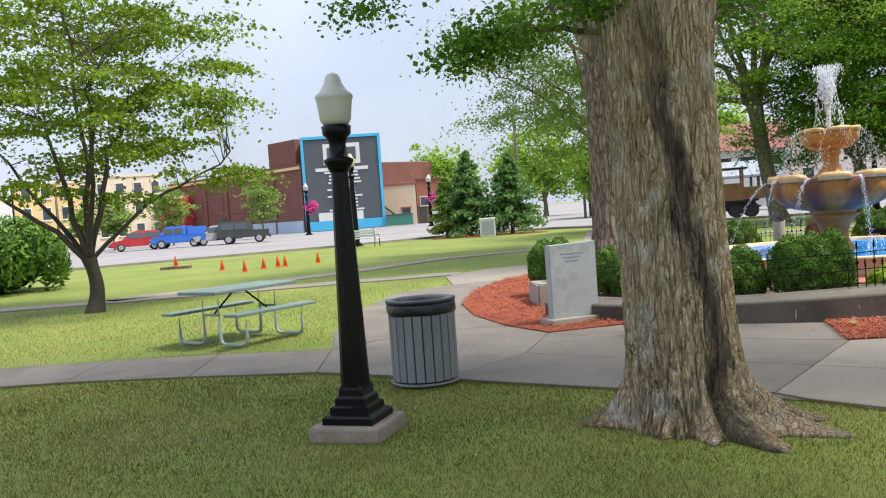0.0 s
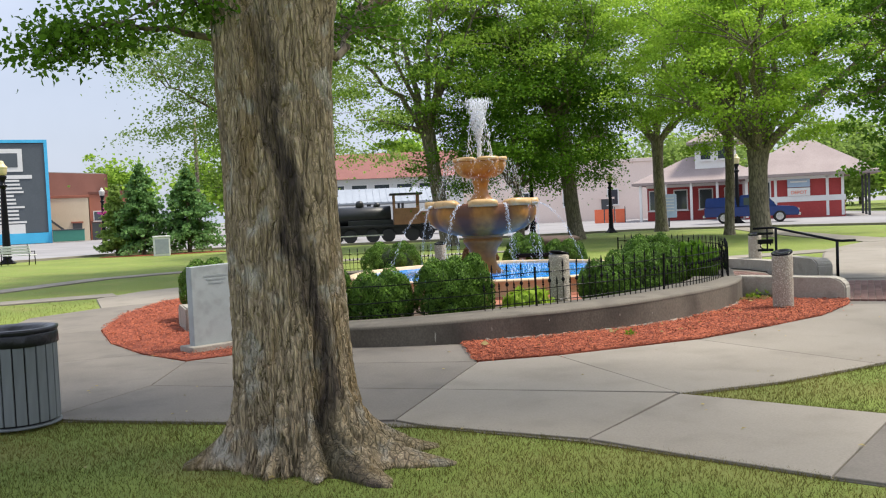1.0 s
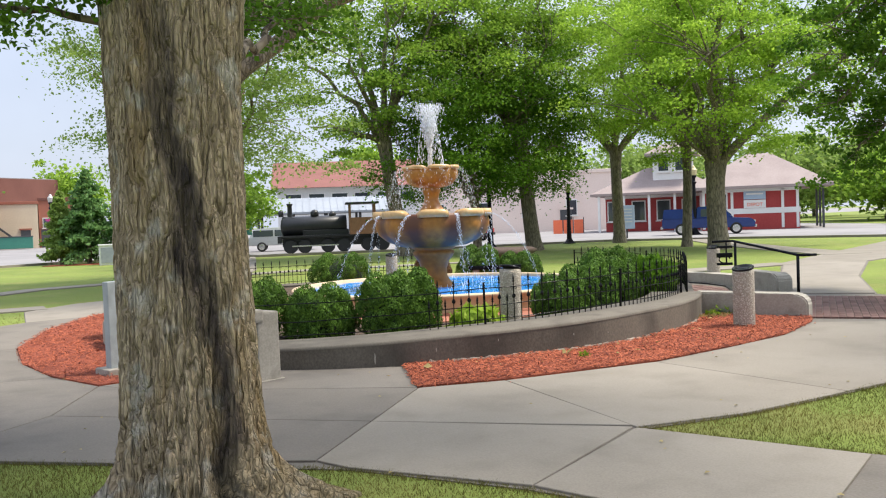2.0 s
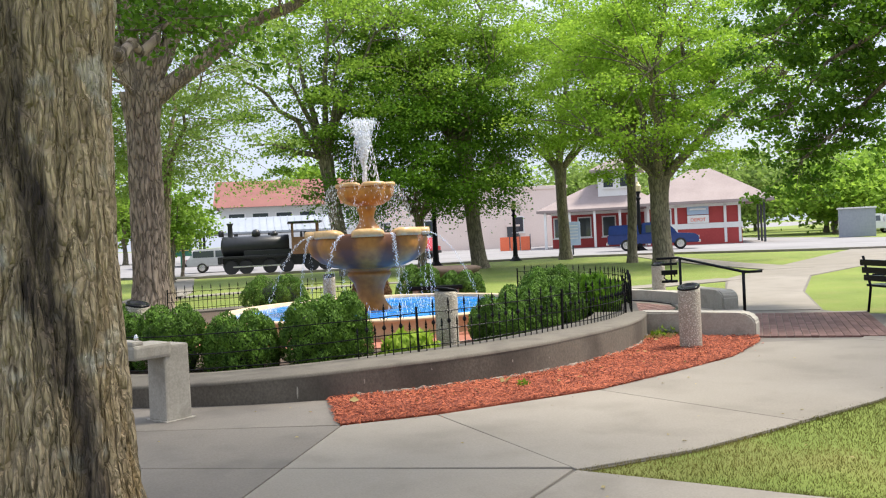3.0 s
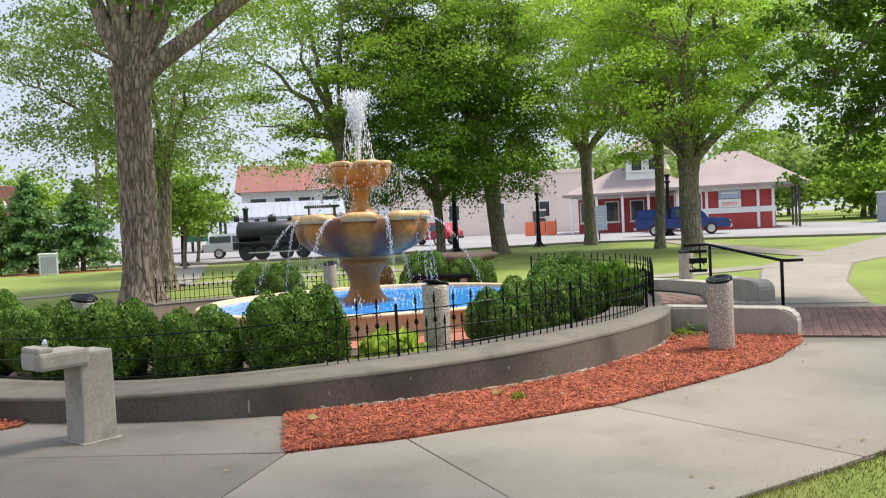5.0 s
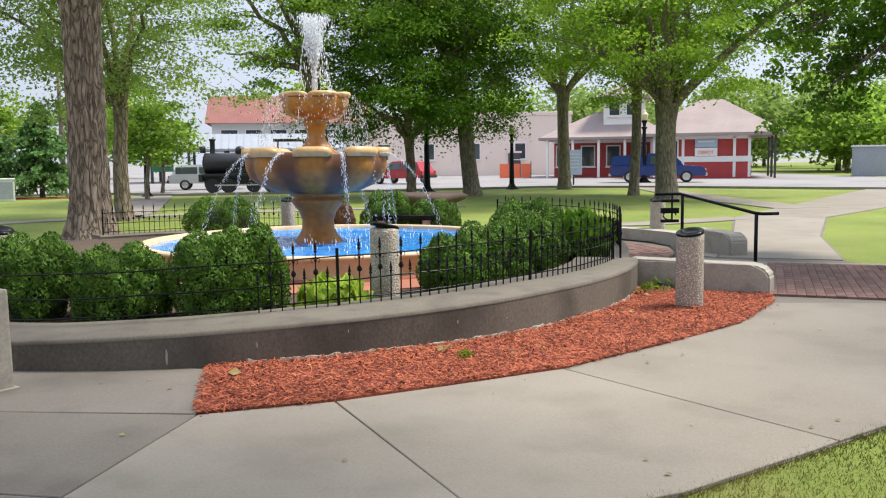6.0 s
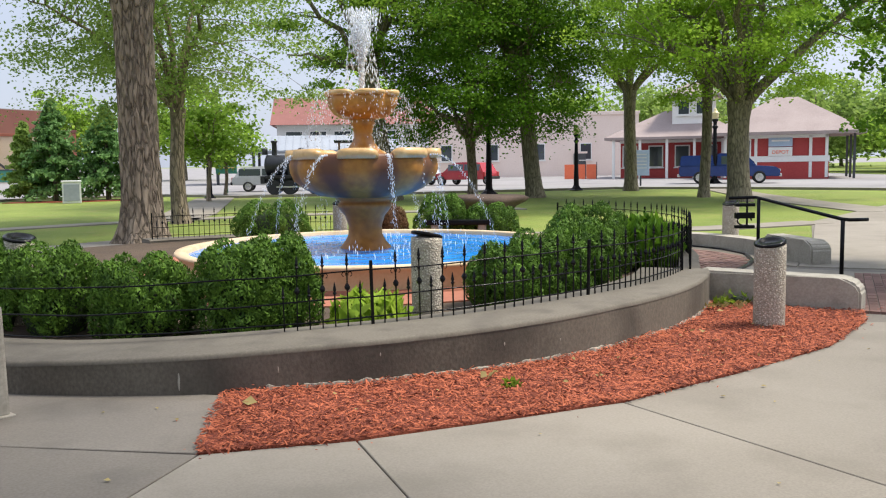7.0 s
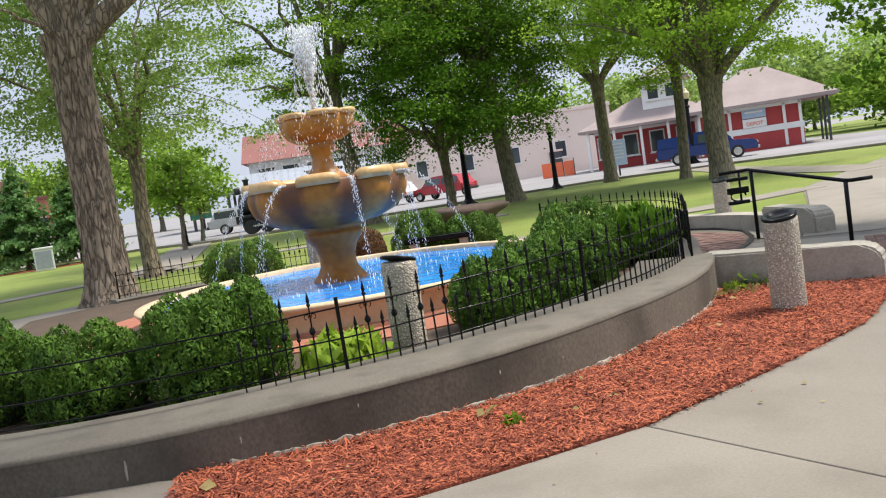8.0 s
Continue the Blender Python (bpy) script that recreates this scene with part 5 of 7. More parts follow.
# ---- iron fence ----
def picket_mesh(tall):
    """A square bar with a spear; the tall ones carry a knuckle and a pair of scrolls below the tip."""
    bm = bmesh.new()
    h = 0.50 if tall else 0.275
    add_box(bm, (0.010, 0.010, h), (0, 0, h / 2))
    add_lathe(bm, [(0.006, h - 0.02), (0.017, h - 0.004), (0.008, h + 0.008), (0.014, h + 0.022), (0.010, h + 0.045), (0.002, h + 0.085)], 6)
    if tall:
        add_lathe(bm, [(0.007, 0.285), (0.021, 0.30), (0.024, 0.315), (0.015, 0.335), (0.007, 0.345)], 6)
        for s in (-1, 1):
            v, f = tube_arrays([(0, s * (0.024 - 0.016 * math.cos(q)), 0.415 + 0.018 * math.sin(q)) for q in np.linspace(-0.6, 4.6, 8)], [0.0035] * 8, 4)
            bv = [bm.verts.new(p) for p in v]
            for q in f:
                bm.faces.new([bv[k] for k in q])
    return bm


def fence(name, line, label, bare=0, step=0.098):
    """Pickets and rails along a line of (x, y, z of the foot); the first `bare` metres have rails and posts alone."""
    root = thing(name, (0, 0, 0), label, "fence")
    pts = np.array(line, float)
    run = np.concatenate(([0], np.cumsum(np.linalg.norm(np.diff(pts[:, :2], axis=0), axis=1))))
    n = int(run[-1] / step)
    tall = part("picket", picket_mesh(True), M_BLACK, root).data
    short = part("picket", picket_mesh(False), M_BLACK, root).data
    bm = bmesh.new()
    add_box(bm, (0.024, 0.024, 0.53), (0, 0, 0.245), 0.003)
    post = part("post", bm, M_BLACK, root).data
    for o in list(root.children):
        bpy.data.objects.remove(o)
    spot = lambda d: [float(np.interp(d, run, pts[:, k])) for k in range(3)]
    for i in range(n + 1):
        d = run[-1] * i / n
        is_post = (n - i) % 22 == 0 or i == 0
        if d < bare and i:
            continue
        kind, me = ("post", post) if is_post else ("picket", tall if (n - i) % 2 == 0 else short)
        x, y, z = spot(d)
        ax, ay, _ = spot(min(run[-1], d + 0.05))
        bx, by, _ = spot(max(0, d - 0.05))
        ob = new(kind, me)
        ob.parent = root
        ob.matrix_basis = pose(x, y, z, 0.8 * math.sin(i * 2.7), 0.8 * math.sin(i * 1.9), math.degrees(math.atan2(ay - by, ax - bx)) - 90)
    for up in (0.06, 0.225, 0.435):
        tube_part("rail", [(x, y, z + up + 0.004 * math.sin(k * 0.7 + up * 20)) for k, (x, y, z) in enumerate(line)], 0.0065, M_BLACK, root, 6)
    return root


def fence_line(a0, a1, n=70):
    out = []
    for a in np.linspace(a0, a1, n):
        out.append(front_at(4.62 + 0.0001 * max(0.0, a + 98) ** 2, a, front_top(a)))
    return out


fence("iron_fence", fence_line(-149, -41.5), "black iron picket fence with spear finials along the ring wall", 3.75)
fence("iron_fence", [ring_at(RING_R - 0.35, a, 0.2) for a in np.linspace(54, 102, 40)], "black iron picket fence behind the fountain")
fence("iron_fence", [(x, y, 0.33) for x, y in BED_EDGE], "short black iron fence round the bed by the brick entrance")

# ---- handrail ----
hr = thing("handrail", (0, 0, 0), "black iron handrail with a bracket at the brick entrance", "handrail")
tube_part("rail", [(12.36, 14.46, 0.985), (12.74, 14.30, 0.99), (12.34, 12.30, 0.785), (12.40, 12.24, 0.775), (12.64, 12.16, 0.775)], 0.024, M_BLACK, hr)
tube_part("post", [(12.72, 14.22, 0.98), (12.72, 14.22, 0.0)], 0.026, M_BLACK, hr)
tube_part("post", [(12.34, 12.28, 0.77), (12.34, 12.28, 0.0)], 0.026, M_BLACK, hr)
tube_part("post", [(12.66, 14.40, 0.98), (12.66, 14.40, 0.52)], 0.016, M_BLACK, hr)
for z in (0.88, 0.72, 0.55):
    box_part("bracket", (0.30, 0.07, 0.05 if z != 0.72 else 0.09), (12.56, 14.34, z), M_BLACK, hr, 0.012, turn=Matrix.Rotation(radians(-23), 4, "Z"))
tube_part("scroll", [(12.56 + 0.1 * math.cos(q), 14.34 - 0.04 * math.cos(q), 0.64 + 0.07 * math.sin(q)) for q in np.linspace(0, 5.2, 14)], 0.012, M_BLACK, hr, 6)


# ---- conifers and far greenery ----
def conifer(at, h, w, seed, material, label):
    rng = np.random.default_rng(seed)
    root = thing("spruce_tree", at, label, "tree")
    pieces = [tube_arrays([(0, 0, 0), (0.02, 0, h * 0.5), (0, 0, h)], [0.13, 0.08, 0.01], 8)]
    pts = []
    for k in range(210):
        t = rng.uniform(0.02, 1) ** 0.8
        a = rng.uniform(0, 2 * math.pi)
        L = w / 2 * (1 - t) ** 0.85 * rng.uniform(0.55, 1.2) + 0.05
        z = 0.1 + h * t
        e = np.array((L * math.cos(a), L * math.sin(a), z - L * 0.10))
        s = np.array((0, 0, z + L * 0.1))
        pieces.append(tube_arrays([s, (s + e) / 2, e], [0.02, 0.012, 0.004], 4))
        m = int(14 + 60 * L / (w / 2))
        q = rng.uniform(0.2, 1.05, m)[:, None]
        pts.append(s + (e - s) * q + rng.normal(size=(m, 3)) * np.array((0.10, 0.10, 0.06)) * (0.4 + L * 0.6))
    v, f = joined(pieces)
    grid_part("trunk", v, f, M_BARK_DARK, root, smooth=True)
    v, f = leaf_arrays(rng, np.concatenate(pts), 0.19, 0.3, 0.6)
    tagged(grid_part("crown", v, f, material, root), kind="stuff")
    return root


conifer((2.2, 50.6, 0), 4.8, 3.9, 1, M_NEEDLE, "dark green spruce with a pointed tip")
conifer((4.6, 50.4, 0), 4.5, 4.5, 2, M_NEEDLE, "broad dark green spruce")
conifer((0.9, 51.2, 0), 3.7, 2.4, 3, M_LEAF_GREY, "light green young conifer beside the spruces")
tagged(ribbon("ground_mulch_spruce", [(0.2, 50.0), (3.0, 49.0), (6.3, 49.2)], 1.6, -0.05, 0.006, M_MULCH), "red mulch under the spruces", "mulch bed", kind="structure")
tree("young_tree", (8.6, 44.0, 0), 111, (0.10, 0.08, 1.8), ((0, 0, 3.2), (1.9, 1.7, 1.7)), M_LEAF, M_BARK_DARK, "small light green tree beside the path", leaf=0.2, clumps=70, per=45, clump=0.7, limbs=6)
tree("young_tree", (10.6, 52.5, 0), 112, (0.10, 0.08, 1.6), ((0, 0, 3.0), (1.8, 1.7, 1.7)), M_LEAF, M_BARK_DARK, "small round street tree", leaf=0.2, clumps=70, per=45, clump=0.7, limbs=6)
for k, (x, y, s) in enumerate(((-25.6, 88, 1.25), (-17.2, 92, 1.3), (-30, 84, 1.0), (-33.5, 86, 0.9))):
    tree("young_tree", (x, y, 0), 120 + k, (0.10, 0.08, 1.4 * s), ((0, 0, 3.0 * s), (1.6 * s, 1.4 * s, 2.0 * s)), M_LEAF_GREY, M_BARK_DARK, "slim street tree in front of the brick building", leaf=0.28, clumps=60, per=36, clump=0.7, limbs=6)
# grey-green leaves here and below put distance haze into the far trees' colour
for k, (x, y, s) in enumerate(((74, 60, 1.1), (80, 66, 1.3), (88, 62, 1.5), (72, 72, 1.4), (96, 78, 1.7), (64, 84, 1.5), (104, 66, 1.6), (82, 48, 1.3), (92, 52, 1.5))):
    tree("tree", (x, y, 0), 130 + k, (0.3, 0.22, 2.0), ((0, 0, 3.9 * s), (4.4 * s, 4.4 * s, 2.8 * s)), M_LEAF_GREY if k % 2 else M_LEAF, M_BARK, "full green tree beyond the street", leaf=0.5, clumps=130, per=38, clump=1.9, limbs=6)
far_lawn = sheet("ground_far_lawn", [(59, 44), (76, 30), (240, 20), (300, 200), (110, 130), (70, 70)], -0.1, 0.003, M_GRASS_SOIL)
tagged(far_lawn, "green lawn beyond the street", "lawn", kind="structure")
for k, (x, y, s) in enumerate(((120, 90, 1.6), (118, 60, 1.5), (135, 76, 1.8), (110, 104, 1.7), (98, 96, 1.4), (140, 50, 1.7), (125, 38, 1.5), (90, 112, 1.6), (150, 100, 2.0), (75, 108, 1.6))):
    tree("tree", (x, y, 0), 170 + k, (0.3, 0.22, 2.0), ((0, 0, 3.9 * s), (5.2 * s, 5.0 * s, 3.2 * s)), M_LEAF_GREY, M_BARK, "hazy green tree far beyond the street", leaf=0.6, clumps=110, per=40, clump=2.2, limbs=5)
for k, (x, y) in enumerate(((34, 98), (14, 104), (2, 130), (60, 100))):
    tree("tree", (x, y, 0), 150 + k, (0.3, 0.22, 2.5), ((0, 0, 6.4), (5.2, 4.6, 4.2)), M_LEAF, M_BARK, "green tree behind the buildings", leaf=0.55, clumps=110, per=36, clump=2.0, limbs=6)


# ---- buildings ----
def plain(name, lo, hi, rough=0.85, grain=8, patch=0.5, bump=0.15):
    return surface(name, lo, hi, grain, patch, rough, bump, 0.01)


M_REDBRICK = plain("dark_red_brick", (0.13, 0.05, 0.04), (0.20, 0.085, 0.065), 0.9, 18, 0.4)
M_REDBRICK2 = plain("orange_red_brick", (0.28, 0.10, 0.065), (0.40, 0.16, 0.11), 0.9, 18, 0.6)
M_CREAM = plain("cream_render", (0.58, 0.48, 0.34), (0.70, 0.60, 0.45))
M_YELLOW = plain("ochre_render", (0.62, 0.42, 0.18), (0.74, 0.54, 0.26))
M_PALE = plain("pale_pinkish_render", (0.70, 0.57, 0.50), (0.80, 0.68, 0.61))
M_GREYW = plain("off_white_siding", (0.58, 0.58, 0.56), (0.70, 0.70, 0.68))
M_DEPOT_RED = plain("depot_red_paint", (0.30, 0.03, 0.03), (0.42, 0.055, 0.05), 0.7)
M_SHINGLE = plain("brown_grey_shingle", (0.24, 0.19, 0.18), (0.36, 0.30, 0.28), 0.9, 12, 0.6, 0.4)
M_METAL_ROOF = plain("grey_metal_roofing", (0.22, 0.245, 0.275), (0.32, 0.345, 0.38), 0.45, 6, 0.5, 0.05)
M_RED_ROOF = plain("red_brown_roofing", (0.17, 0.062, 0.052), (0.25, 0.10, 0.082), 0.8, 8, 0.6)
M_BLUE_TRIM = plain("bright_blue_trim", (0.04, 0.36, 0.62), (0.07, 0.46, 0.72), 0.6)
M_BOARD = plain("slate_grey_board", (0.06, 0.075, 0.085), (0.085, 0.10, 0.115), 0.7)
M_BLUE_BASE = plain("pale_blue_base", (0.32, 0.42, 0.55), (0.44, 0.53, 0.64))
M_DOOR = plain("dark_door_paint", (0.04, 0.045, 0.05), (0.07, 0.075, 0.08), 0.6)
M_ORANGE = plain("orange_plastic_net", (0.75, 0.14, 0.06), (0.85, 0.2, 0.09), 0.7)
M_GREENBOX = plain("green_steel", (0.03, 0.16, 0.12), (0.05, 0.22, 0.16), 0.5)


def window(parent, x, z, w, h, y=0.0, frame_m=None):
    """A window set into the front at y = 0, facing local -y."""
    ob = box_part("window", (w + 0.2, 0.10, h + 0.2), (x, y - 0.02, z), frame_m or M_WHITE, parent, 0.01)
    box_part("pane", (w, 0.04, h), (x, y - 0.065, z), M_GLASS, ob)
    box_part("sill", (w + 0.36, 0.16, 0.09), (x, y - 0.07, z - h / 2 - 0.12), frame_m or M_WHITE, ob)
    return ob


def block(name, a, b, deep, h, material, label, windows=(), doors=(), trim=None, parapet=0.35, roof=M_ROAD):
    """A flat-roofed building whose front runs from a to b, as it is seen from the park."""
    a, b = Vector(a), Vector(b)
    d = b - a
    L = d.length
    root = thing(name, (a.x, a.y, 0), label, "building", turn=math.degrees(math.atan2(d.y, d.x)))
    box_part("wall", (L, deep, h + 0.3), (L / 2, deep / 2, h / 2 - 0.15), material, root)
    box_part("cornice", (L + 0.2, 0.3, parapet), (L / 2, 0.05, h - parapet / 2 + 0.1), trim or material, root, 0.03)
    box_part("roof", (L - 0.6, deep - 0.6, 0.1), (L / 2, deep / 2 + 0.1, h + 0.06), roof, root)
    for x, z, w, hh in windows:
        window(root, x, z, w, hh)
    for x, w, hh in doors:
        ob = box_part("door", (w, 0.12, hh), (x, -0.04, hh / 2), M_DOOR, root)
        box_part("lintel", (w + 0.3, 0.18, 0.2), (x, -0.05, hh + 0.1), trim or material, ob)
    return root


brick_hall = block("brick_building", (-40.5, 140), (-15.6, 111.2), 22, 8.6, M_REDBRICK, "long dark red brick hall with a pale string course", doors=((17, 1.6, 2.6), (31, 1.4, 2.4)), trim=M_REDBRICK)
L = 38.0
box_part("string_course", (L, 0.25, 0.35), (L / 2, -0.1, 8.2), M_YELLOW, brick_hall)
for k in range(5):
    box_part("pilaster", (0.35, 0.2, 7.4), (6 + 6.4 * k, -0.08, 3.7), M_REDBRICK, brick_hall)
for k in range(4):
    box_part("wall_panel", (3.6, 0.12, 2.8), (9.2 + 6.4 * k, -0.03, 4.6), M_REDBRICK, brick_hall, 0.02)
box_part("upper_storey", (6.5, 12, 3.6), (33.6, 6.2, 10.1), M_REDBRICK, brick_hall)
box_part("base_band", (14, 0.16, 1.5), (30.9, -0.05, 0.75), M_BLUE_BASE, brick_hall, label="pale blue painted base")

bb = thing("billboard_wall", (-15.3, 110.9, 0), "tall slate-grey mural wall edged in bright blue", "billboard", turn=4)
box_part("wall", (9.9, 8.0, 11.7), (4.95, 4.1, 5.85), M_REDBRICK, bb)
box_part("board", (9.3, 0.12, 10.2), (4.95, 0.0, 6.4), M_BOARD, bb)
for nm, s, at in (("edge", (0.35, 0.3, 11.9), (0.12, -0.02, 5.95)), ("edge", (0.35, 0.3, 11.9), (9.78, -0.02, 5.95)), ("edge", (10.0, 0.3, 0.35), (4.95, -0.03, 11.75)), ("edge", (9.4, 0.25, 1.2), (4.95, -0.02, 0.65))):
    box_part(nm, s, at, M_BLUE_TRIM, bb)
rng_b = np.random.default_rng(9)
box_part("panel", (4.6, 0.05, 2.6), (5.0, -0.10, 9.6), M_GREYW, bb, 0, "pale framed panel")
box_part("panel", (3.6, 0.05, 1.6), (5.0, -0.14, 9.6), M_BOARD, bb, 0, "dark inset")
box_part("panel", (5.6, 0.05, 1.1), (4.4, -0.10, 1.75), M_GREYW, bb, 0, "white strip")
for k in range(13):
    w = 6.6 if k == 0 else rng_b.uniform(2.6, 4.4)
    box_part("text_bar", (w, 0.04, 0.42 if k == 0 else 0.22), (4.9 + (0 if k == 0 else rng_b.uniform(-0.3, 0.3)), -0.10, 7.7 - 0.43 * k), M_GREYW, bb, 0, "white line of lettering")

block("cream_building", (-7.2, 119), (-1.4, 119), 14, 5.6, M_CREAM, "low cream building with an outside stair", doors=((4.4, 1.1, 2.2),), trim=M_REDBRICK2)
st = thing("outside_stair", (-6.9, 118.2, 0), "dark steel stair climbing the cream wall", "stair", turn=0)
for k in range(14):
    box_part("step", (0.3, 0.9, 0.05), (0.3 + 0.28 * k, 0, 3.4 - 0.24 * k), M_DOOR, st)
for y in (-0.45, 0.45):
    box_part("stringer", (5.1, 0.08, 0.22), (2.1, y, 1.8), M_DOOR, st, turn=Matrix.Rotation(radians(40.5), 4, "Y"))
block("brick_building", (-1.3, 119.5), (3.2, 119.5), 14, 6.0, M_REDBRICK2, "orange red brick shop with a white front", windows=((1.2, 3.0, 1.4, 1.1), (3.2, 3.0, 1.4, 1.1)), doors=((0.7, 1.0, 2.2),), trim=M_REDBRICK)
box_part("shopfront", (2.6, 0.2, 2.0), (2.9, -0.05, 1.0), M_GREYW, bpy.data.objects["brick_building.001"])
block("red_building", (-43, 137), (-36.5, 132), 10, 6.4, M_DEPOT_RED, "red painted low building at the end of the hall", trim=M_YELLOW)
W3 = [(1.6 + 2.6 * i, 2.0 + 3.1 * j, 1.1, 1.7) for i in range(4) for j in range(3)]
block("cream_building", (-49.5, 131), (-40.5, 136), 14, 10.2, M_CREAM, "three-storey cream building with tall windows", windows=W3[:9] + W3[9:12], trim=M_CREAM)
block("yellow_building", (-58.5, 126), (-49.7, 131), 14, 9.6, M_YELLOW, "ochre three-storey building with tall windows", windows=W3, trim=M_CREAM)
block("grey_building", (-74, 118), (-58.8, 126), 14, 9.4, M_GREYW, "off-white building with dark windows", windows=[(1.6 + 3.6 * i, 2.0 + 3.1 * j, 1.4, 1.7) for i in range(4) for j in range(3)], trim=M_GREYW)

# long pale hall behind the depot street
pale = block("pale_hall", (22, 92), (54.5, 77), 14, 6.2, M_PALE, "long pale pinkish hall with small windows", windows=[(3 + 4.6 * i, 2.4, 1.0, 1.5) for i in range(7)], doors=((30, 1.2, 2.2),), trim=M_PALE)
# open pavilion with metal roof
pav = thing("pavilion", (13.0, 76.5, 0), "open market pavilion with a grey ribbed metal roof", "pavilion", turn=-15)
for i in range(6):
    for j in range(2):
        box_part("post", (0.22, 0.22, 2.7), (0.6 + 2.9 * i, 0.5 + 6 * j, 1.35), M_DOOR, pav)
bm = bmesh.new()
pr = [(-0.6, 2.7), (3.5, 4.0), (7.6, 2.7), (7.6, 2.55), (3.5, 3.85), (-0.6, 2.55)]
e0, e1 = ([bm.verts.new((x, y, z)) for y, z in pr] for x in (-0.8, 16.0))
bm.faces.new(e0)
bm.faces.new(e1[::-1])
for i in range(6):
    bm.faces.new((e0[i], e0[(i + 1) % 6], e1[(i + 1) % 6], e1[i]))
part("roof", bm, M_METAL_ROOF, pav)
for i in range(28):
    box_part("roof_rib", (0.06, 4.3, 0.05), (-0.5 + 0.6 * i, 1.45, 3.37), M_METAL_ROOF, pav, turn=Matrix.Rotation(radians(17.6), 4, "X"))
red_hall = block("red_roofed_hall", (21, 88), (35, 84), 12, 5.4, M_GREYW, "white building with a red-brown pitched roof", windows=[(1.6 + 2.3 * i, 4.2, 1.5, 0.9) for i in range(6)], trim=M_GREYW)
bm = bmesh.new()
pr = [(-0.8, 5.3), (6, 8.3), (12.8, 5.3)]
e0, e1 = ([bm.verts.new((x, y, z)) for y, z in pr] for x in (-0.6, 15.2))
bm.faces.new(e0)
bm.faces.new(e1[::-1])
for i in range(3):
    bm.faces.new((e0[i], e0[(i + 1) % 3], e1[(i + 1) % 3], e1[i]))
part("pitched_roof", bm, M_RED_ROOF, red_hall)


def hip_roof(name, x0, x1, y0, y1, z, top, parent, material=M_SHINGLE, over=0.9):
    bm = bmesh.new()
    x0, x1, y0, y1 = x0 - over, x1 + over, y0 - over, y1 + over
    s = min(x1 - x0, y1 - y0) * 0.42
    lo = [bm.verts.new(p) for p in ((x0, y0, z), (x1, y0, z), (x1, y1, z), (x0, y1, z))]
    lb = [bm.verts.new(p) for p in ((x0, y0, z - 0.22), (x1, y0, z - 0.22), (x1, y1, z - 0.22), (x0, y1, z - 0.22))]
    hi = [bm.verts.new(p) for p in ((x0 + s, y0 + s, top), (x1 - s, y0 + s, top), (x1 - s, y1 - s, top), (x0 + s, y1 - s, top))]
    for i in range(4):
        j = (i + 1) % 4
        bm.faces.new((lo[i], lo[j], hi[j], hi[i]))
        bm.faces.new((lb[i], lb[j], lo[j], lo[i]))
    bm.faces.new(hi)
    bm.faces.new(lb[::-1])
    return part(name, bm, material, parent)


# ---- depot ----
dp = thing("depot", (49.5, 53.2, 0), "red and white railway depot with a brown hipped roof", "building", turn=-43)
box_part("wall", (6.9, 9.0, 3.4), (0, 4.5, 1.6), M_DEPOT_RED, dp)
box_part("wainscot", (7.1, 0.2, 1.25), (0, -0.02, 0.6), M_DEPOT_RED, dp, 0.02, "red boarded wainscot")
box_part("band", (7.2, 0.26, 0.42), (0, -0.03, 1.42), M_WHITE, dp, 0.02, "white moulding")
box_part("band", (7.0, 0.24, 0.3), (0, -0.02, 3.05), M_WHITE, dp, 0.02, "white frieze")
for x in (-3.4, -1.3, 2.35, 3.4):
    box_part("corner_board", (0.2, 0.24, 3.0), (x, -0.02, 1.6), M_WHITE, dp)
window(dp, -2.15, 2.05, 0.85, 1.45)
box_part("door", (0.9, 0.14, 1.9), (-2.9, -0.02, 1.0), M_DOOR, dp)
sg = box_part("sign", (1.6, 0.10, 0.62), (0.35, -0.12, 2.62), M_BLUE_BASE, dp, 0.01, "blue and white painted sign")
box_part("text_bar", (1.2, 0.03, 0.12), (0.35, -0.18, 2.72), M_WHITE, sg)
sg2 = box_part("sign", (1.6, 0.10, 0.62), (0.35, -0.16, 1.95), M_WHITE, dp, 0.01, "white banner with orange lettering")
cu = bpy.data.curves.new("lettering", "FONT")
cu.body, cu.size, cu.align_x, cu.extrude = "DEPOT", 0.36, "CENTER", 0.01
cu.materials.append(M_ORANGE)
tx = new("lettering", cu)
tx.parent, tx.matrix_basis = sg2, pose(0.35, -0.23, 1.79, 90, 0, 0)
hip_roof("roof", -3.6, 5.0, 0, 9, 3.35, 6.0, dp)
for x, y in ((5.2, 0.2), (5.2, 3.5), (5.2, 7.0)):
    box_part("porch_post", (0.16, 0.16, 3.2), (x, y, 1.6), M_DOOR, dp)
box_part("wing_wall", (8.7, 7.0, 3.4), (-7.6, 9.5, 1.6), M_DEPOT_RED, dp)
box_part("wing_band", (8.8, 0.2, 0.3), (-7.6, 5.98, 3.0), M_WHITE, dp)
for k in range(4):
    window(dp, -11.2 + 2.1 * k, 1.75, 1.0, 1.6, 6.0)
for k in range(5):
    box_part("porch_post", (0.2, 0.2, 3.1), (-12.2 + 2.1 * k, 4.0, 1.55), M_WHITE, dp)
hip_roof("wing_roof", -12.0, -2.8, 4.6, 13, 3.3, 5.5, dp)
box_part("dormer", (3.2, 3.0, 2.3), (-6.2, 7.2, 5.4), M_WHITE, dp, 0.02)
window(dp, -6.9, 5.6, 0.8, 1.0, 5.7)
window(dp, -5.5, 5.6, 0.8, 1.0, 5.7)
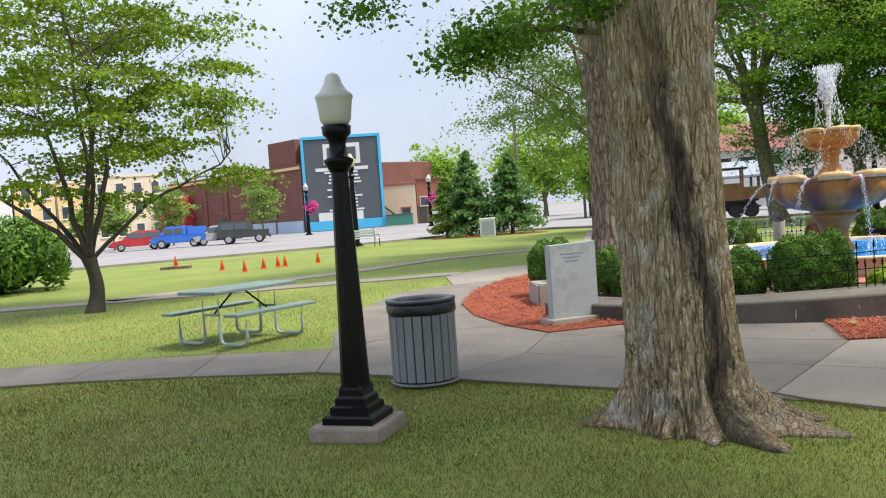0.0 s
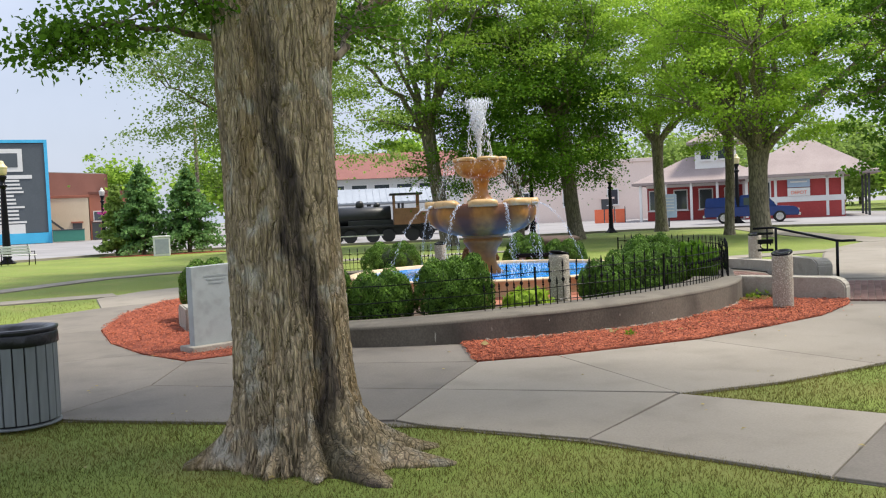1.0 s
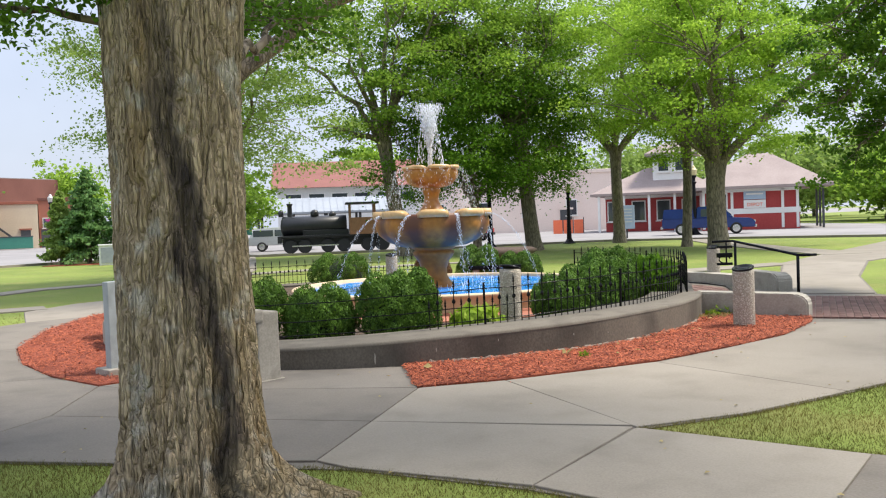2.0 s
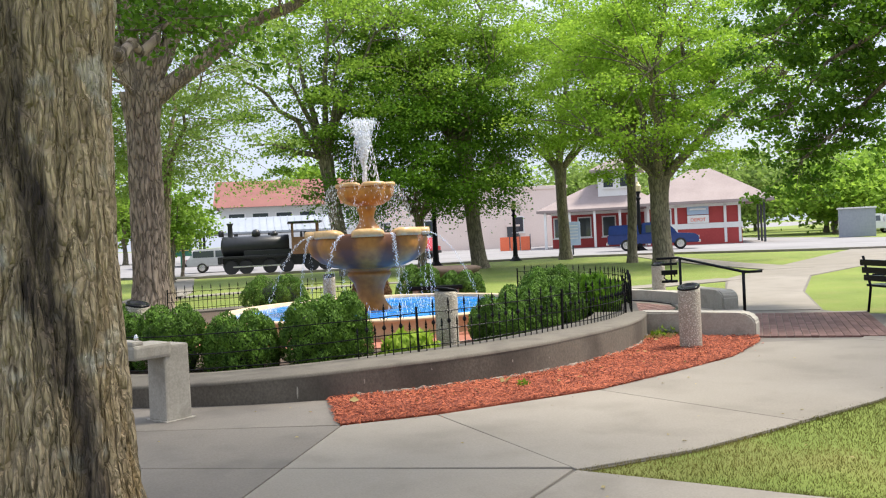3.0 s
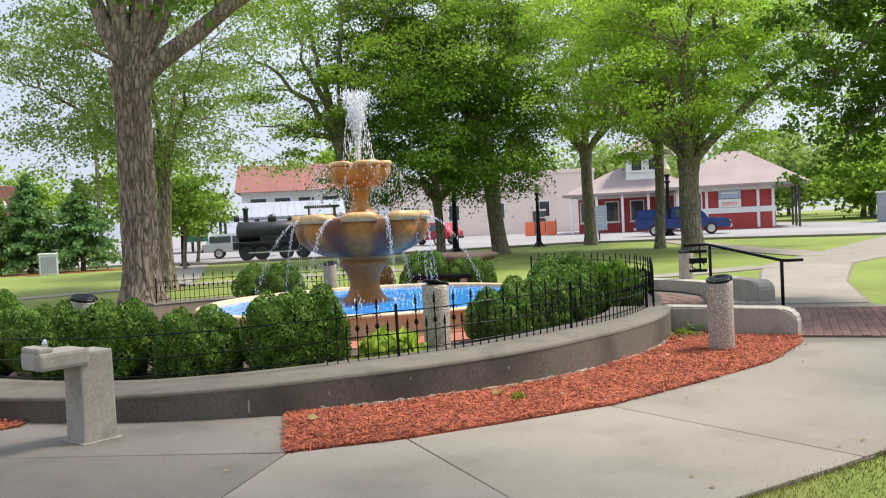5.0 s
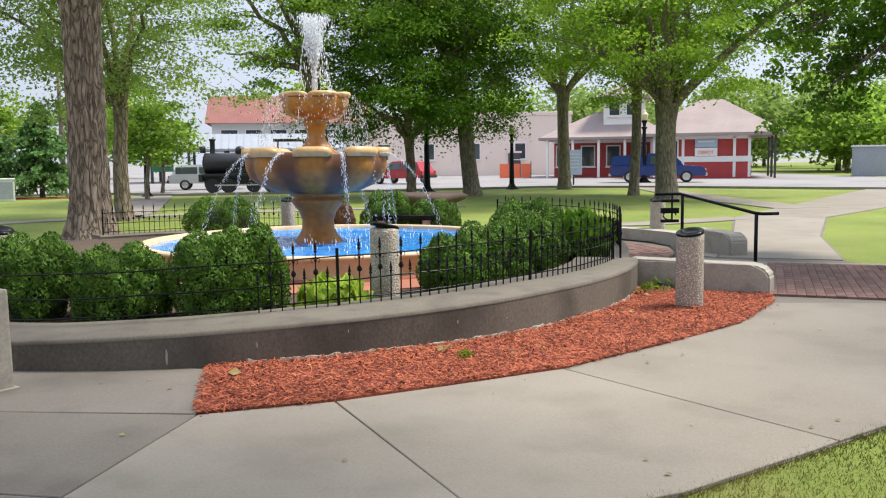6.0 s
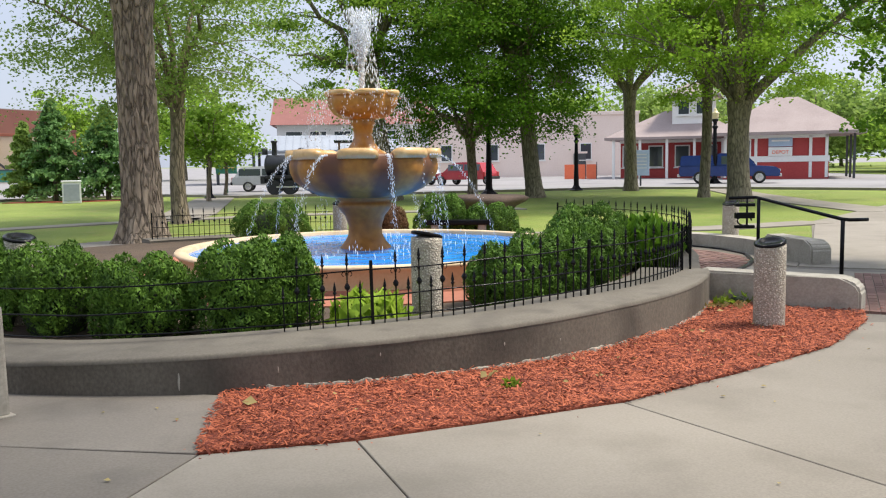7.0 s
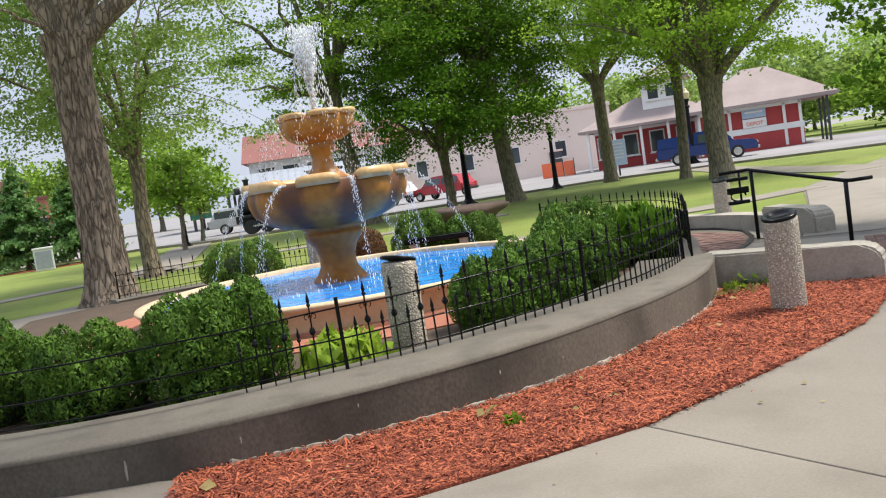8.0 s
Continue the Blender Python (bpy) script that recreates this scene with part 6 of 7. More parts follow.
hip_roof("dormer_roof", -7.9, -4.5, 5.6, 9, 6.6, 7.7, dp, M_SHINGLE, 0.5)
utility = thing("utility_cabinet", (60.9, 47.5, 0), "pale grey steel utility shelter beside the street", "cabinet", turn=-50)
box_part("body", (2.6, 2.0, 2.2), (0, 1, 1.1), M_METAL_ROOF, utility, 0.03)
box_part("lid", (2.8, 2.2, 0.12), (0, 1, 2.25), M_GREYW, utility, 0.02)


# ---- vehicles ----
def vehicle(name, at, turn, L, H, style, colours, label, category="car"):
    """Facing local +x. style: suv, pickup or jeep."""
    root = thing(name, at, label, category, turn=turn)
    paint = surface(name + "_paint", colours[0], colours[1], 6, 0.8, 0.25, 0.0, spec=0.6)
    W = 1.85
    r = 0.36 * H / 1.75
    bel = 0.56 * H
    bm = bmesh.new()
    if style == "pickup":
        low = [(-L / 2, 0.45), (-L / 2, bel + 0.04), (L / 2 - 1.45, bel + 0.05), (L / 2 - 0.25, bel - 0.03), (L / 2, bel - 0.22), (L / 2, 0.42)]
        cab = [(-0.75, bel + 0.02), (-0.68, H - 0.02), (-0.5, H), (0.95, H), (1.62, bel + 0.02)]
        topper = [(-L / 2 + 0.03, bel + 0.02), (-L / 2 + 0.12, H * 0.93), (-0.84, H * 0.95), (-0.80, bel + 0.02)]
    elif style == "jeep":
        low = [(-L / 2, 0.5), (-L / 2, bel + 0.05), (L / 2 - 0.1, bel + 0.03), (L / 2, bel - 0.1), (L / 2, 0.5)]
        cab = [(-L / 2 + 0.06, bel), (-L / 2 + 0.12, H), (0.45, H), (0.8, bel)]
        topper = None
    else:
        low = [(-L / 2, 0.4), (-L / 2 - 0.03, bel - 0.1), (-L / 2 + 0.06, bel + 0.05), (L / 2 - 1.1, bel + 0.02), (L / 2 - 0.2, bel - 0.12), (L / 2, bel - 0.3), (L / 2 - 0.02, 0.36)]
        cab = [(-L / 2 + 0.1, bel), (-L / 2 + 0.5, H * 0.97), (-0.4, H), (0.35, H * 0.98), (1.25, bel)]
        topper = None

    def slab_of(outline, w0, w1):
        bmx = bmesh.new()
        zs = [z for _, z in outline]
        f = lambda z: w0 + (w1 - w0) * (z - min(zs)) / (max(zs) - min(zs))
        l = [bmx.verts.new((x, -f(z) / 2, z)) for x, z in outline]
        rr = [bmx.verts.new((x, f(z) / 2, z)) for x, z in outline]
        bmx.faces.new(l)
        bmx.faces.new(rr[::-1])
        for i in range(len(outline)):
            j = (i + 1) % len(outline)
            bmx.faces.new((l[i], l[j], rr[j], rr[i]))
        bmesh.ops.bevel(bmx, geom=bmx.edges[:], offset=0.05, segments=2, affect="EDGES")
        return bmx

    bm.free()
    part("body", slab_of(low, W, W), paint, root)
    part("cabin", slab_of(cab, W - 0.1, W - 0.36), paint, root)
    if topper:
        part("canopy", slab_of(topper, W - 0.1, W - 0.24), paint, root)
    xs = [p[0] for p in cab]
    gl = (H - bel) * 0.62
    z = bel + (H - bel) * 0.47
    x0, x1 = min(xs) + 0.3, max(xs) - 0.45
    mid = (x0 + x1) / 2
    for s in (-1, 1):
        y = s * ((W - 0.26) / 2 + 0.01)
        for a, b in ((x0, mid - 0.05), (mid + 0.05, x1)):
            box_part("side_window", (b - a, 0.06, gl), ((a + b) / 2, y, z), M_GLASS, root, 0.02, turn=Matrix.Rotation(radians(s * 11), 4, "X"))
        box_part("headlight", (0.1, 0.32, 0.14), (L / 2 - 0.02, s * 0.66, bel - 0.24), M_GLOBE, root, 0.02)
        box_part("tail_light", (0.08, 0.2, 0.28), (-L / 2, s * 0.76, bel - 0.12), M_DEPOT_RED, root, 0.02)
        for x in (-L * 0.29, L * 0.30):
            bmw = bmesh.new()
            add_lathe(bmw, [(r * 0.6, -0.11), (r * 0.95, -0.11), (r, -0.06), (r, 0.06), (r * 0.95, 0.11), (r * 0.6, 0.11)], 20)
            bmesh.ops.rotate(bmw, matrix=Matrix.Rotation(radians(90), 3, "X"), verts=bmw.verts[:])
            bmesh.ops.translate(bmw, vec=(x, s * 0.84, r), verts=bmw.verts[:])
            wh = part("wheel", bmw, M_RUBBER, root, smooth=True)
            bmw = bmesh.new()
            add_lathe(bmw, [(r * 0.1, -0.115), (r * 0.62, -0.115), (r * 0.64, 0.115), (r * 0.1, 0.12)], 14)
            bmesh.ops.rotate(bmw, matrix=Matrix.Rotation(radians(90), 3, "X"), verts=bmw.verts[:])
            bmesh.ops.translate(bmw, vec=(x, s * 0.845, r), verts=bmw.verts[:])
            part("rim", bmw, M_CHROME, wh)
    for s in (-1, 1):
        box_part("bumper", (0.16, W - 0.1, 0.18), (s * (L / 2 + 0.02), 0, 0.5), M_CHROME if style == "pickup" else M_RUBBER, root, 0.03)
    box_part("windscreen", (0.06, W - 0.5, gl), (max(xs) - 0.33, 0, z), M_GLASS, root, 0.02, turn=Matrix.Rotation(radians(-48), 4, "Y"))
    return root


vehicle("pickup_truck", (40.6, 47.6, 0), -40, 5.9, 1.85, "pickup", ((0.012, 0.03, 0.14), (0.018, 0.045, 0.19)), "dark blue pickup truck with a bed topper on the street", "truck")
vehicle("suv", (-25.4, 76.5, 0), 200, 4.6, 1.7, "suv", ((0.35, 0.02, 0.03), (0.45, 0.03, 0.04)), "red sport utility car parked beyond the lawn")
vehicle("pickup_truck", (-21.6, 76.0, 0), 185, 4.6, 1.85, "pickup", ((0.02, 0.12, 0.5), (0.03, 0.17, 0.6)), "bright blue pickup truck parked beyond the lawn", "truck")
vehicle("suv", (-18.6, 76.6, 0), 200, 4.0, 1.7, "suv", ((0.3, 0.31, 0.33), (0.4, 0.41, 0.43)), "grey sport utility car parked beyond the lawn")
vehicle("jeep", (-15.9, 75.2, 0), 8, 4.3, 1.9, "jeep", ((0.03, 0.04, 0.035), (0.05, 0.06, 0.055)), "dark green boxy off-road car parked beyond the lawn")
vehicle("suv", (27.5, 58.5, 0), 120, 4.4, 1.55, "suv", ((0.3, 0.015, 0.025), (0.4, 0.025, 0.03)), "dark red car parked by the pale hall")
vehicle("suv", (24.6, 61.5, 0), 120, 4.4, 1.5, "suv", ((0.45, 0.45, 0.46), (0.55, 0.55, 0.56)), "silver car parked by the pale hall")
vehicle("pickup_truck", (70.5, 53.5, 0), 150, 5.2, 1.75, "pickup", ((0.6, 0.6, 0.6), (0.7, 0.7, 0.7)), "white pickup truck across the far street", "truck")
vehicle("suv", (14.0, 57.0, 0), -15, 4.4, 1.5, "suv", ((0.45, 0.46, 0.48), (0.55, 0.56, 0.58)), "silver car beside the locomotive")

# ---- locomotive ----
lo = thing("steam_locomotive", (15.4, 49.6, 0), "small black steam locomotive with a brown wooden cab", "locomotive", turn=164)
M_LOCO = surface("black_locomotive_paint", (0.010, 0.011, 0.013), (0.025, 0.026, 0.03), 12, 2, 0.4, 0.1, 0.004)
M_WOOD = surface("varnished_wood_board", (0.22, 0.11, 0.05), (0.34, 0.18, 0.09), 14, 2, 0.6, 0.15, 0.004)


def lying(profile, at, sides=24):
    bm = bmesh.new()
    add_lathe(bm, profile, sides)
    bmesh.ops.rotate(bm, matrix=Matrix.Rotation(radians(90), 3, "Y"), verts=bm.verts[:])
    bmesh.ops.translate(bm, vec=at, verts=bm.verts[:])
    return bm


part("boiler", lying([(0.50, 0), (0.55, 0.05), (0.55, 3.6), (0.5, 3.65)], (-0.6, 0, 1.55)), M_LOCO, lo, smooth=True)
part("smokebox_door", lying([(0.40, 0), (0.38, 0.05), (0.1, 0.1)], (3.05, 0, 1.55)), M_LOCO, lo, smooth=True)
lathe_part("chimney", [(0.16, 2.05), (0.14, 2.1), (0.13, 2.7), (0.18, 2.78), (0.18, 2.84)], M_LOCO, lo, 18, (2.6, 0, 0))
lathe_part("dome", [(0.24, 2.0), (0.24, 2.3), (0.16, 2.42), (0.04, 2.46)], M_LOCO, lo, 18, (1.2, 0, 0))
lathe_part("sand_dome", [(0.2, 2.0), (0.2, 2.2), (0.1, 2.32)], M_LOCO, lo, 18, (0.2, 0, 0))
lathe_part("headlamp", [(0.14, 2.1), (0.15, 2.14), (0.15, 2.4), (0.08, 2.46)], M_LOCO, lo, 14, (3.1, 0, 0))
box_part("frame", (5.9, 0.9, 0.55), (0.1, 0, 0.66), M_LOCO, lo, 0.03)
box_part("ash_pan", (2.6, 1.2, 0.5), (0.6, 0, 1.05), M_LOCO, lo, 0.03)
box_part("running_board", (6.2, 1.7, 0.12), (0.1, 0, 0.95), M_LOCO, lo, 0.02)
box_part("cab", (1.5, 1.8, 0.95), (-1.5, 0, 1.45), M_WOOD, lo, 0.02, "brown wooden cab side")
for x in (-2.2, -0.8):
    for y in (-0.8, 0.8):
        box_part("cab_post", (0.1, 0.1, 0.8), (x, y, 2.3), M_WOOD, lo)
box_part("cab_roof", (1.9, 2.0, 0.12), (-1.5, 0, 2.74), M_LOCO, lo, 0.04)
box_part("tender", (1.2, 1.6, 0.7), (-2.7, 0, 1.35), M_WOOD, lo, 0.02)
box_part("pilot_beam", (0.2, 1.9, 0.4), (3.2, 0, 0.8), M_LOCO, lo, 0.02)
for x in (2.6, 1.8, 0.5, -0.4, -1.8, -2.6):
    for s in (-1, 1):
        bm = bmesh.new()
        add_lathe(bm, [(0.1, -0.06), (0.36, -0.06), (0.40, -0.02), (0.40, 0.05), (0.1, 0.06)], 18)
        bmesh.ops.rotate(bm, matrix=Matrix.Rotation(radians(90), 3, "X"), verts=bm.verts[:])
        bmesh.ops.translate(bm, vec=(x, s * 0.7, 0.4), verts=bm.verts[:])
        part("wheel", bm, M_LOCO, lo)
for s in (-0.7, 0.7):
    box_part("side_rod", (2.6, 0.06, 0.08), (1.2, s * 1.14, 0.42), M_CHROME, lo)


# ---- cones, boxes, benches ----
def cone(at):
    root = thing("traffic_cone", at, "orange traffic cone standing on the lawn", "traffic cone", "cones on the lawn")
    box_part("foot", (0.22, 0.22, 0.025), (0, 0, 0.012), M_CONE, root, 0.008)
    lathe_part("body", [(0.09, 0.02), (0.022, 0.40), (0.018, 0.415)], M_CONE, root, 16)
    return root


first = cone((-10.75, 36.2, 0.10))
for x, y in ((-7.98, 32.4), (-6.68, 30.1), (-6.27, 31.4), (-5.84, 31.9), (-5.58, 31.9), (-4.48, 32.7)):
    copy_thing(first, pose(x, y, -0.02))
pv = thing("paver_stack", (-10.75, 36.2, -0.02), "low stack of reddish pavers under a cone", "pavers")
for k in range(4):
    box_part("paver", (0.28, 0.5, 0.11), (-0.45 + 0.3 * k, 0, 0.055), M_BRICK, pv, 0.01)

eb = thing("electrical_box", (2.95, 47.3, 0), "pale grey electrical box on the lawn", "electrical box")
box_part("body", (0.8, 0.6, 0.95), (0, 0, 0.46), M_GREYW, eb, 0.02)
box_part("lid", (0.86, 0.66, 0.08), (0, 0, 0.97), M_GREYW, eb, 0.02)
box_part("door", (0.66, 0.03, 0.75), (0, -0.31, 0.47), M_METAL_ROOF, eb, 0.005)


def bench(at, turn, label, seat_m):
    root = thing("park_bench", at, label, "bench", turn=turn)
    for k in range(4):
        box_part("seat_slat", (1.6, 0.09, 0.04), (0, -0.16 + 0.11 * k, 0.45), seat_m, root, 0.008)
    for k in range(3):
        box_part("back_slat", (1.6, 0.04, 0.10), (0, 0.24 + 0.03 * k, 0.58 + 0.13 * k), seat_m, root, 0.008)
    for x in (-0.7, 0.7):
        tube_part("leg", [(x, -0.22, 0.0), (x, -0.2, 0.42), (x, -0.2, 0.62), (x, 0.16, 0.62)], 0.022, M_BLACK, root, 8)
        tube_part("leg", [(x, 0.26, 0.0), (x, 0.2, 0.42), (x, 0.32, 0.95)], 0.022, M_BLACK, root, 8)
    return root


bench((-3.5, 45.0, 0), 150, "white slatted bench on the lawn facing the street", M_GREYW)
bench((14.2, 10.6, 0), 70, "black iron bench beside the brick paving", M_BLACK)
sgn = thing("information_sign", (34.0, 47.5, 0), "blue and white information board on a post", "sign", turn=-38)
box_part("board", (1.0, 0.08, 1.5), (0, 0, 1.35), M_BLUE_BASE, sgn, 0.02)
box_part("post", (0.1, 0.1, 1.0), (0, 0.06, 0.5), M_DOOR, sgn)
for k in range(5):
    box_part("text_bar", (0.7, 0.02, 0.06), (0, -0.05, 1.85 - 0.2 * k), M_GREYW, sgn)
sb = thing("stone_bench", (9.55, 18.25, 0), "black stone slab bench behind the basin", "bench", turn=-30)
box_part("seat", (1.15, 0.34, 0.09), (0, 0, 0.52), M_BLACK, sb, 0.015)
for x in (-0.42, 0.42):
    box_part("leg", (0.14, 0.28, 0.48), (x, 0, 0.24), M_WALL_PALE, sb, 0.015)
mk = thing("historical_marker", (11.2, 55.8, 0), "green and gold roadside marker on a post", "sign", turn=-10)
box_part("post", (0.12, 0.12, 1.2), (0, 0, 0.6), M_GREENBOX, mk)
box_part("plate", (1.2, 0.1, 1.2), (0, 0, 1.7), M_GREENBOX, mk, 0.03)
for k in range(4):
    box_part("text_bar", (0.9, 0.02, 0.06), (0, -0.06, 2.05 - 0.2 * k), M_YELLOW, mk)
bn = thing("barrier_net", (41.0, 67.5, 0), "orange plastic barrier fence by the pale hall", "barrier", turn=-30)
for k in range(3):
    box_part("panel", (0.8, 0.06, 1.2), (0.9 * k, 0, 0.6), M_ORANGE, bn)
    box_part("stake", (0.07, 0.1, 1.4), (0.9 * k + 0.44, 0, 0.7), M_DOOR, bn)

M_PINK = leaf_mat("pink_petunia", (0.45, 0.05, 0.22), (0.75, 0.15, 0.42), 0.3)
for x, y in ((-12.6, 92), (0.25, 92)):
    p = lamp_post((x, y, 0), 5.4, "black street lamp carrying a pink flower basket", footing=False)
    v, f = leaf_arrays(np.random.default_rng(3), np.random.default_rng(4).normal(size=(500, 3)) * 0.28 + np.array((0.5, 0, 2.9)), 0.25, 0.2)
    tagged(grid_part("flower_basket", v, f, M_PINK, p, "ball of pink flowers"), kind="stuff")
    tube_part("basket_arm", [(0, 0, 3.3), (0.5, 0, 3.3), (0.5, 0, 2.9)], 0.03, M_BLACK, p, 6)
for x, y, h in ((6.2, 60.5, 8.5), (-33.5, 80, 6.5)):
    up = thing("utility_pole", (x, y, 0), "grey wooden utility pole by the street", "utility pole")
    lathe_part("pole", [(0.16, 0), (0.12, h * 0.6), (0.1, h)], M_BARK, up, 10)
    box_part("crossarm", (1.6, 0.1, 0.12), (0, 0, h - 0.6), M_BARK, up)
dm = thing("dumpster", (-3.6, 112, 0), "green steel dumpster behind the cream building", "dumpster")
box_part("body", (3.4, 1.8, 1.3), (0, 0, 0.75), M_GREENBOX, dm, 0.04)
box_part("lid", (3.5, 1.9, 0.12), (0, 0, 1.45), M_DOOR, dm, 0.03)
M_ROCK = surface("brown_boulder_stone", (0.05, 0.033, 0.026), (0.12, 0.08, 0.062), 14, 1.5, 0.9, 0.5, 0.03)
rb = thing("planter_rock", (14.3, 27.2, 0), "rough brown boulder seat under the maple", "boulder")
lathe_part("stone", [(0.8, 0.0), (0.9, 0.28), (1.1, 0.4), (1.15, 0.52), (0.95, 0.6), (0.2, 0.62)], M_ROCK, rb, 18, wobble=lambda a, z: 1 + 0.15 * math.sin(3 * a + 4 * z))

# ---- weeds and wall marks ----
for k, (x, y, s) in enumerate(((7.7, 10.42, 0.20), (7.45, 10.33, 0.12), (9.75, 11.25, 0.22), (9.5, 11.2, 0.16), (9.95, 11.1, 0.18), (5.2, 10.0, 0.10), (6.0, 9.2, 0.08))):
    shrub((x, y, 0.02), s, s * 0.6, 300 + k, "small leafy weed at the foot of the wall", 6, M_LEAF_YOUNG, 0.05, 60, 0.4, "weed", s * 0.25)
for k, (a, h0, w, hh) in enumerate(((-110.5, 0.10, 0.022, 0.13), (-103, 0.16, 0.014, 0.05), (-84, 0.2, 0.02, 0.03), (-95, 0.22, 0.012, 0.03), (-78, 0.17, 0.015, 0.02))):
    mk = thing("wall_mark", front_at(FRONT_R + 0.004, a, h0), "white mineral streak on the ring wall", "stain", turn=a)
    bm = bmesh.new()
    rim = [bm.verts.new((0.003, w * 0.5 * math.cos(q) * (0.7 + 0.5 * noise.noise((q, k, 0))), hh * 0.5 * math.sin(q))) for q in np.linspace(0, 2 * math.pi, 15)[:-1]]
    tip = bm.verts.new((0.006, 0, 0))
    for p, q in zip(rim, rim[1:] + rim[:1]):
        bm.faces.new((p, q, tip))
    part("streak", bm, M_WALL_PALE, mk)

# ---- litter of leaves on ground ----
rng_l = np.random.default_rng(77)
pts = np.stack((rng_l.uniform(-6, 9.5, 170), rng_l.uniform(2.0, 11.4, 170), np.full(170, 0.014)), 1)
M_DEAD = leaf_mat("fallen_leaf", (0.20, 0.15, 0.05), (0.46, 0.38, 0.17), 0.2)
v, f = leaf_arrays(rng_l, pts, 0.036, 0.9)
big = np.array([(5.93, 9.50), (5.99, 9.47), (6.04, 9.53), (8.3, 10.15), (8.36, 10.1), (7.2, 9.45), (4.25, 9.5), (9.4, 10.2), (7.75, 10.3), (8.8, 9.6)])
v2, f2 = leaf_arrays(rng_l, np.column_stack((big, np.full(len(big), 0.06))), 0.09, 0.7)
dry = np.column_stack((rng_l.normal(9.42, 0.22, 60), rng_l.normal(11.12, 0.14, 60), np.full(60, 0.07)))
chip = np.column_stack((rng_l.uniform(4.4, 9.6, 70), rng_l.uniform(9.0, 10.4, 70), np.full(70, 0.055)))
chip = chip[inside(MULCH_FRONT, chip[:, 0], chip[:, 1])]
v, f = joined(((v, f), (v2, f2), leaf_arrays(rng_l, dry, 0.06, 0.4), leaf_arrays(rng_l, chip, 0.03, 0.7)))
tagged(grid_part("fallen_leaves", v, f, M_DEAD), "scattered dry fallen leaves on lawn and paving", "leaf litter", kind="stuff")


# ---- grass blades ----
def grass(name, x0, x1, y0, y1, count, seed, hgt, keep):
    rng = np.random.default_rng(seed)
    x, y = rng.uniform(x0, x1, count), rng.uniform(y0, y1, count)
    ok = keep(x + rng.normal(0, 0.022, count), y + rng.normal(0, 0.022, count))
    ok &= rng.uniform(0, 1, count) < np.clip(np.minimum(np.minimum(x - x0, x1 - x), np.minimum(y - y0, y1 - y)) / 1.6, 0, 1)
    x, y = x[ok], y[ok]
    n = len(x)
    tuft = 0.6 + 0.6 * np.sin(x * 3.1 + np.sin(y * 2.3)) * np.sin(y * 2.7 + 1)
    h = hgt * rng.uniform(0.5, 1.3, n) * (0.85 + 0.3 * tuft)
    a, w = rng.uniform(0, 2 * math.pi, n), rng.uniform(0.0013, 0.0027, n) * (1 + 0.05 * np.maximum(0, y))
    lean = rng.normal(size=(n, 2)) * 0.5 * h[:, None]
    z = np.full(n, -0.022)
    s = np.stack((np.cos(a) * w, np.sin(a) * w), 1)
    b = np.stack((x, y), 1)
    v = np.stack((np.column_stack((b - s, z)), np.column_stack((b + s, z)), np.column_stack((b + lean, z + h))), 1).reshape(-1, 3)
    return tagged(grid_part(name, v, np.arange(3 * n).reshape(-1, 3), M_BLADE), "short mown grass blades", "grass", kind="stuff")


def on_lawn(x, y):
    ok = ~inside(PLAZA, x, y) & ~inside(WALK, x, y)
    for nm, line, w in PATHS:
        for (ax, ay), (bx, by) in zip(line, line[1:]):
            q = np.clip(((x - ax) * (bx - ax) + (y - ay) * (by - ay)) / ((bx - ax) ** 2 + (by - ay) ** 2), 0, 1)
            ok &= np.hypot(x - ax - q * (bx - ax), y - ay - q * (by - ay)) > w / 2
    return ok & ~(((x + 1.0) ** 2 + (y - 6.52) ** 2) < 0.09) & ~(((x - 1.4) ** 2 + (y - 6.12) ** 2) < 0.2)


grass("grass_near", -8.0, 5.6, -0.2, 11.0, 460000, 1, 0.030, on_lawn)
grass("grass_island", 4.0, 13.6, -0.8, 8.4, 270000, 2, 0.028, lambda x, y: on_lawn(x, y) & (x > 3.2 + 0.6 * (7 - y)))
grass("grass_table", -14.0, 4.0, 10.8, 32.0, 150000, 3, 0.04, lambda x, y: on_lawn(x, y) & (np.random.default_rng(8).uniform(0, 1, len(x)) < 1.1 - (y - 10.8) / 11.0) & ~inside(MULCH_SIDE, x, y))

def grass_fringe(name, edges, seed):
    """Longer blades that lean over the rim of the paving."""
    rng = np.random.default_rng(seed)
    v = []
    for (ax, ay), (bx, by) in edges:
        L = math.hypot(bx - ax, by - ay)
        n = int(L * 520)
        t, off = rng.uniform(0, 1, n), rng.normal(0, 0.022, n) + 0.02 * np.sin(rng.uniform(0, 6) + np.linspace(0, L * 5, n))
        x, y = ax + (bx - ax) * t - (by - ay) / L * off, ay + (by - ay) * t + (bx - ax) / L * off
        h, a = rng.uniform(0.018, 0.042, n), rng.uniform(0, 2 * math.pi, n)
        q = np.stack((np.cos(a), np.sin(a)), 1) * 0.0025
        b = np.stack((x, y), 1)
        z = np.full(n, -0.02)
        v.append(np.stack((np.column_stack((b - q, z)), np.column_stack((b + q, z)), np.column_stack((b + rng.normal(size=(n, 2)) * 0.02, z + h))), 1).reshape(-1, 3))
    v = np.concatenate(v)
    return tagged(grid_part(name, v, np.arange(len(v)).reshape(-1, 3), M_BLADE), "grass leaning over the edge of the paving", "grass", kind="stuff")


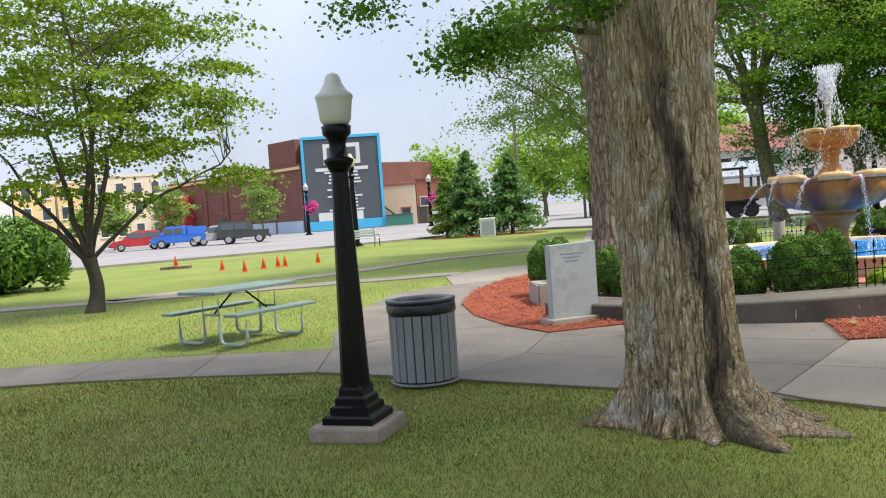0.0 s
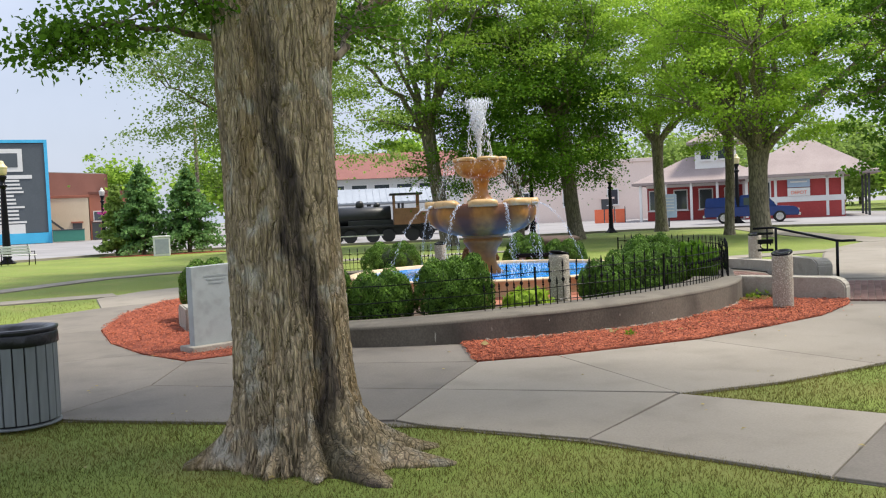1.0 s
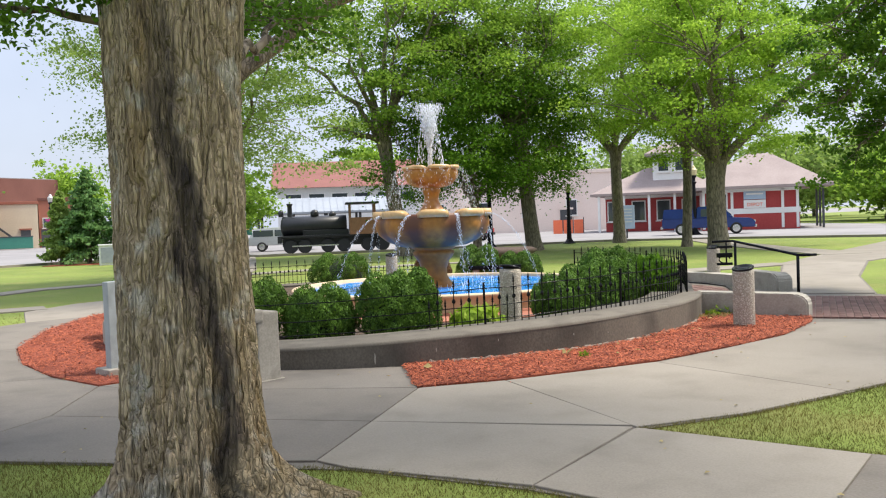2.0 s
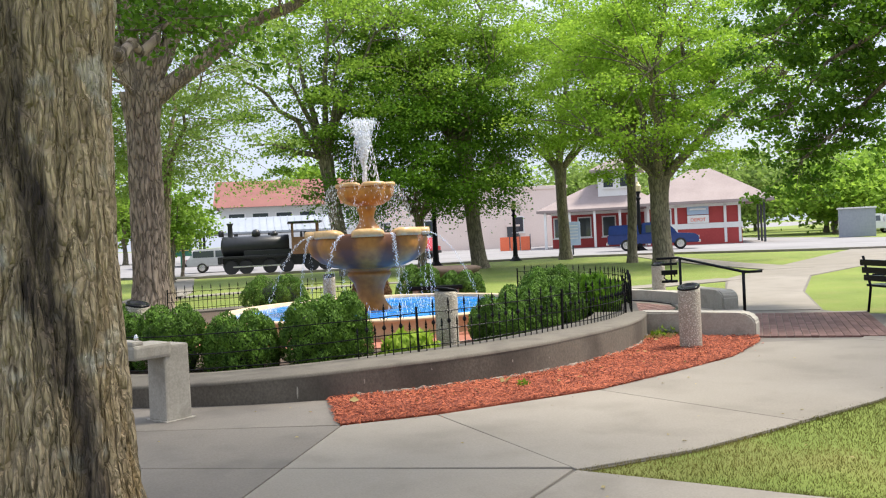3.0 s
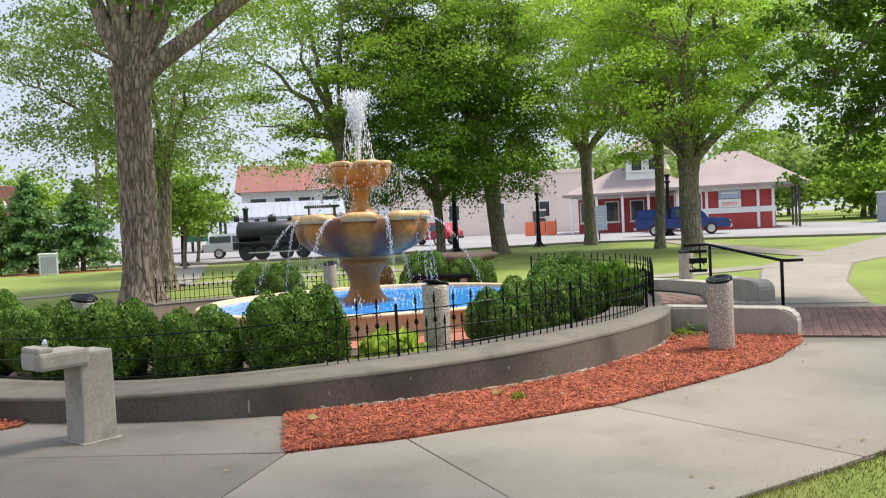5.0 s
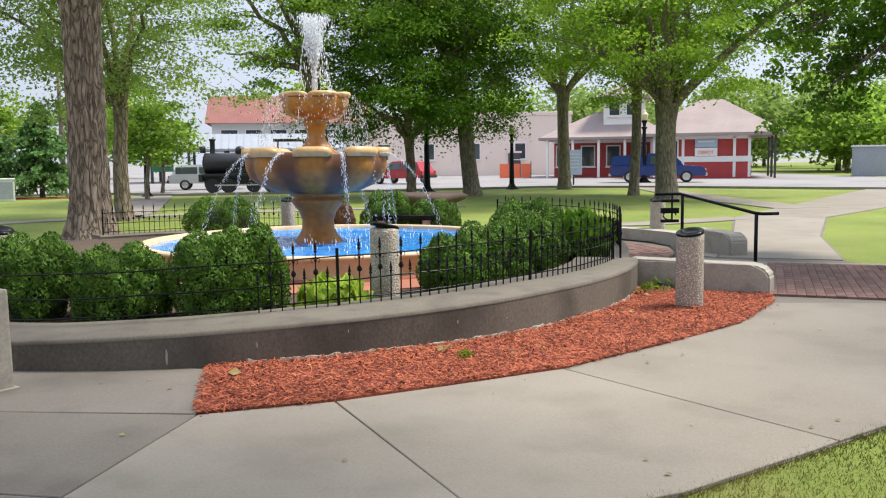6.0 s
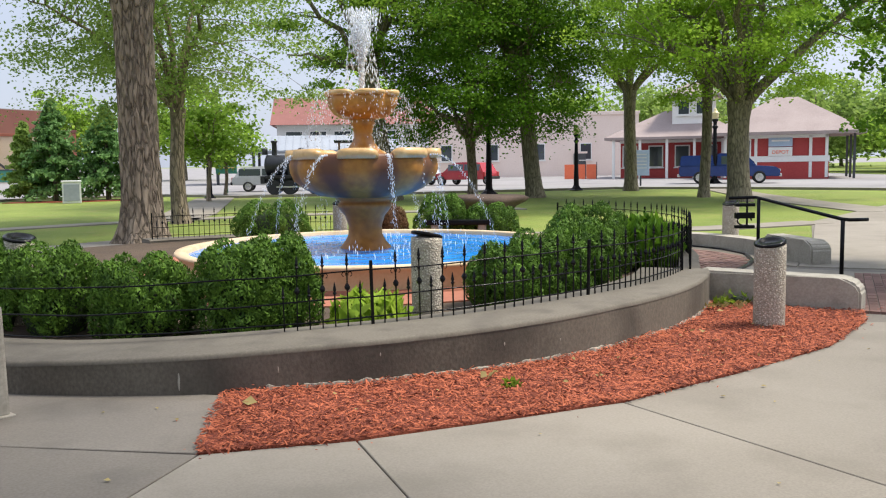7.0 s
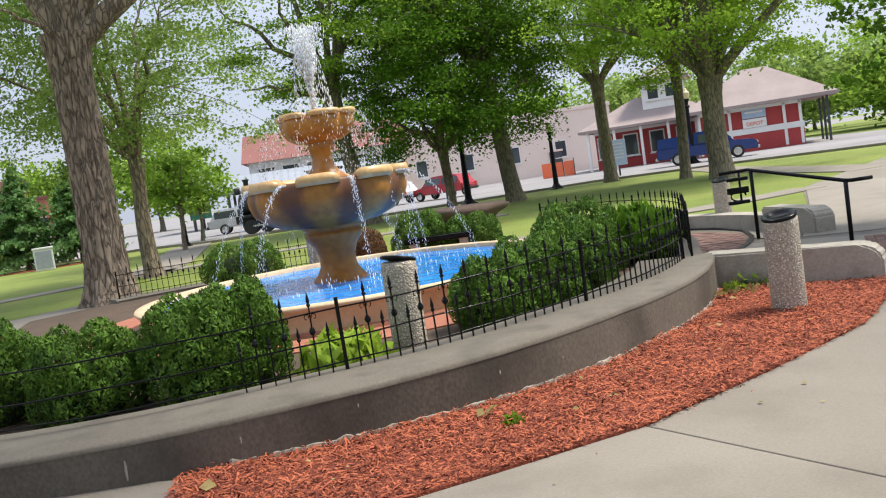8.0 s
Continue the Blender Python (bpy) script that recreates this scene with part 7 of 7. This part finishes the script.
RIM = list(zip(PLAZA[:6], PLAZA[1:7])) + list(zip(PLAZA[8:15], PLAZA[9:16])) + list(zip(WALK[1:3], WALK[2:4])) + list(zip(WALK[4:6], WALK[5:7]))
grass_fringe("grass_fringe", RIM, 41)

# ---- paving slabs ----
SLABS = [[(3.83, 8.74), (4.70, 8.6), (4.64, 6.42), (2.97, 7.64)],
         [(4.70, 8.6), (5.6, 8.6), (6.53, 8.62), (6.90, 6.45), (6.6, 6.4), (5.62, 6.28), (4.63, 6.36)],
         [(2.97, 7.64), (4.62, 6.38), (3.25, 5.5), (2.4, 6.45), (2.26, 6.73)],
         [(4.62, 6.35), (3.25, 5.5), (3.55, 4.9), (4.0, 4.1), (5.45, 4.97), (5.05, 5.64)],
         [(6.53, 8.62), (7.75, 8.92), (9.04, 9.31), (10.2, 10.0), (11.3, 9.3), (11.5, 7.4), (8.0, 6.6), (6.90, 6.45)],
         [(2.97, 7.64), (2.26, 6.73), (1.1, 7.35), (0, 8.1), (-0.3, 8.35), (0.59, 9.4)],
         [(0.59, 9.4), (2.97, 7.64), (3.83, 8.74), (2.68, 9.45), (1.6, 10.1), (1.04, 10.75)],
         [(1.6, 10.1), (2.68, 9.45), (3.83, 8.76), (4.17, 9.95), (3.3, 10.6), (2.2, 11.35), (2.08, 11.0), (1.04, 10.75)],
         [(-0.3, 8.35), (0.59, 9.4), (1.04, 10.75), (0.6, 11.66), (-0.6, 11.66), (-1.65, 10.7), (-1.65, 9.19)],
         [(-0.6, 11.66), (0.6, 11.66), (0.25, 13.0), (0.12, 14.7), (-1.6, 14.7), (-1.8, 12.6), (-1.65, 10.75)],
         [(-1.6, 14.7), (0.12, 14.7), (0.5, 17.0), (1.3, 19.1), (0.1, 18.7), (-1.1, 17.7)]]
for k, poly in enumerate(SLABS):
    sheet("paving_slab", poly, -0.02, 0.004, M_CONC if k < 5 else M_CONC_DARK, plaza_base, "", 0.006, 0.004)
for poly in ([(4.0, 4.1), (5.2, 2.26), (6.7, 3.3), (5.45, 4.97)], [(5.2, 2.26), (7.0, -0.5), (9.0, 0.6), (6.7, 3.3)]):
    sheet("paving_slab", poly, -0.02, 0.004, M_CONC_DARK, plaza_base, "", 0.008, 0.004)
for poly in ([(11.3, 9.3), (14.4, 10.9), (20, 9.5), (20, 6.5), (11.5, 7.4)], [(14.2, 12.3), (17.25, 15.3), (21.8, 18.95), (20.0, 20.3), (15.8, 16.2), (12.9, 13.6)],
             [(21.8, 18.95), (26.7, 20.9), (41, 27.0), (39, 31.0), (25.0, 23.2), (20.0, 20.3)], [(15.8, 16.2), (14.2, 18.5), (13.0, 21.0), (11.3, 19.0), (12.4, 16.0), (12.9, 13.6)],
             [(13.0, 21.0), (9.0, 23.8), (4.0, 24.3), (4.6, 22.2), (8.0, 22.2), (11.3, 19.0)], [(4.0, 24.3), (1.0, 22.6), (0.0, 21.2), (0.1, 18.7), (1.3, 19.1), (2.4, 20.5), (4.6, 22.2)]):
    sheet("paving_slab", poly, -0.02, 0.004, M_CONC, plaza_base, "", 0.01, 0.004)
for i in range(14):
    x0, x1 = -1.65 - 1.45 * i, -1.65 - 1.45 * (i + 1)
    lowy = lambda x: 9.19 + (9.74 - 9.19) * min(1, (-1.65 - x) / 2.4) + 0.024 * max(0, -4.05 - x)
    upy = lambda x: 10.70 + 0.45 * min(1, (-1.65 - x) / 2.0) + 0.024 * max(0, -3.65 - x)
    sheet("paving_slab", [(x1, lowy(x1)), (x0, lowy(x0)), (x0, upy(x0)), (x1, upy(x1))], -0.02, 0.004, M_CONC_DARK, walk_base, "", 0.008, 0.004)

# ---- brick paving at the entrance ----
bm = bmesh.new()
add_box(bm, (0.195, 0.099, 0.05), (0, 0, 0), 0.005)
brick_me = part("brick", bm, M_BRICK, plaza_base).data
bpy.data.objects.remove(bpy.data.objects["brick"])
bm = bmesh.new()
add_box(bm, (0.097, 0.099, 0.05), (0, 0, 0), 0.005)
half_me = part("brick", bm, M_BRICK, plaza_base).data
bpy.data.objects.remove(bpy.data.objects["brick"])
ux, uy = Vector((0.729, 0.685)), Vector((0.685, -0.729))
o = Vector((10.62, 10.40))
for j in range(17):
    spans = [(0.1 + 0.2 * i, brick_me) for i in range(16)] if j % 2 == 0 else [(0.05, half_me)] + [(0.2 + 0.2 * i, brick_me) for i in range(15)] + [(3.15, half_me)]
    for i, (along, me) in enumerate(spans):
        c = o + ux * along + uy * (0.02 + 0.104 * j)
        ob = new("brick", me)
        ob.parent = plaza_base
        ob.matrix_basis = pose(c.x, c.y, -0.008 + 0.002 * math.sin(i * 7 + j * 3), 0, 0, 43.2)
crescent = sheet("pavement_crescent", [(11.55, 13.55), (11.95, 13.7), (12.75, 14.45), (13.3, 15.2), (13.5, 16.0), (13.42, 16.8), (12.6, 17.4), (11.3, 16.6), (11.6, 14.6)], -0.1, 0.011, M_JOINT)
tagged(crescent, "curved band of worn red brick paving inside a dark edging strip", "pavement", kind="structure")
courses = []
for q in range(16):
    r = 4.55 + 0.105 * q
    m = int(r * radians(62) / 0.205)
    for k in range(m):
        a = radians(-28) + radians(62) * (k + (0.5 if q % 2 else 0)) / m
        x, y = FOUNTAIN[0] + r * math.cos(a), FOUNTAIN[1] + r * math.sin(a)
        if not inside([(11.55, 13.55), (11.95, 13.7), (12.75, 14.45), (13.3, 15.2), (13.5, 16.0), (13.42, 16.8), (12.6, 17.4), (11.3, 16.6), (11.6, 14.6)], np.array([x]), np.array([y]))[0]:
            continue
        u, w = np.array((-math.sin(a), math.cos(a))) * 0.097, np.array((math.cos(a), math.sin(a))) * 0.048
        c = np.array((x, y))
        z = 0.017 + 0.003 * math.sin(k * 5 + q * 3)
        top = [(*(c - u - w), z), (*(c + u - w), z), (*(c + u + w), z), (*(c - u + w), z)]
        low = [(p[0], p[1], 0.0) for p in top]
        courses.append((np.array(top + low), np.array([(0, 1, 2, 3), (4, 5, 1, 0), (5, 6, 2, 1), (6, 7, 3, 2), (7, 4, 0, 3)])))
v, f = joined(courses)
tagged(grid_part("brick_courses", v, f, M_BRICK, crescent), kind="stuff")
part_edge = ribbon("trim_crescent", [(11.75, 13.55), (12.3, 13.95), (12.8, 14.42), (13.32, 15.15), (13.52, 16.0), (13.44, 16.8)], 0.05, -0.05, 0.035, M_LINER)
tagged(part_edge, "dark edging strip round the brick paving", "edging", kind="structure")
